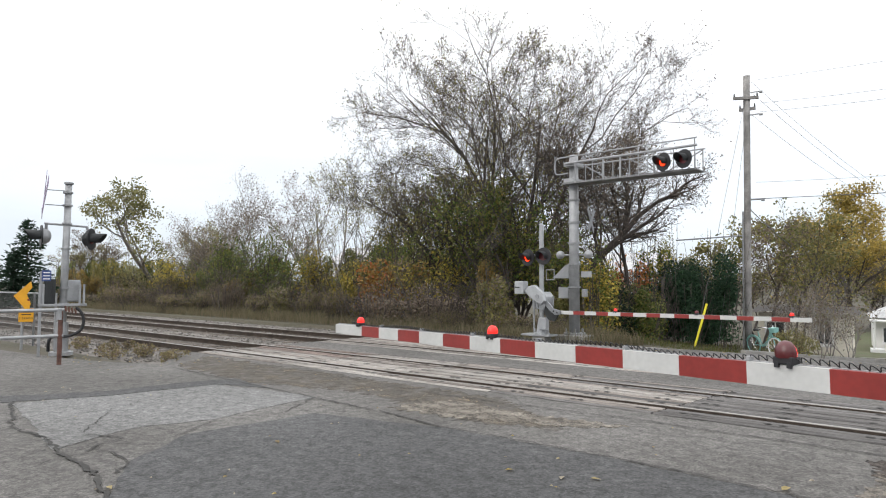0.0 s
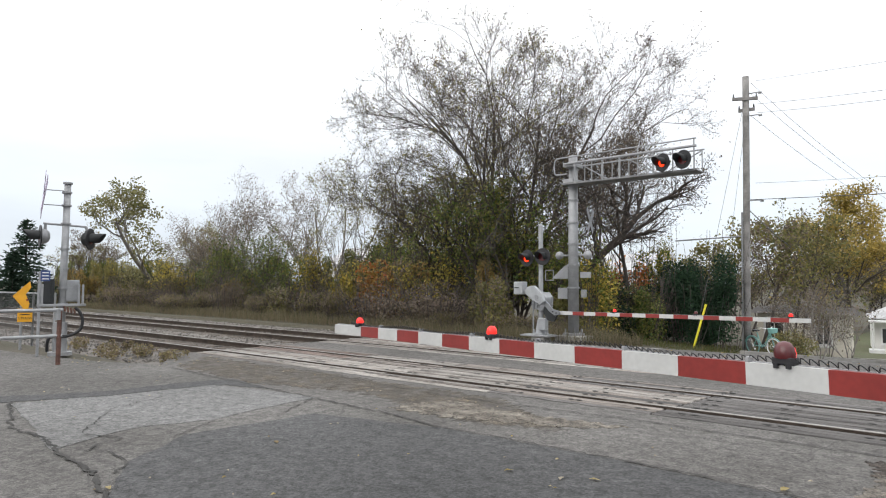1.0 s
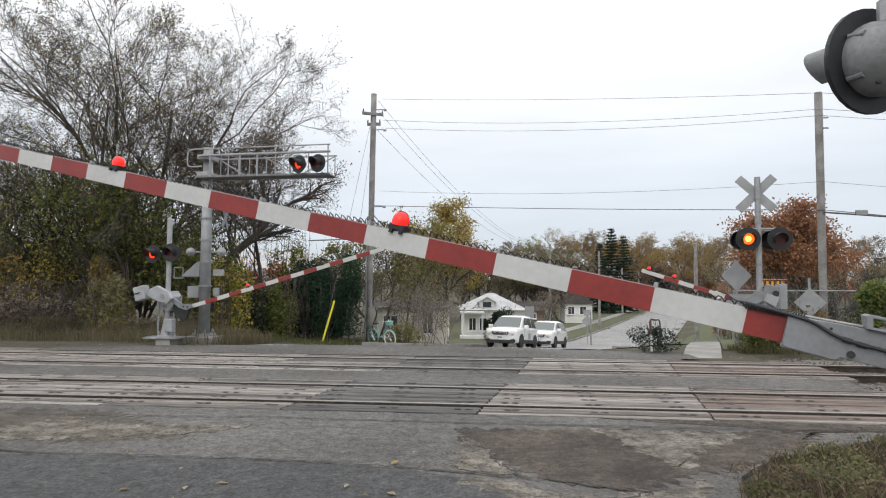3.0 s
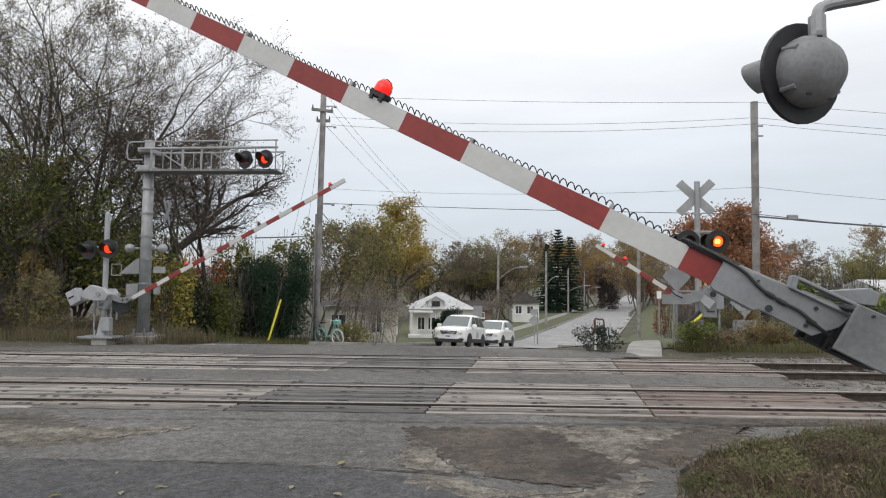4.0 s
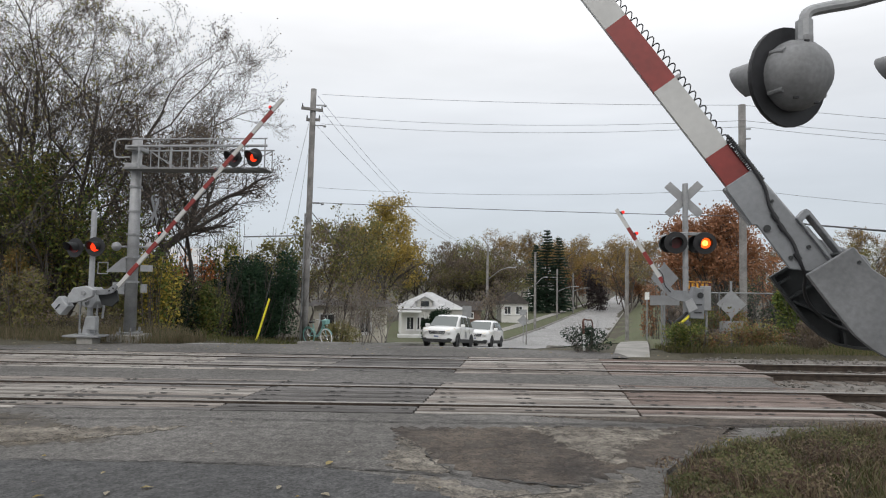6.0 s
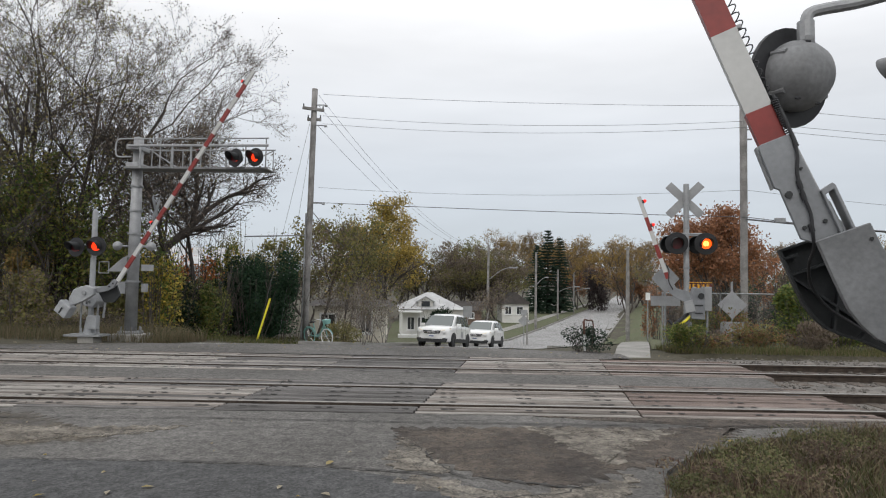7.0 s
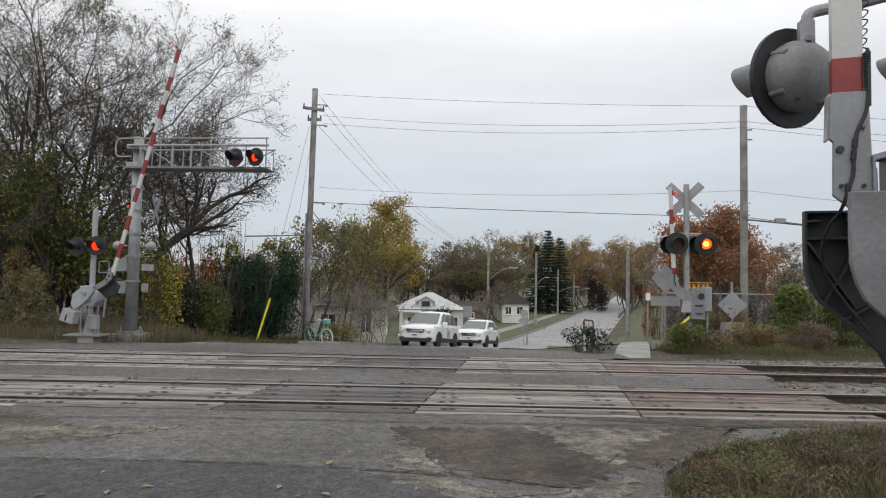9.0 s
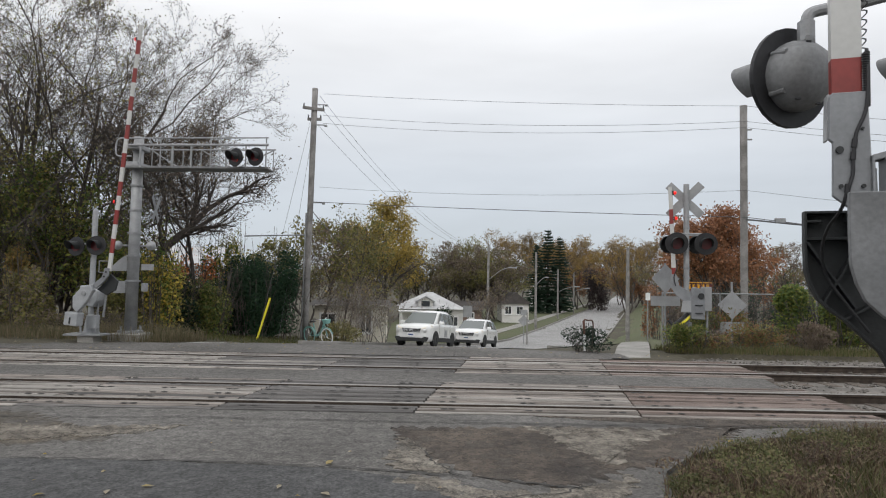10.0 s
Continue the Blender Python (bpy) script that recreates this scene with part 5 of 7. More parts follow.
# coloured banners and parked vans behind the brush
for i, (x, y, w, h, z, m) in enumerate(((10.4, 25.6, 1.1, 0.4, -0.15, WHITE_PAINT), (12.0, 27, 1.5, 0.4, -0.1, WHITE_PAINT))):
    bm = B()
    box(bm, (x, y, z), (w, 0.04, h), bevel=0.006)
    ob = tagged(part("banner", bm, m), "printed banner board half hidden behind brush", "banner", "banners")
    bm = B()
    for s in (-1, 1):
        rod(bm, (x + s * w * 0.45, y + 0.04, ground_z(x, y) - 0.1), (x + s * w * 0.45, y + 0.04, z + h / 2), 0.025, n=6)
    part("stake", bm, GALV, ob)


def bollard_rail():
    x, y = 3.75, 16.3
    z0 = ground_z(x, y)
    t = thing("barrier_post", pose(x, y, z0), "red and white post with a bent pipe handrail", "barrier post")
    bm = B()
    rod(bm, (-0.06, 0, 0), (-0.07, 0, 0.42), 0.032)
    part("post_base", bm, WHITE_PAINT, t)
    bm = B()
    rod(bm, (-0.07, 0, 0.42), (-0.09, 0, 0.76), 0.033)
    part("post_top", bm, RUST, t, "dark red post section")
    bm = B()
    hose(bm, curve_pts([(-0.09, 0, 0.74), (-0.05, 0.05, 0.80), (0.12, 0.4, 0.76), (0.42, 1.2, 0.70), (0.46, 1.25, 0.4), (0.42, 1.25, -0.2)], 4), 0.022)
    part("handrail", bm, RUST, t)


bollard_rail()


# ---- chain-link fences ----
MESH_WIRE = mat("weathered_fence_wire", (0.11, 0.11, 0.11), 0.7, 0.2, var=0.2, bump=0)


def chain_fence(name, pts, high, cell, label, rails=True):
    t = thing(name, pose(0, 0, 0), label, "fence")
    verts, edges_f = [], []
    bm = B()
    for (x, y), (x2, y2) in zip(pts, pts[1:]):
        d = math.hypot(x2 - x, y2 - y)
        n = max(1, int(d / 3))
        for k in range(n + 1):
            u = k / n
            px, py = x + (x2 - x) * u, y + (y2 - y) * u
            b = B()
            rod(b, (px, py, ground_z(px, py) - 0.1), (px, py, ground_z(px, py) + high + 0.03), 0.03, n=8)
            part("fence_post", b, GALV, t)
        za, zb = ground_z(x, y), ground_z(x2, y2)
        b = B()
        rod(b, (x, y, za + high), (x2, y2, zb + high), 0.022, n=6)
        part("top_rail", b, GALV, t)
        count = int(d / cell)
        w = 0.0045
        for k in range(-int(high / cell), count + 1):
            for s in (1, -1):
                u0, u1 = k * cell, k * cell + high
                h0, h1 = 0.0, high
                if u0 < 0:
                    h0, u0 = -u0, 0.0
                if u1 > d:
                    h1, u1 = high - (u1 - d), d
                if u1 <= u0:
                    continue
                if s < 0:
                    h0, h1 = high - h0, high - h1
                q = []
                for uu, hh in ((u0, h0), (u1, h1)):
                    f = uu / d
                    q.append(Vector((x + (x2 - x) * f, y + (y2 - y) * f, za + (zb - za) * f + hh)))
                b0 = len(verts)
                n = Vector((0, 0, w))
                verts += [q[0] - n, q[0] + n, q[1] + n, q[1] - n]
                edges_f.append((b0, b0 + 1, b0 + 2, b0 + 3))
    bm.free()
    tagged(raw("mesh_wire", verts, edges_f, MESH_WIRE, t, "woven diamond wire mesh"), kind="stuff")


chain_fence("chain_fence", [(7.2, 20.6), (9.0, 20.4), (30, 19.0)], 1.66, 0.08, "grey chain-link fence behind the tracks")
chain_fence("chain_fence", [(-24.0, 5.8), (-19.0, 6.5), (-17.6, 6.5)], 1.35, 0.06, "grey chain-link fence by the path")


# ---- the signal by the path ----
def west_signal():
    x0, y0 = -15.72, 5.95
    t = thing("signal_mast", pose(x0, y0, 0), "grey signal mast seen from the side with hooded lamps", "railway signal")
    # turned so that its x axis runs along the path's edge
    side = smooth(part("mast", rod(B(), (0, 0, 0), (0.03, 0, 3.94), 0.082, 0.070, 18), ALU, t))
    side.matrix_basis = pose(0, 0, 0, 0, 0, 69.4)
    bm = B()
    rod(bm, (0, 0, 0), (0, 0, 0.08), 0.25, n=14)
    rod(bm, (0, 0, 0.08), (0, 0, 0.75), 0.15, 0.13, n=14)
    part("base", bm, GALV, side)
    part("cap", rod(B(), (0.03, 0, 3.92), (0.03, 0, 3.96), 0.10, n=14), GALV, side)
    for z in (3.7, 3.4, 2.98, 2.4, 1.95, 1.5, 1.15):
        part("band", rod(B(), (0.02, 0, z), (0.02, 0, z + 0.04), 0.105, n=14), GALV, side)
    for a in (-45, 45):
        bm = B()
        box(bm, (-0.42 - (0.02 if a > 0 else 0), 0, 3.64), (0.012, 0.23, 1.25), pose(0, 0, 0, a, 0, 0) @ pose(0, 0, 0, 0, 4, 0), 0.003)
        part("crossbuck_blade", bm, mat("sign_edge_violet", (0.36, 0.30, 0.40), 0.5), side, "crossbuck blade seen edge-on")
    for z in (3.76, 3.42):
        part("crossbuck_bracket", rod(B(), (0, 0, z), (-0.42, 0, z), 0.011, n=6), GALV, side)
    bm = B()
    rod(bm, (-0.42, 0, 2.99), (0.42, 0, 2.95), 0.024, n=8)
    rod(bm, (-0.38, 0, 3.0), (-0.38, 0.02, 2.85), 0.03, n=8)
    rod(bm, (0.42, 0, 2.96), (0.46, 0.0, 2.82), 0.03, n=8)
    part("crossarm", bm, GALV, side)
    lamp_head(side, pose(-0.47, 0.05, 2.70, 0, 0, -82), back=ALU, visor=DARK_CAST)
    lamp_head(side, pose(0.52, -0.08, 2.66, 0, 0, 66), back=DARK_CAST)
    bm = B()
    box(bm, (-0.26, 0, 1.45), (0.22, 0.3, 0.56), bevel=0.02)
    box(bm, (-0.29, -0.16, 1.45), (0.12, 0.03, 0.46), bevel=0.006)
    part("relay_box", bm, DARK_CAST, side, "dark relay box")
    part("machine_housing", box(B(), (0.17, 0.1, 1.46), (0.34, 0.26, 0.5), bevel=0.03), GALV, side)
    part("gate_bracket", box(B(), (0.0, -0.13, 1.14), (0.95, 0.08, 0.06), bevel=0.01), ALU, side)
    for x in (-0.45, -0.38, 0.33, 0.41):
        part("gate_bracket", box(B(), (x, -0.13, 1.36), (0.045, 0.08, 0.50), bevel=0.01), ALU, side)
    for k in range(4):
        part("red_fitting", rod(B(), (0.05 + 0.065 * k, -0.2, 1.12 - 0.02 * k), (0.07 + 0.065 * k, -0.2, 1.0 - 0.02 * k), 0.022, n=8), RUST, side, "faded red cable fitting")
    bm = B()
    hose(bm, curve_pts([(0.26, -0.2, 1.08), (0.36, -0.2, 0.98), (0.42, -0.2, 0.78), (0.36, -0.2, 0.56), (0.12, -0.2, 0.44), (-0.14, -0.12, 0.44), (-0.24, -0.1, 0.34), (-0.25, 0, 0.1)], 7), 0.034, 8)
    part("cable_loop", bm, CABLE, side, "thick black cable loop")


west_signal()


def text_obj(name, body, size, m, material, parent):
    cu = bpy.data.curves.new(name, "FONT")
    cu.body, cu.size, cu.align_x, cu.align_y, cu.extrude = body, size, "CENTER", "CENTER", 0.001
    tmp = bpy.data.objects.new(name, cu)
    scene.collection.objects.link(tmp)
    dg = bpy.context.evaluated_depsgraph_get()
    me = bpy.data.meshes.new_from_object(tmp.evaluated_get(dg))
    bpy.data.objects.remove(tmp)
    me.materials.clear()
    me.materials.append(material)
    ob = new(name, me)
    ob.parent = parent
    ob.matrix_basis = m
    return ob


def path_sign():
    """A bent yellow diamond over a plate that reads 2 TRAINS, on a post by the path."""
    x0, y0 = -17.55, 5.75
    t = thing("path_sign", pose(x0, y0, 0, 0, 0, 69), "bent yellow diamond sign over a yellow warning plate", "warning sign")
    part("post", rod(B(), (0.0, 0.05, 0), (0.0, 0.05, 1.55), 0.03, n=8), GALV, t)
    bm = B()
    pts = [(-0.35, 1.28), (0.28, 1.86), (0.34, 1.62), (0.14, 1.34), (0.30, 0.98), (0.22, 0.62)]
    slab(bm, pts, -0.05, -0.035)
    for v in bm.verts:
        v.co.y -= 0.25 * max(0, v.co.x) 
    ob = part("sign_plate", bm, SIGN_YELLOW, t, "bent yellow diamond plate")
    bm = B()
    slab(bm, [(0.02, 1.02), (0.25, 1.10), (0.22, 1.16), (0.10, 1.15)], -0.062, -0.058)
    for v in bm.verts:
        v.co.y -= 0.25 * max(0, v.co.x)
    part("marking", bm, ARM_RED, ob)
    bm = B()
    box(bm, (0.14, -0.04, 0.36), (0.56, 0.012, 0.52), bevel=0.004)
    p2 = part("warning_plate", bm, SIGN_YELLOW, t, "yellow plate with black lettering")
    text_obj("lettering", "2 TRAINS", 0.125, pose(0.14, -0.05, 0.24, 90, 0, 0), BLACK, p2)
    bm = B()
    box(bm, (0.14, -0.05, 0.50), (0.46, 0.004, 0.07))
    box(bm, (0.14, -0.05, 0.385), (0.36, 0.004, 0.035))
    part("lettering_bar", bm, BLACK, p2)
    for ob in (ob, p2):
        ob.matrix_basis = Matrix.Translation((0, 0, 0.62 if ob is p2 else 0.52)) @ Matrix.Diagonal((0.55, 0.55, 0.62, 1)) @ ob.matrix_basis


path_sign()


def path_barrier():
    x0, y0 = -14.0, 5.27
    t = thing("path_barrier", pose(x0, y0, 0, 0, 0, 69), "swing barrier of two grey pipes on a rusty post", "barrier")
    part("post", rod(B(), (0, 0, -0.05), (0, 0, 1.08), 0.045, n=10), RUST, t, "rusty brown post")
    for z, dz in ((1.10, -0.03), (0.58, -0.05)):
        part("rail_pipe", hose(B(), [(0.06, 0, z), (-3.0, -0.05, z + dz), (-6, -0.1, z + dz * 2)], 0.034, 8), ALU, t, "grey pipe rail")
    part("hinge", rod(B(), (-0.02, 0, 0.9), (-0.02, 0, 1.12), 0.055, n=8), GALV, t)
    t2 = thing("sign_post", pose(-15.75, 5.5, 0, 0, 0, 69), "rusty steel post with a small blue sign", "sign post")
    part("post", box(B(), (0, 0, 0.95), (0.06, 0.05, 1.9), bevel=0.01), GALV, t2)
    bm = B()
    box(bm, (0.10, -0.03, 1.80), (0.18, 0.01, 0.24), bevel=0.003)
    ob = part("sign_plate", bm, mat("blue_sign", (0.03, 0.06, 0.20), 0.5), t2, "small blue sign with white bars")
    bm = B()
    for k in range(3):
        box(bm, (0.10, -0.038, 1.87 - 0.07 * k), (0.13, 0.004, 0.02))
    part("lettering_bar", bm, WHITE_PAINT, ob)


path_barrier()


# ---- houses ----
def gable_house(name, x, y, w, d, h, rise, wall, roof, label, turn=0, along=True, windows=(), door=None, hip=False, base=None, eave=0.35):
    """A house: walls with openings, a roof with overhang, windows with frames. Front is -y."""
    z0 = (ground_z(x, y) if base is None else base)
    t = thing(name, pose(x, y, z0, 0, 0, turn), label, "house", "houses")
    bm = B()
    box(bm, (0, d / 2, h / 2 - 0.2), (w, d, h + 0.4))
    if not along:
        a = [bm.verts.new(p) for p in ((-w / 2, 0.0, h), (w / 2, 0.0, h), (0, 0.0, h + rise))]
        b = [bm.verts.new(p) for p in ((-w / 2, d, h), (w / 2, d, h), (0, d, h + rise))]
        bm.faces.new(a)
        bm.faces.new(b[::-1])
    part("wall", bm, wall, t)
    bm = B()
    e = eave
    k = min(w, d) / 2 if hip else 0
    if along:
        ridge = [(-w / 2 - (e if not hip else -k * 0.9), d / 2, h + rise), (w / 2 + (e if not hip else -k * 0.9), d / 2, h + rise)]
        low = [(-w / 2 - e, -e, h - 0.05), (w / 2 + e, -e, h - 0.05), (w / 2 + e, d + e, h - 0.05), (-w / 2 - e, d + e, h - 0.05)]
    else:
        ridge = [(0, -e, h + rise), (0, d + e, h + rise)]
        low = [(-w / 2 - e, -e, h - 0.1), (-w / 2 - e, d + e, h - 0.1), (w / 2 + e, d + e, h - 0.1), (w / 2 + e, -e, h - 0.1)]
    for lift in (0.0,):
        L = [bm.verts.new(p) for p in low]
        Rr = [bm.verts.new(p) for p in ridge]
        if along:
            fs = [(L[0], L[1], Rr[1], Rr[0]), (L[2], L[3], Rr[0], Rr[1]), (L[1], L[2], Rr[1]), (L[3], L[0], Rr[0]), (L[0], L[3], L[2], L[1])]
        else:
            fs = [(L[0], L[1], Rr[1], Rr[0]), (L[2], L[3], Rr[0], Rr[1]), (L[0], Rr[0], L[3]), (L[1], L[2], Rr[1]), (L[0], L[3], L[2], L[1])]
        for f in fs:
            bm.faces.new(f)
    bmesh.ops.recalc_face_normals(bm, faces=bm.faces[:])
    part("roof", bm, roof, t)
    for wx, wz, ww, wh, face in windows:
        m = pose(wx, -0.03, wz) if face == "front" else pose(w / 2 + 0.03, wx, wz, 0, 0, 90)
        bm = B()
        for a in (-1, 1):
            box(bm, (a * ww / 2, 0, 0), (0.10, 0.10, wh + 0.1))
            box(bm, (0, 0, a * wh / 2), (ww, 0.10, 0.10))
        box(bm, (0, 0, 0), (0.05, 0.06, wh))
        f = part("window", bm, WHITE_PAINT, t, "white framed window")
        f.matrix_basis = m
        part("pane", box(B(), (0, 0.01, 0), (ww, 0.02, wh)), PANE, f)
        part("sill", box(B(), (0, -0.05, -wh / 2 - 0.08), (ww + 0.2, 0.14, 0.06)), WHITE_PAINT, f)
    if door:
        part("door", box(B(), (door[0], -0.03, 1.02), (0.9, 0.06, 2.04), bevel=0.01), door[1], t)
    return t


house = gable_house("house", -0.9, 60, 5.8, 8.0, 2.7, 1.5, SIDING, ROOF, "small white house with a pale grey hipped roof", 6, True,
                    [(-2.1, 1.3, 0.7, 1.2, "front"), (-1.1, 1.3, 0.7, 1.2, "front"), (2.0, 1.4, 0.8, 1.1, "front"), (2.5, 1.4, 0.8, 1.1, "side")], (0.4, SIGN_GREY), hip=True)
bm = B()
slab(bm, [(-1.4, 2.7), (0.0, 2.7), (0.0, 3.35), (-0.7, 3.75), (-1.4, 3.35)], 0.3, 3.0)
dm = part("dormer", bm, SIDING, house, "small front dormer")
bm = B()
slab(bm, [(-1.6, 3.3), (-0.7, 3.79), (0.2, 3.3), (0.2, 3.4), (-0.7, 3.9), (-1.6, 3.4)], 0.1, 3.2)
part("dormer_roof", bm, ROOF, dm)
part("pane", box(B(), (-0.7, 0.27, 3.15), (0.8, 0.06, 0.5)), PANE, dm)
bm = B()
for xx in (-0.9, 0.9):
    box(bm, (-2.2 + xx, -1.6, 1.2), (0.10, 0.10, 2.4))
box(bm, (-2.2, -0.9, 2.45), (2.2, 1.7, 0.12))
box(bm, (-2.2, -0.9, 0.15), (2.2, 1.7, 0.3))
part("porch", bm, WHITE_PAINT, house, "small white porch")
gable_house("shed", -5.4, 37.0, 4.2, 5.0, 2.05, 0.25, BLOCK, ROOF_DARK, "low cream block outbuilding behind bare brush", 4, True, [(-1.3, 1.1, 0.9, 0.9, "front"), (0.9, 1.1, 0.7, 1.3, "front")], base=-1.75)
gable_house("house", 10.2, 88, 3.7, 8.0, 2.7, 1.5, SIDING, ROOF_DARK, "white bungalow with a dark gable roof", 0, False, [(-1.0, 1.7, 0.9, 1.1, "front"), (0.6, 1.7, 0.9, 1.1, "front")])
gable_house("house", 2.6, 82, 5.0, 6.0, 1.9, 1.1, BRICK_DARK, ROOF_DARK, "dark house behind the white house", 0, True, [(1.2, 1.2, 0.6, 0.7, "front")])
gable_house("house", 24.5, 150, 6.0, 7.0, 4.5, 2.2, SIDING, ROOF, "distant white house among trees", 0, False, [(0.0, 2.5, 1.2, 1.4, "front")])
gable_house("house", 29.0, 170, 8.0, 7.0, 3.5, 2.5, BRICK_DARK, ROOF_DARK, "distant brown house up the road", 0, True, [(0.0, 2.0, 1.2, 1.4, "front")])
gable_house("house", -44, 44, 10, 8, 4.2, 1.8, SIDING, ROOF, "pale house glimpsed through the brush", 10, True, [(-2, 2, 1, 1.4, "front"), (1, 2, 1, 1.4, "front")])
gable_house("house", -19, 48, 5, 8, 3.4, 1.6, SIDING, ROOF, "pale house glimpsed through the trees", 10, True, [(-1.2, 2, 0.9, 1.3, "front"), (1, 2, 1, 1.4, "front")])
gable_house("house", 35, 41, 12, 8, 2.8, 1.2, SIDING, ROOF, "low pale building behind the fence", 0, True, [(-3, 1.4, 1, 1, "front")])


# ---- cars ----
def car(name, dims, label, badge, seed):
    """A five-door SUV; x is forward, the body is a loft of sections, with glass, lamps, grille, bumpers and wheels."""
    ln, wd, ht = dims
    t = thing(name, pose(0, 0, 0), label, "car", "waiting cars")
    hw = wd / 2
    # stations: x, half width at the sill, at the waist, waist height, lower edge
    body = [(ln * 0.5, 0.58, 0.60, 0.80, 0.42), (ln * 0.485, 0.76, 0.78, 0.90, 0.30), (ln * 0.45, 0.85, 0.86, 0.97, 0.24), (ln * 0.36, 0.90, 0.89, 1.03, 0.24), (ln * 0.22, 0.91, 0.90, 1.10, 0.24),
            (0.0, 0.91, 0.905, 1.09, 0.24), (-ln * 0.25, 0.91, 0.90, 1.11, 0.24), (-ln * 0.42, 0.90, 0.88, 1.13, 0.26), (-ln * 0.48, 0.86, 0.84, 1.10, 0.34), (-ln * 0.5, 0.74, 0.74, 1.0, 0.42)]
    bm = B()
    rings = []
    for x, a, b, zt, zb in body:
        a, b = a * hw / 0.91, b * hw / 0.91
        half = [(0.0, zb), (a * 0.9, zb), (a, zb + 0.10), (a, zb + 0.34), (b + 0.005, zt - 0.18), (b, zt - 0.04), (b * 0.95, zt), (b * 0.55, zt + 0.035), (0.0, zt + 0.05)]
        ring = [(x, y, z) for y, z in half] + [(x, -y, z) for y, z in half[-2:0:-1]]
        rings.append([bm.verts.new(p) for p in ring])
    for a, b in zip(rings, rings[1:]):
        for k in range(len(a)):
            j = (k + 1) % len(a)
            bm.faces.new((a[k], a[j], b[j], b[k]))
    bm.faces.new(rings[0])
    bm.faces.new(rings[-1][::-1])
    bmesh.ops.recalc_face_normals(bm, faces=bm.faces[:])
    shell = smooth(part("body", bm, CAR_WHITE, t, "glossy white car body"))
    # roof house
    bm = B()
    rr = []
    for x, w0, z0, w1, z1 in ((ln * 0.29, 0.80, 1.03, 0.76, 1.06), (ln * 0.09, 0.84, 1.06, 0.66, ht - 0.12), (0.02, 0.85, 1.07, 0.68, ht - 0.03), (-ln * 0.20, 0.85, 1.08, 0.69, ht), (-ln * 0.36, 0.83, 1.10, 0.64, ht - 0.06), (-ln * 0.465, 0.78, 1.08, 0.66, 1.14)):
        w0, w1 = w0 * hw / 0.91, w1 * hw / 0.91
        half = [(w0, z0), (w0 * 0.55 + w1 * 0.45, z0 + (z1 - z0) * 0.45), (w1, z1 - 0.05 * (z1 > 1.2)), (w1 * 0.85, z1), (0.0, z1 + 0.02)]
        rr.append([bm.verts.new((x, y, z)) for y, z in half] + [bm.verts.new((x, -y, z)) for y, z in half[-2::-1]])
    for a, b in zip(rr, rr[1:]):
        for k in range(len(a) - 1):
            bm.faces.new((a[k], a[k + 1], b[k + 1], b[k]))
    bmesh.ops.recalc_face_normals(bm, faces=bm.faces[:])
    smooth(part("roof", bm, CAR_WHITE, shell))

    def glass(nm, quad, label2=""):
        b2 = B()
        vs = [b2.verts.new(p) for p in quad]
        b2.faces.new(vs)
        ex = bmesh.ops.extrude_face_region(b2, geom=b2.faces[:])
        n = (Vector(quad[1]) - Vector(quad[0])).cross(Vector(quad[2]) - Vector(quad[1])).normalized() * 0.012
        for v in [v for v in ex["geom"] if isinstance(v, bmesh.types.BMVert)]:
            v.co += n
        bmesh.ops.recalc_face_normals(b2, faces=b2.faces[:])
        return part(nm, b2, CAR_GLASS, shell, label2)
    s = hw / 0.91
    glass("windscreen", [(ln * 0.285, -0.76 * s, 1.09), (ln * 0.285, 0.76 * s, 1.09), (ln * 0.105, 0.63 * s, ht - 0.135), (ln * 0.105, -0.63 * s, ht - 0.135)], "dark windscreen, its base paled for sky reflection")
    for sg in (1, -1):
        def sq(x0, x1, x2, x3):
            q = [(x0, sg * 0.86 * s, 1.12), (x1, sg * 0.86 * s, 1.12), (x2, sg * 0.715 * s, ht - 0.13), (x3, sg * 0.725 * s, ht - 0.15)]
            return q if sg > 0 else q[::-1]
        for q in ((ln * 0.185, ln * 0.01, ln * 0.005, ln * 0.085), (-ln * 0.01, -ln * 0.17, -ln * 0.165, -ln * 0.01), (-ln * 0.19, -ln * 0.37, -ln * 0.31, -ln * 0.185)):
            glass("side_window", sq(*q), "dark side window")
        b2 = B()
        box(b2, (ln * 0.185, sg * (hw + 0.10), 1.14), (0.16, 0.24, 0.17), bevel=0.04)
        part("mirror", b2, CAR_WHITE, t, "white door mirror")
        b2 = B()
        box(b2, (0.0, sg * hw * 1.005, 0.34), (ln * 0.56, 0.04, 0.20), bevel=0.02)
        part("sill_cladding", b2, TRIM_BLACK, t)
        for xx in (ln * 0.02, -ln * 0.16):
            b2 = B()
            box(b2, (xx - 0.02, sg * (hw + 0.012), 0.98), (0.18, 0.025, 0.035), bevel=0.008)
            part("door_handle", b2, CAR_WHITE, t)
        for xx in (ln * 0.185, -ln * 0.005, -ln * 0.195):
            b2 = B()
            box(b2, (xx, sg * (hw - 0.002), 0.78), (0.006, 0.008, 0.55))
            part("door_gap", b2, TRIM_BLACK, shell)
        b2 = B()
        pts = [(ln * 0.500, sg * 0.40 * s, 0.76), (ln * 0.488, sg * 0.68 * s, 0.80), (ln * 0.46, sg * 0.84 * s, 0.86), (ln * 0.40, sg * 0.90 * s, 0.92), (ln * 0.43, sg * 0.87 * s, 0.99), (ln * 0.475, sg * 0.72 * s, 0.93), (ln * 0.493, sg * 0.42 * s, 0.85)]
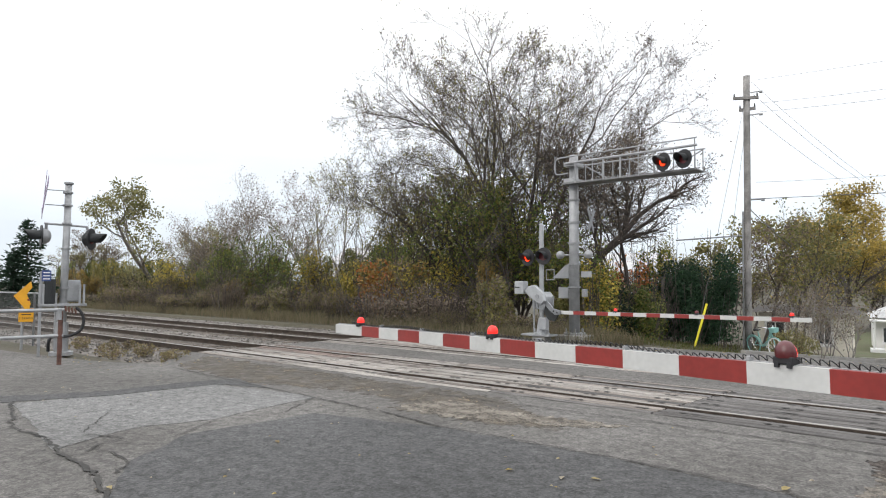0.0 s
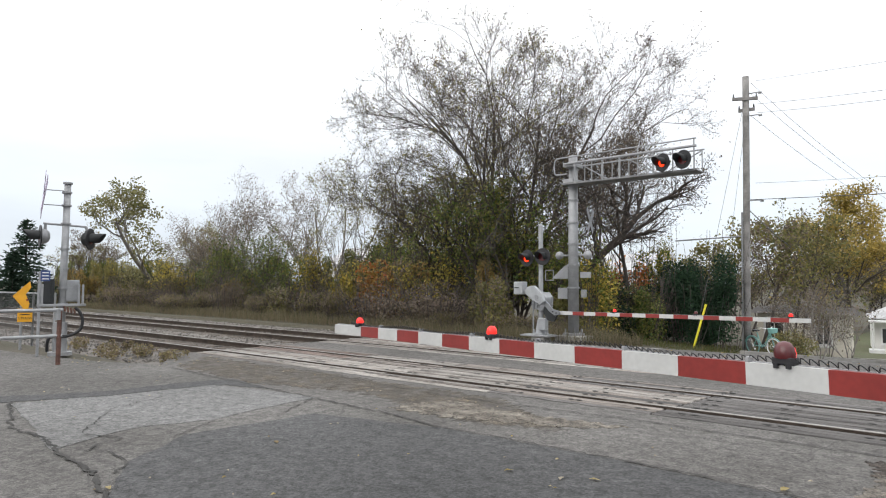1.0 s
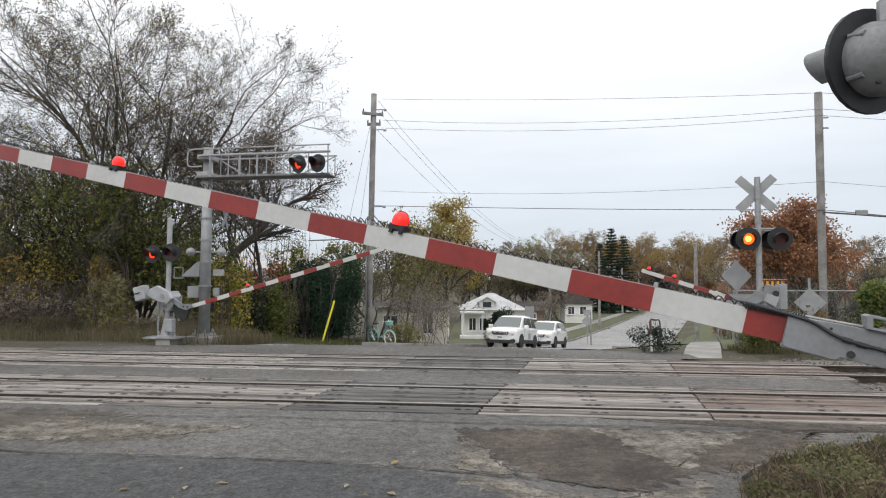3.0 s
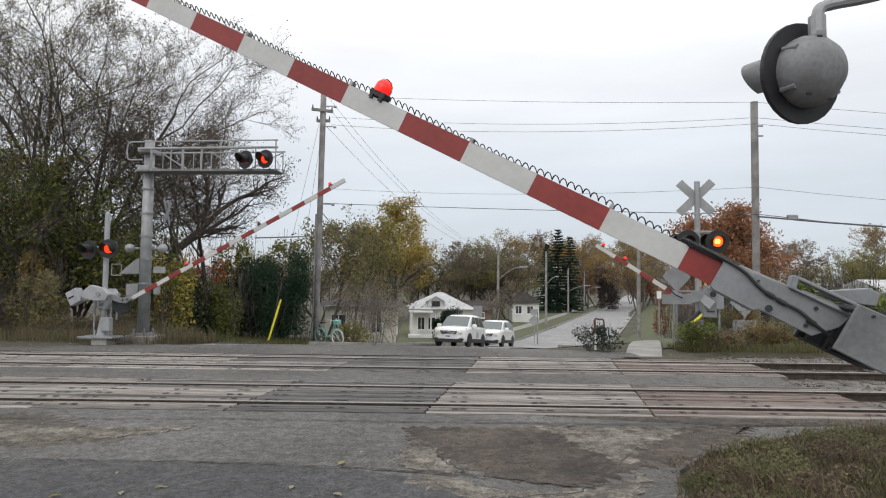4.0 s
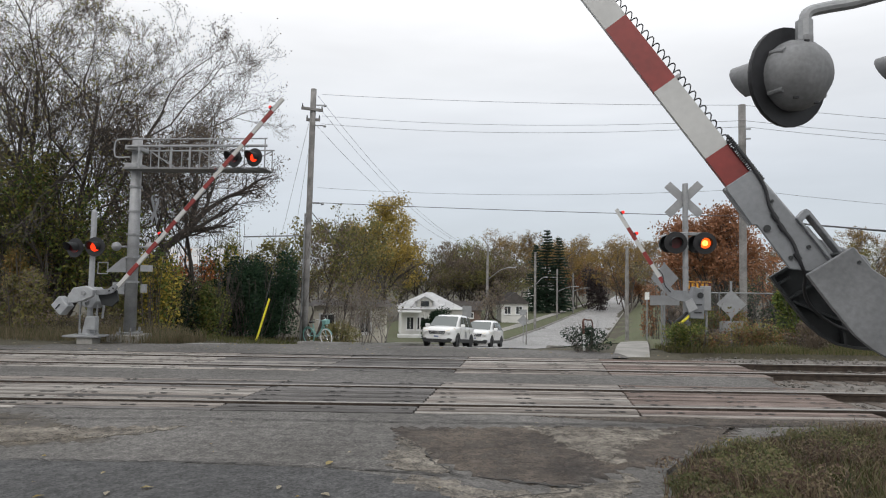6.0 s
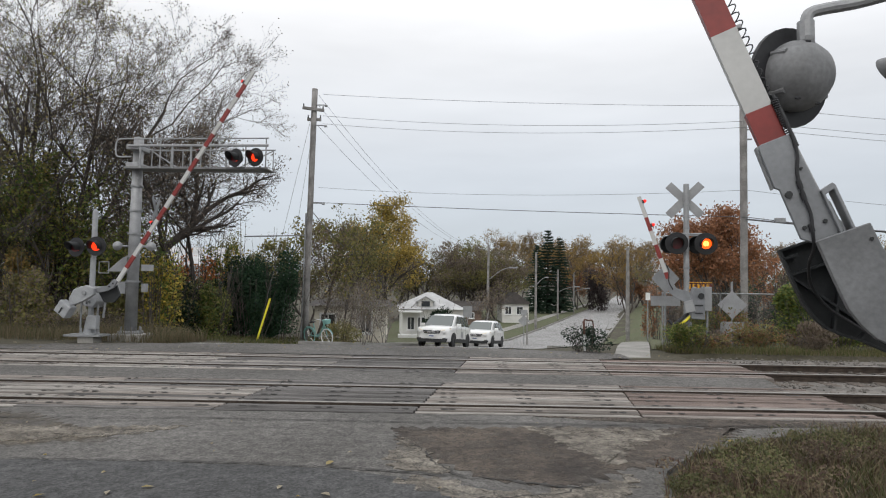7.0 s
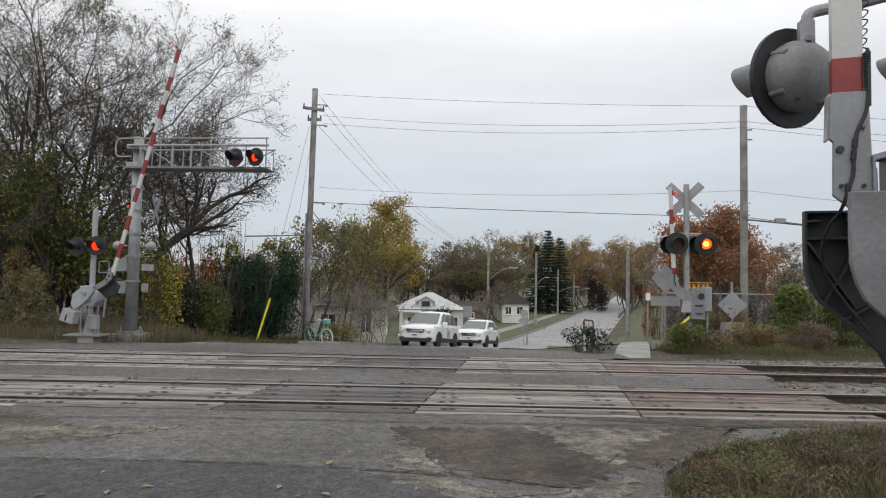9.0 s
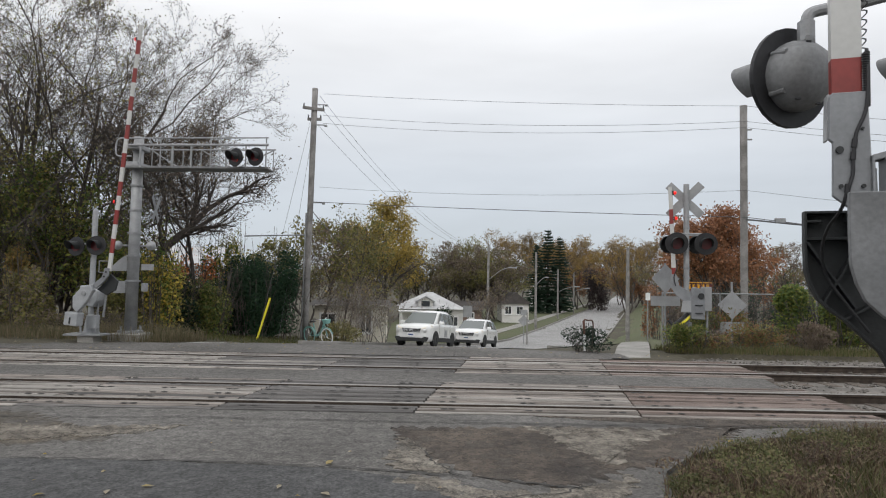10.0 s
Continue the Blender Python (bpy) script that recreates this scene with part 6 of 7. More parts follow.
        c = b2.verts.new((ln * 0.497, sg * 0.66 * s, 0.87))
        vs = [b2.verts.new((x + 0.012, y * 1.01, z)) for x, y, z in pts]
        for k in range(len(vs)):
            b2.faces.new((vs[k], vs[(k + 1) % len(vs)], c))
        bmesh.ops.recalc_face_normals(b2, faces=b2.faces[:])
        part("headlight", b2, HEADLIGHT, t, "lit swept-back headlight")
        b2 = B()
        rod(b2, (ln * 0.47, sg * 0.68 * s, 0.46), (ln * 0.49, sg * 0.68 * s, 0.46), 0.05, n=12)
        part("fog_light", b2, CHROME, t)
        for xx, zz in ((ln * 0.30, 0.34), (-ln * 0.29, 0.34)):
            yy = sg * (hw - 0.10)
            b2 = B()
            lathe(b2, [(0.20, 0.11), (0.30, 0.11), (0.335, 0.08), (0.34, 0.0), (0.335, -0.08), (0.30, -0.11), (0.20, -0.11)], pose(xx, yy, zz, 90, 0, 0), 24)
            wh = smooth(part("wheel", b2, RUBBER, t, "black tyre"))
            b2 = B()
            lathe(b2, [(0.21, 0.0), (0.205, 0.09), (0.19, 0.10)], pose(xx, yy, zz, 90 * sg, 0, 0), 20)
            for k in range(5):
                a = k * math.tau / 5
                box(b2, (xx + 0.11 * math.cos(a), yy + sg * 0.085, zz + 0.11 * math.sin(a)), (0.20, 0.03, 0.055), pose(0, 0, 0, 0, -math.degrees(a), 0), 0.008)
            rod(b2, (xx, yy + sg * 0.05, zz), (xx, yy + sg * 0.10, zz), 0.05, n=10)
            part("rim", b2, CHROME, wh, "five-spoke alloy rim")
            b2 = B()
            prof = [(0.36, 0.015), (0.42, 0.02), (0.42, 0.0), (0.36, -0.01)]
            for k in range(14):
                a0, a1 = math.pi * k / 14, math.pi * (k + 1) / 14
                q = []
                for rr0 in (0.35, 0.415):
                    for a in (a0, a1):
                        q.append((xx + rr0 * math.cos(a), zz + rr0 * math.sin(a)))
                slab(b2, [q[0], q[1], q[3], q[2]], sg * (hw - 0.02), sg * (hw + 0.018))
            part("arch_trim", b2, TRIM_BLACK, t, "black wheel arch trim")
            b2 = B()
            rod(b2, (xx, sg * (hw - 0.02), zz), (xx, sg * (hw + 0.004), zz), 0.37, n=24)
            part("wheel_well", b2, TRIM_BLACK, t)
    b2 = B()
    slab(b2, [(-0.74 * s, 0.22), (0.74 * s, 0.22), (0.84 * s, 0.42), (0.52 * s, 0.47), (-0.52 * s, 0.47), (-0.84 * s, 0.42)], -0.05, 0.05, 0.02)
    o = part("bumper", b2, TRIM_BLACK, t, "black lower bumper")
    o.matrix_basis = pose(ln * 0.486, 0, 0, 0, 0, 90)
    b2 = B()
    slab(b2, [(-0.40 * s, 0.64), (0.40 * s, 0.64), (0.48 * s, 0.82), (-0.48 * s, 0.82)], -0.02, 0.02, 0.01)
    g = part("grille", b2, TRIM_BLACK, t, "black radiator grille with chrome bars")
    g.matrix_basis = pose(ln * 0.502, 0, 0, 0, 0, 90)
    for z in (0.68, 0.74, 0.80):
        part("grille_bar", box(B(), (0, -0.022, z), (0.84 * s, 0.02, 0.016), bevel=0.004), CHROME, g)
    b2 = B()
    if badge == "square":
        for dx in (-0.07, 0.07):
            box(b2, (dx, -0.035, 0.75), (0.025, 0.02, 0.13), bevel=0.004)
        box(b2, (0, -0.035, 0.75), (0.13, 0.02, 0.025), bevel=0.004)
    else:
        box(b2, (0, -0.035, 0.75), (0.20, 0.02, 0.05), bevel=0.01)
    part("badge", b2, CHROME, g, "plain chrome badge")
    b2 = B()
    box(b2, (0, -0.03, 0.53), (0.34, 0.012, 0.17), bevel=0.004)
    p = part("number_plate", b2, WHITE_PAINT, t, "pale number plate with plain bars")
    p.matrix_basis = pose(ln * 0.509, 0, 0, 0, 0, 90)
    part("plate_bar", box(B(), (0, -0.04, 0.53), (0.26, 0.006, 0.06)), mat("plate_blue", (0.03, 0.06, 0.2), 0.5), p)
    for yy in (-0.3, 0.3):
        b2 = B()
        rod(b2, (ln * 0.25, yy - 0.25, 1.085), (ln * 0.235, yy + 0.25, 1.13), 0.012, n=6)
        part("wiper", b2, TRIM_BLACK, t)
    if badge == "square":
        part("door_panel_mark", box(B(), (-0.15 * ln / 4.5, hw + 0.014, 0.66), (0.42, 0.006, 0.34)), SIGN_GREY, t, "grey square decal on the door")
    return t


HEAD = -90 - math.degrees(math.atan(0.319))


def car_pose(x, y):
    """Upright on the sloping road, nose towards the tracks."""
    za, zb = road_z(y - 1.3), road_z(y + 1.3)
    return Matrix.Translation((x, y, (za + zb) / 2 + 0.005)) @ pose(0, 0, 0, 0, 0, HEAD) @ pose(0, 0, 0, 0, -math.degrees(math.atan2(za - zb, 2.6)), 0)


def drive(x, y, rows):
    u = Vector((-0.304, -0.953))
    return [(t, (x + u.x * m, y + u.y * m)) for t, m in rows]


car_a = car("car", (4.55, 1.82, 1.78), "white SUV with black lower trim and lit headlights", "square", 1)
car_b = car("car", (4.65, 1.84, 1.72), "white SUV with a dark split grille behind another car", "bar", 2)
CARS = [(car_a, drive(0.46, 35.2, [(0, 0), (5.6, 0), (6.2, 0.25), (6.8, 0.75), (7.0, 1.05), (7.5, 1.75), (8.0, 2.45), (8.5, 3.05), (9.0, 3.5), (10.0, 4.0)])),
        (car_b, drive(2.72, 41.2, [(0, 0), (7.2, 0), (7.6, 0.15), (8.0, 0.55), (8.5, 1.05), (9.0, 1.5), (10.0, 2.0)]))]


# ---- bicycle ----
def bicycle():
    x0, y0 = -5.18, 26.4
    t = thing("bicycle", pose(x0, y0, ground_z(x0, y0) - 0.04, 6, 0, -36), "mint green step-through bicycle with basket leaning on a pole", "bicycle")
    for x, nm in ((-0.50, "rear_wheel"), (0.55, "front_wheel")):
        bm = B()
        n = 28
        for rad, r in ((0.33, 0.022),):
            ring = [Vector((x + rad * math.cos(k * math.tau / n), 0, 0.35 + rad * math.sin(k * math.tau / n))) for k in range(n + 1)]
            hose(bm, ring, r, 6)
        w = part(nm, bm, MINT if x < 0 else WHITE_PAINT, t, "bicycle wheel with pale tyre")
        bm = B()
        for k in range(14):
            a = k * math.tau / 14
            rod(bm, (x, 0, 0.35), (x + 0.32 * math.cos(a), 0, 0.35 + 0.32 * math.sin(a)), 0.004, n=4)
        rod(bm, (x, -0.05, 0.35), (x, 0.05, 0.35), 0.025, n=8)
        tagged(part("spokes", bm, CHROME, w), kind="stuff")
        bm = B()
        hose(bm, [Vector((x + 0.375 * math.cos(a), 0, 0.35 + 0.375 * math.sin(a))) for a in [math.radians(20 + 12 * k) for k in range(13)]], 0.022, 6)
        part("mudguard", bm, MINT, t)
    bm = B()
    for pts in ([(0.42, 0, 0.92), (0.2, 0, 0.55), (-0.05, 0, 0.36)], [(0.43, 0, 0.82), (0.22, 0, 0.45), (-0.05, 0, 0.33)], [(-0.22, 0, 0.88), (-0.05, 0, 0.34)], [(-0.05, 0.03, 0.34), (-0.5, 0.05, 0.35)], [(-0.2, 0.03, 0.75), (-0.5, 0.05, 0.35)], [(0.40, 0, 1.02), (0.55, 0.04, 0.35)]):
        hose(bm, curve_pts(pts, 4), 0.019, 8)
    part("frame", bm, MINT, t)
    bm = B()
    hose(bm, curve_pts([(0.12, -0.3, 1.10), (0.32, -0.24, 1.10), (0.40, 0, 1.04), (0.32, 0.24, 1.10), (0.12, 0.3, 1.10)], 4), 0.014)
    part("handlebar", bm, CHROME, t)
    bm = B()
    slab(bm, [(-0.38, 0.90), (-0.10, 0.93), (-0.12, 0.97), (-0.38, 0.98)], -0.08, 0.08, 0.02)
    part("saddle", bm, TRIM_BLACK, t)
    bm = B()
    a = [(0.48, 0.90), (0.68, 0.90), (0.72, 1.08), (0.44, 1.08)]
    slab(bm, a, -0.12, 0.12, 0.012)
    part("basket", bm, MINT, t, "mint green front basket")
    bm = B()
    rod(bm, (-0.1, 0.06, 0.33), (0.06, 0.06, 0.25), 0.012, n=6)
    rod(bm, (-0.05, 0.05, 0.33), (-0.05, 0.07, 0.33), 0.09, n=14)
    part("crank", bm, CHROME, t)


bicycle()


# ---- plants ----
def grow(rnd, height, trunk_r, levels, spread, lean=(0, 0), stems=1, bend=0.25, fork=(3, 5), up=0.35, first=0.25, thin=0.62, path=None):
    """Limbs as tapered tubes, level by level; returns the tube mesh and the twig ends."""
    verts, faces, tips = [], [], []

    def tube(pts, r0, r1, n):
        base = len(verts)
        side = Vector((1, 0.2, 0.1))
        for i, p in enumerate(pts):
            d = (pts[min(i + 1, len(pts) - 1)] - pts[max(i - 1, 0)])
            d = d.normalized() if d.length > 1e-6 else Vector((0, 0, 1))
            s = (side - d * side.dot(d)).normalized()
            u = d.cross(s)
            r = r0 + (r1 - r0) * i / (len(pts) - 1)
            for k in range(n):
                a = k * math.tau / n
                verts.append(p + (s * math.cos(a) + u * math.sin(a)) * r)
        for i in range(len(pts) - 1):
            for k in range(n):
                a, b = base + i * n + k, base + i * n + (k + 1) % n
                faces.append((a, b, b + n, a + n))

    def limb(p, d, length, r, level, given=None):
        seg = len(given) - 1 if given else 5 if level == 0 else 4 if level == 1 else 3
        pts, q, dd = [p], p.copy(), d.copy()
        for i in range(seg):
            dd = (dd + Vector((rnd.gauss(0, bend), rnd.gauss(0, bend), rnd.gauss(0, bend * 0.6) + up * 0.25))).normalized()
            q = q + dd * (length / seg)
            pts.append(q.copy())
        if given:
            pts = [Vector(g) for g in given]
        end = r * (0.16 if given else 0.35 if level else 0.45)
        tube(pts, r, end, 8 if level == 0 else 5 if level == 1 else 3)
        if level >= levels:
            tips.extend(pts[1:])
            return
        if level >= levels - 1:
            tips.append(pts[-1])
        count = rnd.randint(*fork) + (2 if level == 0 else 0)
        for k in range(count):
            f = first + (1 - first) * (k + rnd.random()) / count if level == 0 else 0.2 + 0.8 * (k + rnd.random()) / count
            x = f * seg
            i = min(seg - 1, int(x))
            at = pts[i].lerp(pts[i + 1], x - i)
            ax = (pts[i + 1] - pts[i]).normalized()
            out = ax.orthogonal().normalized()
            out.rotate(Matrix.Rotation(rnd.uniform(0, math.tau), 3, ax))
            ang = spread * rnd.uniform(0.7, 1.25)
            nd = (ax * math.cos(ang) + out * math.sin(ang)).normalized()
            limb(at, nd, length * thin * rnd.uniform(0.7, 1.15) * (1.15 - 0.45 * f), max(0.0062, r * (1 - 0.55 * f) * 0.60), level + 1)
    for i, way in enumerate(path or ()):
        limb(Vector(way[0]), Vector((0, 0, 1)), height, trunk_r * (1 if i == 0 else 0.42), 0, way)
    for s in range(0 if path else stems):
        a = s * math.tau / stems + rnd.uniform(-0.5, 0.5)
        k = 0.0 if stems == 1 else 0.22
        d = Vector((lean[0] + k * math.cos(a), lean[1] + k * math.sin(a), 1)).normalized()
        limb(Vector((0.25 * k * math.cos(a), 0.25 * k * math.sin(a), -0.1)), d, height * rnd.uniform(0.62, 0.75), trunk_r * (1 if stems == 1 else 0.75), 0)
    return verts, faces, tips


def leaves(rnd, tips, count, size, spread, flat=0.0):
    """Small folded leaf blades scattered round twig ends."""
    verts, faces = [], []
    for _ in range(count):
        c = rnd.choice(tips) + Vector((rnd.gauss(0, spread), rnd.gauss(0, spread), rnd.gauss(0, spread * 0.8)))
        a = Vector((rnd.gauss(0, 1), rnd.gauss(0, 1), rnd.gauss(0, 1) * (1 - flat))).normalized()
        b = a.orthogonal().normalized()
        b.rotate(Matrix.Rotation(rnd.uniform(0, math.tau), 3, a))
        s = size * rnd.uniform(0.6, 1.35)
        n = len(verts)
        verts += [c - a * s, c + b * s * 0.55, c + a * s, c - b * s * 0.55]
        faces.append((n, n + 1, n + 2, n + 3))
    return verts, faces


def tree(name, seed, m, bark, leaf, n_leaf, size, label, category="tree", group="", scatter=0.22, leaf2=None, **kw):
    rnd = random.Random(seed)
    t = thing(name, m, label, category, group)
    v, f, tips = grow(rnd, **kw)
    smooth(raw("trunk", v, f, bark, t))
    v, f = leaves(rnd, tips, n_leaf, size, scatter)
    raw("crown", v, f, leaf, t)
    if leaf2:
        v, f = leaves(rnd, tips[:max(10, len(tips) // 2)], n_leaf // 2, size, scatter)
        raw("crown", v, f, leaf2, t)
    return t


def at(x, y, turn=0, dz=0.0):
    return pose(x, y, ground_z(x, y) + dz, 0, 0, turn)


# the tall thin-leaved trees behind the gantry
for seed, x, y, h, r, ln, st in ((1, -19.4, 25.5, 9.4, 0.16, (0.06, 0), 2), (2, -16.7, 25.0, 14.8, 0.18, (0.03, 0), 2), (8, -16.8, 26.0, 14.4, 0.18, (0.0, 0), 2), (21, -15.2, 24.4, 13.0, 0.15, (0.06, 0), 2), (38, -10.6, 26.2, 10.5, 0.13, (-0.02, 0), 2)):
    tree("tree", seed, at(x, y), BARK, L_OLIVE if seed not in (8, 38) else L_BROWN, 5200, 0.042, "tall half-bare tree with dark limbs and few leaves", height=h, trunk_r=r, levels=5, spread=0.60, stems=st, lean=ln, fork=(4, 6), up=0.2, leaf2=L_BROWN)
tree("tree", 4, pose(-12.6, 25.0, 0.0), BARK, L_BROWN, 3400, 0.042, "half-bare tree with a dark leaning trunk reaching past the gantry", height=4.0, trunk_r=0.24, levels=4, spread=0.62, fork=(4, 6), up=0.3, first=0.3,
     path=[[(0, 0, -0.2), (0.35, 0, 1.2), (0.9, 0, 2.3), (1.7, 0, 3.1), (2.5, 0, 3.8), (3.1, 0.1, 4.5), (3.8, 0.2, 5.0), (4.6, 0.3, 5.4)], [(2.5, 0, 3.8), (2.6, 0.1, 4.9), (2.6, 0.2, 5.9), (2.9, 0.3, 7.0)]])
# vine-hung green masses under them
for i, (x, y, h, k) in enumerate(((-18.6, 24.0, 6.4, 1), (-15.8, 23.8, 8.4, 2), (-14.6, 24.2, 6.8, 3), (-21.5, 24.6, 6.4, 4), (-12.4, 23.4, 4.2, 5), (-17.2, 25.6, 7.4, 6), (-14.3, 22.9, 6.8, 7))):
    tree("tree", 40 + i, at(x, y, i * 50), BARK, L_OLIVE if i % 2 else L_GREEN, 3900, 0.066, "olive green tree hung with vines", group="vine-hung trees", height=h, trunk_r=0.09, levels=3, spread=0.7, stems=4, fork=(4, 6), first=0.05, leaf2=L_YELLOW if i % 2 else L_OLIVE)
# thinner trees along the bank
BANK = [(-24.5, 25.5, 8.8, L_BROWN), (-27.8, 25.0, 9.2, L_OLIVE), (-30.5, 26.0, 8.6, L_BROWN), (-33.5, 25.0, 8.2, L_BROWN), (-37.0, 24.5, 8.6, L_BROWN), (-41.0, 26.0, 7.6, L_BROWN), (-46, 27, 6.5, L_BROWN)]
for i, (x, y, h, lf) in enumerate(BANK):
    tree("tree", 60 + i, at(x, y, i * 77), BARK_PALE, lf, 4200 if i != 4 else 1200, 0.05, "bare twiggy tree on the railway bank", group="bank trees", height=h, trunk_r=0.10, levels=4, spread=0.55, stems=3, fork=(3, 5))
tree("tree", 80, at(-44.5, 24), BARK_PALE, L_PALE, 3600, 0.10, "light pale green tree with an open crown", height=10.8, trunk_r=0.2, levels=4, spread=0.72, stems=1, fork=(3, 5))


def conifer(x, y, h, r, seed, label, group="", leaf=None):
    rnd = random.Random(seed)
    t = thing("conifer", at(x, y), label, "conifer", group)
    bm = B()
    rod(bm, (0, 0, -0.1), (0, 0, h), h * 0.018, 0.02, 8)
    part("trunk", bm, BARK, t)
    verts, faces = [], []
    z = h * 0.06
    while z < h:
        k = 1 - z / h
        n = int(7 + 6 * k)
        for i in range(n):
            a = rnd.uniform(0, math.tau)
            ln = r * (k ** 0.8) * rnd.uniform(0.7, 1.1) + 0.08
            d = Vector((math.cos(a), math.sin(a), -0.18 + 0.5 * (1 - k)))
            for j in range(int(6 + ln * 7)):
                f = (j + rnd.random()) / (6 + ln * 7)
                p = Vector((0, 0, z)) + d * ln * f + Vector((rnd.gauss(0, 0.08), rnd.gauss(0, 0.08), rnd.gauss(0, 0.05) - 0.15 * f * f))
                u = (d + Vector((rnd.gauss(0, 0.5), rnd.gauss(0, 0.5), rnd.gauss(0, 0.35)))).normalized()
                w = u.orthogonal().normalized()
                s = 0.17 * rnd.uniform(0.7, 1.4) * max(1.0, h / 5.5)
                b = len(verts)
                verts += [p - u * s * 0.4, p + w * s * 0.25, p + u * s, p - w * s * 0.25]
                faces.append((b, b + 1, b + 2, b + 3))
        z += h * 0.035
    raw("crown", verts, faces, leaf or L_SPRUCE, t)
    return t


conifer(-49.0, 16.2, 5.9, 2.4, 1, "dark green spruce with layered boughs", "spruces")
conifer(-46.0, 14.5, 3.6, 1.6, 2, "small dark green spruce", "spruces")
conifer(20.0, 120, 16.0, 3.6, 3, "tall dark spruce beside the road", "spruces")
conifer(22.5, 121, 14.6, 3.3, 4, "tall dark spruce beside the road", "spruces")
conifer(17.7, 119, 13.0, 3.0, 5, "tall dark spruce beside the road", "spruces")


def bush(name, seed, m, w, d, h, leaf, count, size, label, category="bush", group="", stems=26, bark=None, inner=0.35, leaf2=None):
    """A mass of stems and leaves within an uneven rounded outline."""
    rnd = random.Random(seed)
    t = thing(name, m, label, category, group)
    verts, faces, tips = [], [], []
    lump = [(rnd.uniform(-0.35, 0.35) * w, rnd.uniform(-0.35, 0.35) * d, rnd.uniform(0.3, 0.85) * h, rnd.uniform(0.16, 0.46)) for _ in range(9)]
    for _ in range(stems):
        x, y = rnd.uniform(-0.42, 0.42) * w, rnd.uniform(-0.42, 0.42) * d
        p = Vector((x * 0.6, y * 0.6, -0.05))
        q = Vector((x * 1.15 + rnd.gauss(0, 0.1), y * 1.15 + rnd.gauss(0, 0.1), h * rnd.uniform(0.5, 1.3)))
        mid = p.lerp(q, 0.5) + Vector((rnd.gauss(0, 0.1), rnd.gauss(0, 0.1), 0.05)) * min(1.0, h / 2.2)
        slim = min(1.0, h / 2.2)
        for a, b, r in ((p, mid, 0.014 * slim), (mid, q, 0.008 * slim)):
            n = len(verts)
            for c in (a, b):
                verts += [c + Vector((r, 0, 0)), c + Vector((-r * 0.5, r * 0.8, 0)), c + Vector((-r * 0.5, -r * 0.8, 0))]
            faces += [(n, n + 1, n + 4, n + 3), (n + 1, n + 2, n + 5, n + 4), (n + 2, n, n + 3, n + 5)]
        for _ in range(4):
            a = p.lerp(q, rnd.uniform(0.35, 1.0))
            b = a + Vector((rnd.gauss(0, 0.25), rnd.gauss(0, 0.25), rnd.uniform(0.05, 0.4))) * slim
            n = len(verts)
            for c in (a, b):
                verts += [c + Vector((0.005, 0, 0)) * slim, c + Vector((-0.003, 0.004, 0)) * slim, c + Vector((-0.003, -0.004, 0)) * slim]
            faces += [(n, n + 1, n + 4, n + 3), (n + 1, n + 2, n + 5, n + 4), (n + 2, n, n + 3, n + 5)]
    raw("stem", verts, faces, bark or BARK, t)["kind"] = "stuff"
    for lf, cnt in ((leaf, count),) + (((leaf2, count // 2),) if leaf2 else ()):
        verts, faces = [], []
        for _ in range(cnt):
            lx, ly, lz, lr = rnd.choice(lump)
            v = Vector((rnd.gauss(0, 1), rnd.gauss(0, 1), rnd.gauss(0, 1))).normalized() * (inner + (1 - inner) * rnd.random()) ** 0.5
            c = Vector((lx + v.x * lr * w * 0.62, ly + v.y * lr * d * 0.62, max(0.03, lz + v.z * lr * h * 0.75)))
            if rnd.random() < 0.3:
                c.z *= rnd.uniform(0.1, 1)
            a = Vector((rnd.gauss(0, 1), rnd.gauss(0, 1), rnd.gauss(0, 1))).normalized()
            b = a.orthogonal().normalized()
            s = size * rnd.uniform(0.45, 1.35)
            n = len(verts)
            verts += [c - a * s, c + b * s * 0.6, c + a * s, c - b * s * 0.6]
            faces.append((n, n + 1, n + 2, n + 3))
        raw("foliage", verts, faces, lf, t)
    return t


bush("bush", 199, at(-0.35, 52), 2.9, 2.2, 2.7, L_CEDAR, 5200, 0.085, "rounded dark evergreen before the white house", inner=0.1)
# underbrush along the far bank: several kinds, each copied along the line
rb = random.Random(21)
KINDS = [bush("bush", 100, at(-24, 20.8), 2.6, 1.8, 2.3, L_OLIVE, 3000, 0.06, "tangled olive underbrush on the railway bank", group="bank underbrush", leaf2=L_BROWN),
         bush("bush", 101, at(-27, 20.6), 3.2, 1.8, 1.7, L_BROWN, 1700, 0.05, "brown leafless underbrush on the railway bank", group="bank underbrush", stems=70),
         bush("bush", 102, at(-22, 21.5), 2.8, 2.0, 3.2, L_OLIVE, 3400, 0.065, "tall olive and yellow shrub on the bank", group="bank underbrush", leaf2=L_YELLOW),
         bush("bush", 103, at(-19, 21.5), 2.6, 2.0, 2.9, L_GOLD, 3000, 0.065, "golden brown shrub on the bank", group="bank underbrush", leaf2=L_OLIVE),
         bush("bush", 104, at(-30, 22.0), 2.8, 2.0, 3.3, L_GREEN, 3200, 0.065, "green shrub on the railway bank", group="bank underbrush", leaf2=L_OLIVE),
         bush("bush", 105, at(-33, 20.0), 3.6, 1.8, 1.1, L_BROWN, 1700, 0.045, "low dry weeds along the track", group="bank underbrush", stems=190, leaf2=L_OLIVE, inner=0.02)]
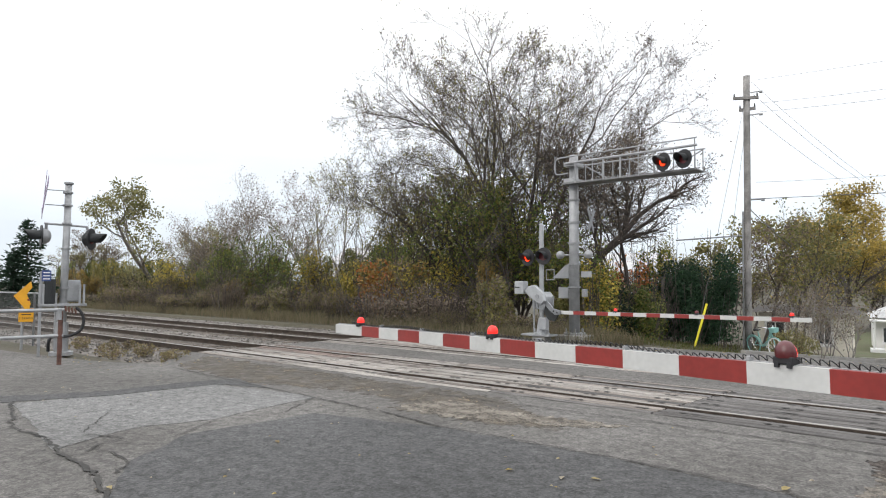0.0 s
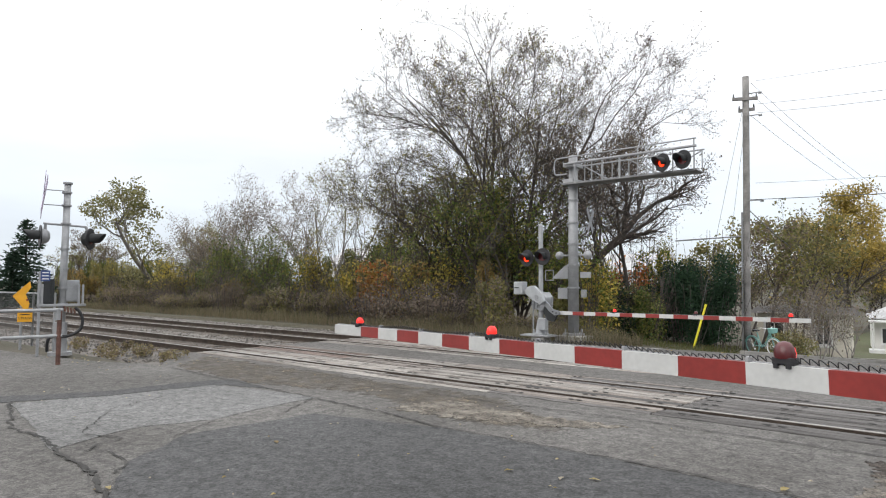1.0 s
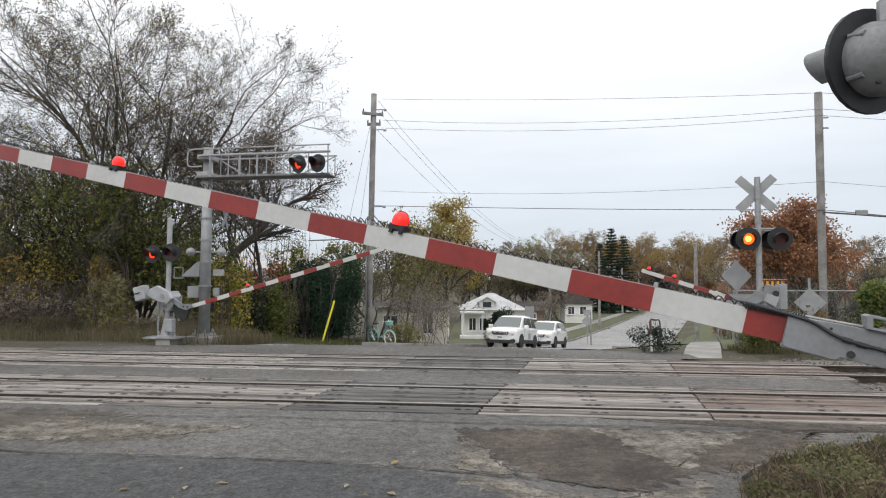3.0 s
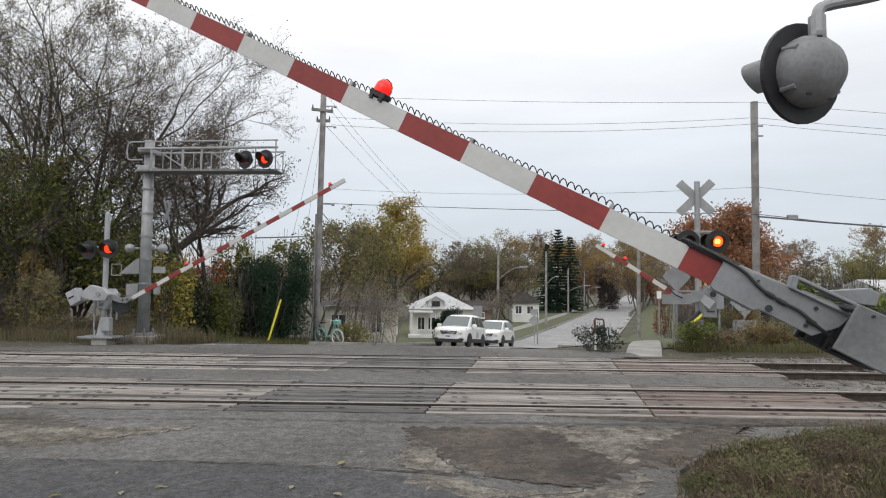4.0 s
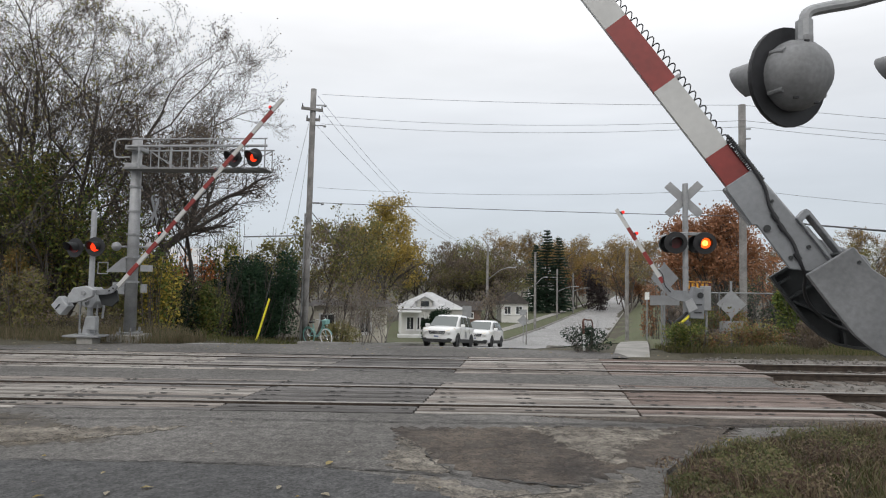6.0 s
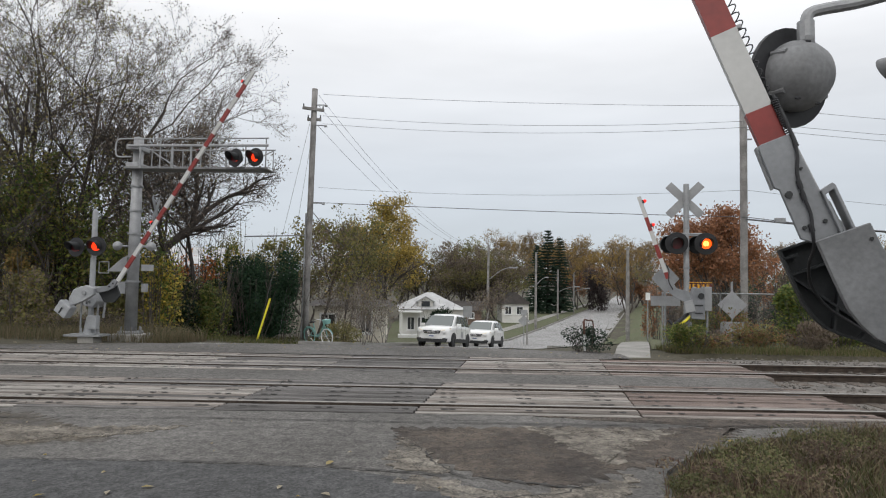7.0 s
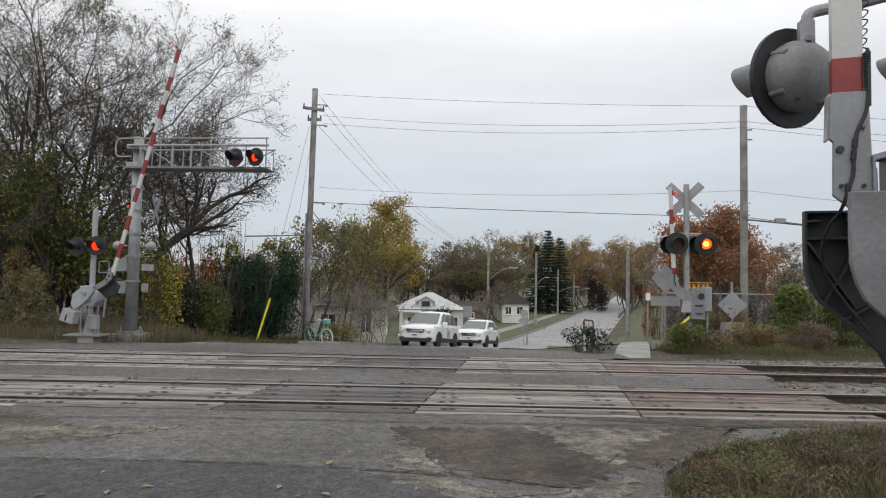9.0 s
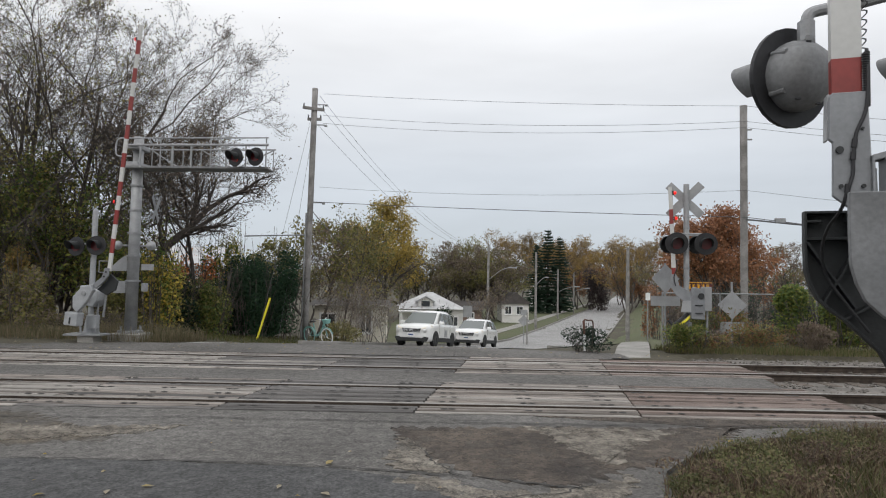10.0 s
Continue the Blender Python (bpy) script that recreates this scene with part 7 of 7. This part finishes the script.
for i in range(62):
    row = i % 3
    x = -8.8 - (i // 3) * 2.55 + rb.uniform(-1.2, 1.2)
    y = (19.2, 20.9, 22.8)[row] + rb.uniform(-0.9, 0.9)
    k = rb.choice(([5, 5, 1], [0, 0, 1, 3, 2], [2, 3, 4, 0, 2])[row])
    if x > -10.8:
        continue
    g = rb.uniform(0.65, 1.25)
    copy_thing(KINDS[k], at(x, y, rb.uniform(0, 360)) @ Matrix.Diagonal((g, g, rb.uniform(0.55, 1.3), 1)))
# far screen behind the bank
for i in range(30):
    x = -9 - i * 2.3 + rb.uniform(-0.8, 0.8)
    copy_thing(KINDS[rb.choice((2, 0, 4, 4))], pose(x, 27.5 + rb.uniform(-1.5, 2.5), ground_z(x, 27) + rb.uniform(0.2, 0.8), 0, 0, rb.uniform(0, 360)))
for i, (x, y, h, lf) in enumerate(((-27.0, 20.9, 3.6, L_GREEN), (-33.0, 21.5, 4.2, L_GREEN), (-24.2, 21.0, 3.4, L_YELLOW), (-29.0, 21.8, 4.6, L_GREEN), (-39.0, 21.0, 3.6, L_YELLOW), (-21.0, 22.0, 4.2, L_GREEN), (-17.6, 21.6, 3.0, L_YELLOW), (-44, 22, 4.0, L_PALE), (-36, 23, 4.2, L_OLIVE))):
    tree("tree", 300 + i, at(x, y, i * 40), BARK, lf, 1500, 0.06, "young leafy tree on the railway bank", group="bank saplings", height=h, trunk_r=0.05, levels=3, spread=0.6, stems=3, fork=(4, 5), first=0.1)
# clumps near the gantry and hedge
bush("bush", 120, at(-19.5, 20.6), 3.0, 1.6, 2.6, L_GOLD, 2600, 0.07, "orange-brown shrub beside the track", leaf2=L_ORANGE)
bush("bush", 121, at(-21.8, 20.2), 1.8, 1.2, 2.2, L_YELLOW, 1300, 0.07, "small bright yellow sapling")
bush("bush", 122, at(-10.0, 22.2), 1.5, 1.2, 3.3, L_YELLOW, 1500, 0.06, "yellow-green shrub beside the gantry post", leaf2=L_GREEN)
bush("bush", 123, at(-10.4, 26.6), 2.2, 1.4, 4.1, L_ORANGE, 1700, 0.06, "bright orange shrub behind the hedge")
bush("bush", 124, at(-9.2, 27.0), 2.8, 1.6, 3.9, L_GREEN, 3000, 0.06, "yellow-green shrub behind the hedge", leaf2=L_YELLOW)
for i, (x, y, w, h) in enumerate(((-7.6, 25.4, 2.4, 2.9), (-6.7, 26.0, 2.6, 3.7), (-8.5, 26.6, 2.4, 3.0))):
    bush("hedge", 130 + i, at(x, y), w, 1.9, h, L_CEDAR, 9500, 0.055, "dense dark green cedar hedge", "hedge", "cedar hedge", inner=0.1)
for i, (x, y, w, h, lf) in enumerate(((-10.2, 23.6, 2.4, 1.9, L_CEDAR), (-8.9, 24.2, 2.2, 2.2, L_GREEN), (-9.6, 24.8, 2.4, 2.3, L_CEDAR), (-11.4, 22.6, 2.0, 1.7, L_OLIVE))):
    bush("bush", 140 + i, at(x, y), w, 1.6, h, lf, 3600, 0.055, "dark tangled shrub beside the hedge", group="hedge shrubs", stems=50, leaf2=L_OLIVE)
# brush between the pole and the white house
for i, (x, y, h, lf) in enumerate(((-3.6, 28.5, 3.4, L_BROWN), (-4.6, 31, 3.8, L_BROWN), (-2.9, 31.5, 3.2, L_BROWN), (-3.9, 34, 3.6, L_OLIVE))):
    tree("tree", 150 + i, at(x, y, i * 70), BARK_PALE, lf, 700, 0.05, "bare grey brush with fine twigs", "brush", "bare brush", height=h, trunk_r=0.03, levels=3, spread=0.5, stems=4, fork=(3, 4), first=0.1)
bush("bush", 155, at(-4.5, 27.6), 1.8, 1.2, 1.0, L_OLIVE, 1400, 0.045, "low olive weeds by the kerb", stems=40, leaf2=L_DRY)
tree("tree", 160, at(-4.7, 46, 0, 1.2), BARK, L_MAPLE, 11000, 0.085, "round maple with yellow and gold autumn leaves", height=10.4, trunk_r=0.2, levels=4, spread=0.80, stems=2, fork=(5, 6), thin=0.58, leaf2=L_MAPLE)
tree("tree", 161, at(-5.2, 33), BARK, L_OLIVE, 2400, 0.07, "slim olive-leaved tree behind the pole", height=6.8, trunk_r=0.08, levels=3, spread=0.6, stems=2, fork=(4, 6), leaf2=L_OLIVE)
tree("tree", 162, at(-7.2, 36), BARK, L_OLIVE, 3600, 0.10, "olive tree behind the hedge", height=7.2, trunk_r=0.12, levels=4, spread=0.6, stems=2, fork=(3, 5), leaf2=L_BROWN)
tree("tree", 163, at(22.6, 50), BARK, L_RUST, 20000, 0.12, "round tree with rust red autumn leaves", height=10.6, trunk_r=0.2, levels=4, spread=0.62, stems=3, fork=(5, 6), scatter=0.35)
bush("bush", 164, at(15.6, 45), 2.8, 2.4, 3.6, L_RUST, 2400, 0.09, "large rust brown shrub by the sidewalk", leaf2=L_BROWN)

tree("tree", 165, at(3.6, 58), BARK, L_BROWN, 1500, 0.07, "small half-bare tree before the dark house", height=5.2, trunk_r=0.09, levels=4, spread=0.6, stems=2, fork=(3, 5))

# woods up the hill and along the horizon
FAR = [tree("tree", 170, at(-3, 92), BARK, L_BROWN, 6500, 0.11, "distant grey-brown autumn tree", group="distant trees", height=13, trunk_r=0.2, levels=3, spread=0.6, stems=3, fork=(4, 6), leaf2=L_OLIVE),
       tree("tree", 171, at(12, 130), BARK, L_GOLD, 7500, 0.12, "distant golden autumn tree", group="distant trees", height=18.5, trunk_r=0.2, levels=3, spread=0.65, stems=2, fork=(5, 7), leaf2=L_BROWN),
       tree("tree", 172, at(5, 96), BARK, L_OLIVE, 7500, 0.12, "distant olive green tree", group="distant trees", height=12, trunk_r=0.2, levels=3, spread=0.65, stems=3, fork=(5, 7)),
       tree("tree", 173, at(34, 150), BARK, L_RUST, 7500, 0.13, "distant rust coloured tree", group="distant trees", height=11, trunk_r=0.2, levels=3, spread=0.65, stems=2, fork=(5, 7), leaf2=L_BROWN)]
SPOTS = [(-9, 84, 0), (-6, 95, 2), (-1, 88, 0), (2.5, 90, 2), (5.5, 92, 0), (8.5, 95, 0), (8, 110, 2), (26, 150, 1), (30, 140, 1), (44, 150, 1), (49, 153, 1), (31, 165, 1), (36, 172, 1), (29, 185, 2), (38, 185, 1), (43, 178, 1), (47, 190, 1), (52, 185, 1), (45, 150, 3),
         (37, 126, 1), (40, 105, 0), (50, 200, 0), (60, 200, 2), (55, 130, 3), (62, 140, 0), (72, 150, 2), (80, 160, 1), (90, 170, 2), (70, 110, 2), (78, 118, 1), (88, 125, 0), (98, 135, 2), (110, 150, 0), (62, 95, 2), (72, 90, 0), (84, 100, 2), (46, 88, 0), (96, 105, 3),
         (-16, 75, 0), (-27, 78, 2), (-38, 80, 0), (-50, 80, 2), (-64, 74, 0), (-85, 52, 2), (-110, 46, 0), (-120, 30, 2), (-125, 20, 0), (22, 200, 2), (18, 150, 1), (60, 170, 0), (120, 130, 2), (130, 160, 0)]
for x, y, k in SPOTS:
    copy_thing(FAR[k], pose(x, y, ground_z(x, y) - rb.uniform(0, 1.5), 0, 0, rb.uniform(0, 360)))
bush("bush", 180, at(33.5, 135), 6, 5, 9.5, mat("dark_purple_leaves", (0.03, 0.02, 0.02), 0.8, var=0.3), 3500, 0.22, "dark copper beech up the road")
# right-hand brush by the fence
for i, (x, y, h, lf) in enumerate(((8.6, 21.8, 1.7, L_BROWN), (12.4, 21.6, 2.0, L_CEDAR), (14.4, 22.0, 2.0, L_CEDAR), (16.2, 21.0, 2.0, L_OLIVE), (10.3, 22.6, 1.9, L_CEDAR), (9.2, 23.0, 2.0, L_CEDAR), (11.4, 22.8, 2.1, L_CEDAR), (13.4, 23.0, 2.1, L_CEDAR), (18.5, 21.5, 2.0, L_OLIVE))):
    bush("bush", 320 + i, at(x, y), 2.4, 1.6, h, lf, 2200, 0.05, "dark brush behind the chain-link fence", group="fence brush", stems=50, leaf2=L_BROWN)
bush("bush", 190, at(11.7, 18.7), 3.6, 2.0, 2.0, L_GREEN, 6000, 0.055, "dense dark green bush in front of the fence", leaf2=L_GREEN)
WEEDS = [bush("weeds", 191, at(6.6, 16.7), 1.4, 0.9, 0.7, L_GREEN, 1100, 0.034, "tall green weeds by the mast", "weeds", "trackside weeds", stems=40, leaf2=L_OLIVE),
         bush("weeds", 192, at(7.6, 17.3), 1.6, 1.0, 0.55, L_BROWN, 1000, 0.03, "brown dry weeds beside the track", "weeds", "trackside weeds", stems=30, leaf2=L_BROWN),
         bush("weeds", 193, at(8.6, 17.8), 1.6, 1.0, 0.75, L_OLIVE, 1100, 0.034, "olive weeds beside the track", "weeds", "trackside weeds", stems=26, leaf2=L_RUST)]
for i in range(34):
    x = 7.0 + i * 0.42 + rb.uniform(-0.2, 0.2)
    g = rb.uniform(0.7, 1.2)
    copy_thing(WEEDS[rb.choice((0, 0, 1, 2, 2))], at(x, 17.1 + rb.uniform(-0.3, 2.2) + i * 0.02, rb.uniform(0, 360)) @ Matrix.Diagonal((g, g, rb.choice((0.45, 0.6, 0.8, 1.0, 1.5)), 1)))
for x, y in ((6.2, 16.7), (6.9, 17.8), (7.4, 18.6)):
    copy_thing(WEEDS[0], at(x, y, rb.uniform(0, 360)))
bush("weeds", 195, at(3.75, 16.35), 1.15, 0.9, 0.62, L_SPRUCE, 1500, 0.032, "grey-green weeds round a barrier post", "weeds", stems=60)
for i, (x, y) in enumerate(((-15.3, 6.9), (-14.9, 7.5), (-16.4, 7.6), (-17.8, 7.2), (-13.3, 7.3))):
    bush("weeds", 200 + i, at(x, y, 0, -0.1), 0.9, 0.6, 0.34, L_DRY, 420, 0.025, "dry brown weeds by the signal mast", "weeds", "mast weeds", stems=26, leaf2=L_BROWN)


# ---- grass ----
L_BANK = leaf_mat("bank_grass", [(0.09, 0.078, 0.046), (0.135, 0.108, 0.068), (0.055, 0.06, 0.026), (0.17, 0.138, 0.095)])
L_CORNER = leaf_mat("corner_grass", [(0.042, 0.052, 0.018), (0.075, 0.082, 0.030), (0.14, 0.125, 0.062), (0.105, 0.078, 0.048)])
L_CORNER_DRY = leaf_mat("corner_dry_grass", [(0.10, 0.075, 0.048), (0.18, 0.145, 0.088), (0.07, 0.045, 0.034), (0.085, 0.052, 0.04)])


def grass(name, seed, count, area, high, material, label, bend=0.5):
    rnd = random.Random(seed)
    verts, faces = [], []
    for _ in range(count):
        x, y = area(rnd)
        z = ground_z(x, y) - 0.03
        h = high * rnd.uniform(0.35, 1.25) * (0.45 + 1.1 * abs(noise.noise((x * 0.9, y * 1.3, seed))) + 0.25 * rnd.random())
        a = rnd.uniform(0, math.tau)
        w = 0.004 + 0.004 * rnd.random()
        dx, dy = math.cos(a) * h * bend * rnd.random(), math.sin(a) * h * bend * rnd.random()
        px, py = -math.sin(a) * w, math.cos(a) * w
        n = len(verts)
        verts += [(x - px, y - py, z), (x + px, y + py, z), (x + dx * 0.4 + px * 0.7, y + dy * 0.4 + py * 0.7, z + h * 0.6), (x + dx * 0.4 - px * 0.7, y + dy * 0.4 - py * 0.7, z + h * 0.6), (x + dx, y + dy, z + h)]
        faces += [(n, n + 1, n + 2, n + 3), (n + 3, n + 2, n + 4)]
    tagged(raw(name, verts, faces, material), label, "grass", kind="stuff")


def corner(rnd):
    while True:
        x, y = rnd.uniform(1.8, 7.5), rnd.uniform(2.6, 7.9)
        edge = 1.75 + max(0, (y - 5.1)) * 0.55 + max(0, y - 6.6) * 1.5 + (5.1 - y) * 0.1 * (y < 5.1)
        if x > edge + 0.25 * rnd.random() ** 2 and (x, y) > (0, 0):
            return x, y


grass("grass_corner", 1, 34000, corner, 0.12, L_CORNER, "rough green and dry grass at the corner", 1.5)
grass("grass_corner_dry", 2, 13000, corner, 0.17, L_CORNER_DRY, "dry brown grass stalks at the corner", 1.3)
for i, (x, y, h) in enumerate(((2.35, 5.6, 0.22), (2.9, 6.0, 0.26), (3.3, 6.6, 0.2), (3.7, 6.2, 0.3), (4.3, 6.9, 0.22), (2.5, 5.0, 0.2), (3.1, 5.3, 0.25), (4.9, 7.1, 0.22), (2.1, 5.3, 0.16), (2.0, 4.8, 0.2), (2.75, 5.5, 0.28), (3.9, 6.6, 0.3), (4.6, 6.4, 0.26))):
    bush("weeds", 220 + i, at(x, y, 0, -0.05), 0.8, 0.6, h, L_CORNER if i % 3 else L_CORNER_DRY, 900, 0.016, "low leafy weeds in rough grass", "weeds", "corner weeds", stems=20)
grass("grass_bank", 3, 30000, lambda r: (-7.5 - 45 * r.random() ** 1.3, r.uniform(17.0, 20.2)), 0.50, L_BANK, "dry and green grass along the railway bank", 0.7)
grass("grass_verge", 4, 7000, lambda r: (lambda y: (road_x(y) - 4.7 - r.random() * 3.0, y))(r.uniform(20.5, 33)), 0.16, L_GRASS, "green grass verge by the kerb", 0.6)
grass("grass_right", 5, 8000, lambda r: (r.uniform(5.9, 14), r.uniform(16.3, 17.6)), 0.2, L_CORNER, "green weeds and grass beside the far track", 0.6)


# ---- fallen leaves ----
def fallen():
    rnd = random.Random(9)
    verts, faces = [], []
    spots = [(-1.02, 5.91, 0.06), (-2.6, 5.0, 0.05), (-3.07, 4.91, 0.045), (-2.35, 5.15, 0.05), (-5.5, 4.2, 0.05), (-5.34, 2.42, 0.05), (-1.3, 5.2, 0.04), (-0.9, 5.05, 0.05), (2.15, 5.25, 0.06), (3.2, 7.0, 0.05)]
    spots += [(rnd.uniform(-12, 1.5), rnd.uniform(2.2, 7.8), rnd.uniform(0.012, 0.028)) for _ in range(80)]
    spots += [(rnd.uniform(-16, -12), rnd.uniform(5.4, 8), rnd.uniform(0.02, 0.04)) for _ in range(60)]
    spots += [(rnd.uniform(-11, 6), rnd.uniform(14.8, 17.5), rnd.uniform(0.02, 0.05)) for _ in range(90)]
    for x, y, s in spots:
        a = rnd.uniform(0, math.tau)
        c, d = math.cos(a), math.sin(a)
        n = len(verts)
        z = 0.016 + (road_z(y) if y > 14 else 0)
        for u, v, h in ((-1, 0, 0.003), (-0.3, 0.5, 0.012), (0.4, 0.42, 0.016), (1.1, 0, 0.004), (0.3, -0.45, 0.014), (-0.4, -0.4, 0.006)):
            verts.append((x + (u * c - v * d) * s, y + (u * d + v * c) * s, z + h))
        faces.append(tuple(range(n, n + 6)))
    m = leaf_mat("fallen_leaf", [(0.25, 0.21, 0.15), (0.34, 0.30, 0.23), (0.30, 0.23, 0.07), (0.16, 0.12, 0.08)])
    tagged(raw("fallen_leaves", verts, faces, m), "dry fallen leaves on the asphalt", "leaves", kind="stuff")


fallen()


# ---- what moves ----
NEAR_TURN = [(0, -1.1), (1.6, -1.1), (2.0, -0.86), (2.2, 1.2), (2.5, 5.3), (2.7, 8.3), (3.25, 16.3), (3.8, 24.5), (4.0, 27.6), (4.5, 34.3), (5.0, 41.9), (5.3, 45.9), (5.6, 50.1),
             (6.2, 58.4), (6.8, 66.3), (7.0, 68.9), (7.5, 75.6), (8.0, 82.3), (8.5, 88.2), (8.8, 90.0), (9.2, 90.2), (10, 90.0)]
LEFT_TURN = [(0, 0.8), (1.6, 0.8), (2.0, 1.15), (2.5, 7.5), (4.0, 27.3), (4.5, 32.4), (5.0, 37.7), (5.5, 42.4), (5.7, 44.4), (6.8, 54.6), (7.0, 56.3), (7.5, 60.9), (8.0, 65.3), (8.5, 69.8), (9.0, 74.5), (9.5, 79.7), (10, 84.8)]
RIGHT_TURN = [(0, 0.3), (1.6, 0.3), (2.0, 0.8), (2.5, 8.7), (4.0, 33.1), (4.5, 38.7), (5.0, 45.1), (5.5, 51.8), (5.7, 54.5), (6.8, 69.0), (7.0, 71.4), (7.5, 77.3), (8.0, 83.8), (8.5, 87.4), (9.0, 87.6), (10, 87.6)]

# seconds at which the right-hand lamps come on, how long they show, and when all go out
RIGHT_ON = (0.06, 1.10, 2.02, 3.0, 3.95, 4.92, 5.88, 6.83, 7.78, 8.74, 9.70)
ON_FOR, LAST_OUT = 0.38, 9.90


def motions():
    for arm, rows in ((NEAR_ARM, NEAR_TURN), (LEFT_ARM, LEFT_TURN), (RIGHT_ARM, RIGHT_TURN)):
        rest = arm.matrix_basis.copy()
        walk(arm, [(t, rest @ pose(0, 0, 0, 0, -a, 0)) for t, a in rows])
    # the lamps flash by turns: every lens glows throughout, and an added blade in each head stands edge-on while its
    # lamp shows, and lies across the lens while it does not
    for ob, m, side, swing in BLINK_COVERS:
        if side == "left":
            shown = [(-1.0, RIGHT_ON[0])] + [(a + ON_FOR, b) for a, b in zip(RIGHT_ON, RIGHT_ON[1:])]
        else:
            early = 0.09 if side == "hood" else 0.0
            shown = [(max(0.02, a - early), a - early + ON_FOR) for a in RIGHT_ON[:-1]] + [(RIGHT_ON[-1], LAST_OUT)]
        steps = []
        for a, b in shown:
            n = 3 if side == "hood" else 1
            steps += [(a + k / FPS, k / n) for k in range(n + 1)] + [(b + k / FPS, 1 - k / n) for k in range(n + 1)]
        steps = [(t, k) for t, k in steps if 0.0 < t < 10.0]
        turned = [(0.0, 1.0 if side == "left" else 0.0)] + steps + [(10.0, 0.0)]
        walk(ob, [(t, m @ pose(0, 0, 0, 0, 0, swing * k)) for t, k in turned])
    for car, rows in CARS:
        walk(car, [(t, car_pose(*place)) for t, place in rows])


motions()
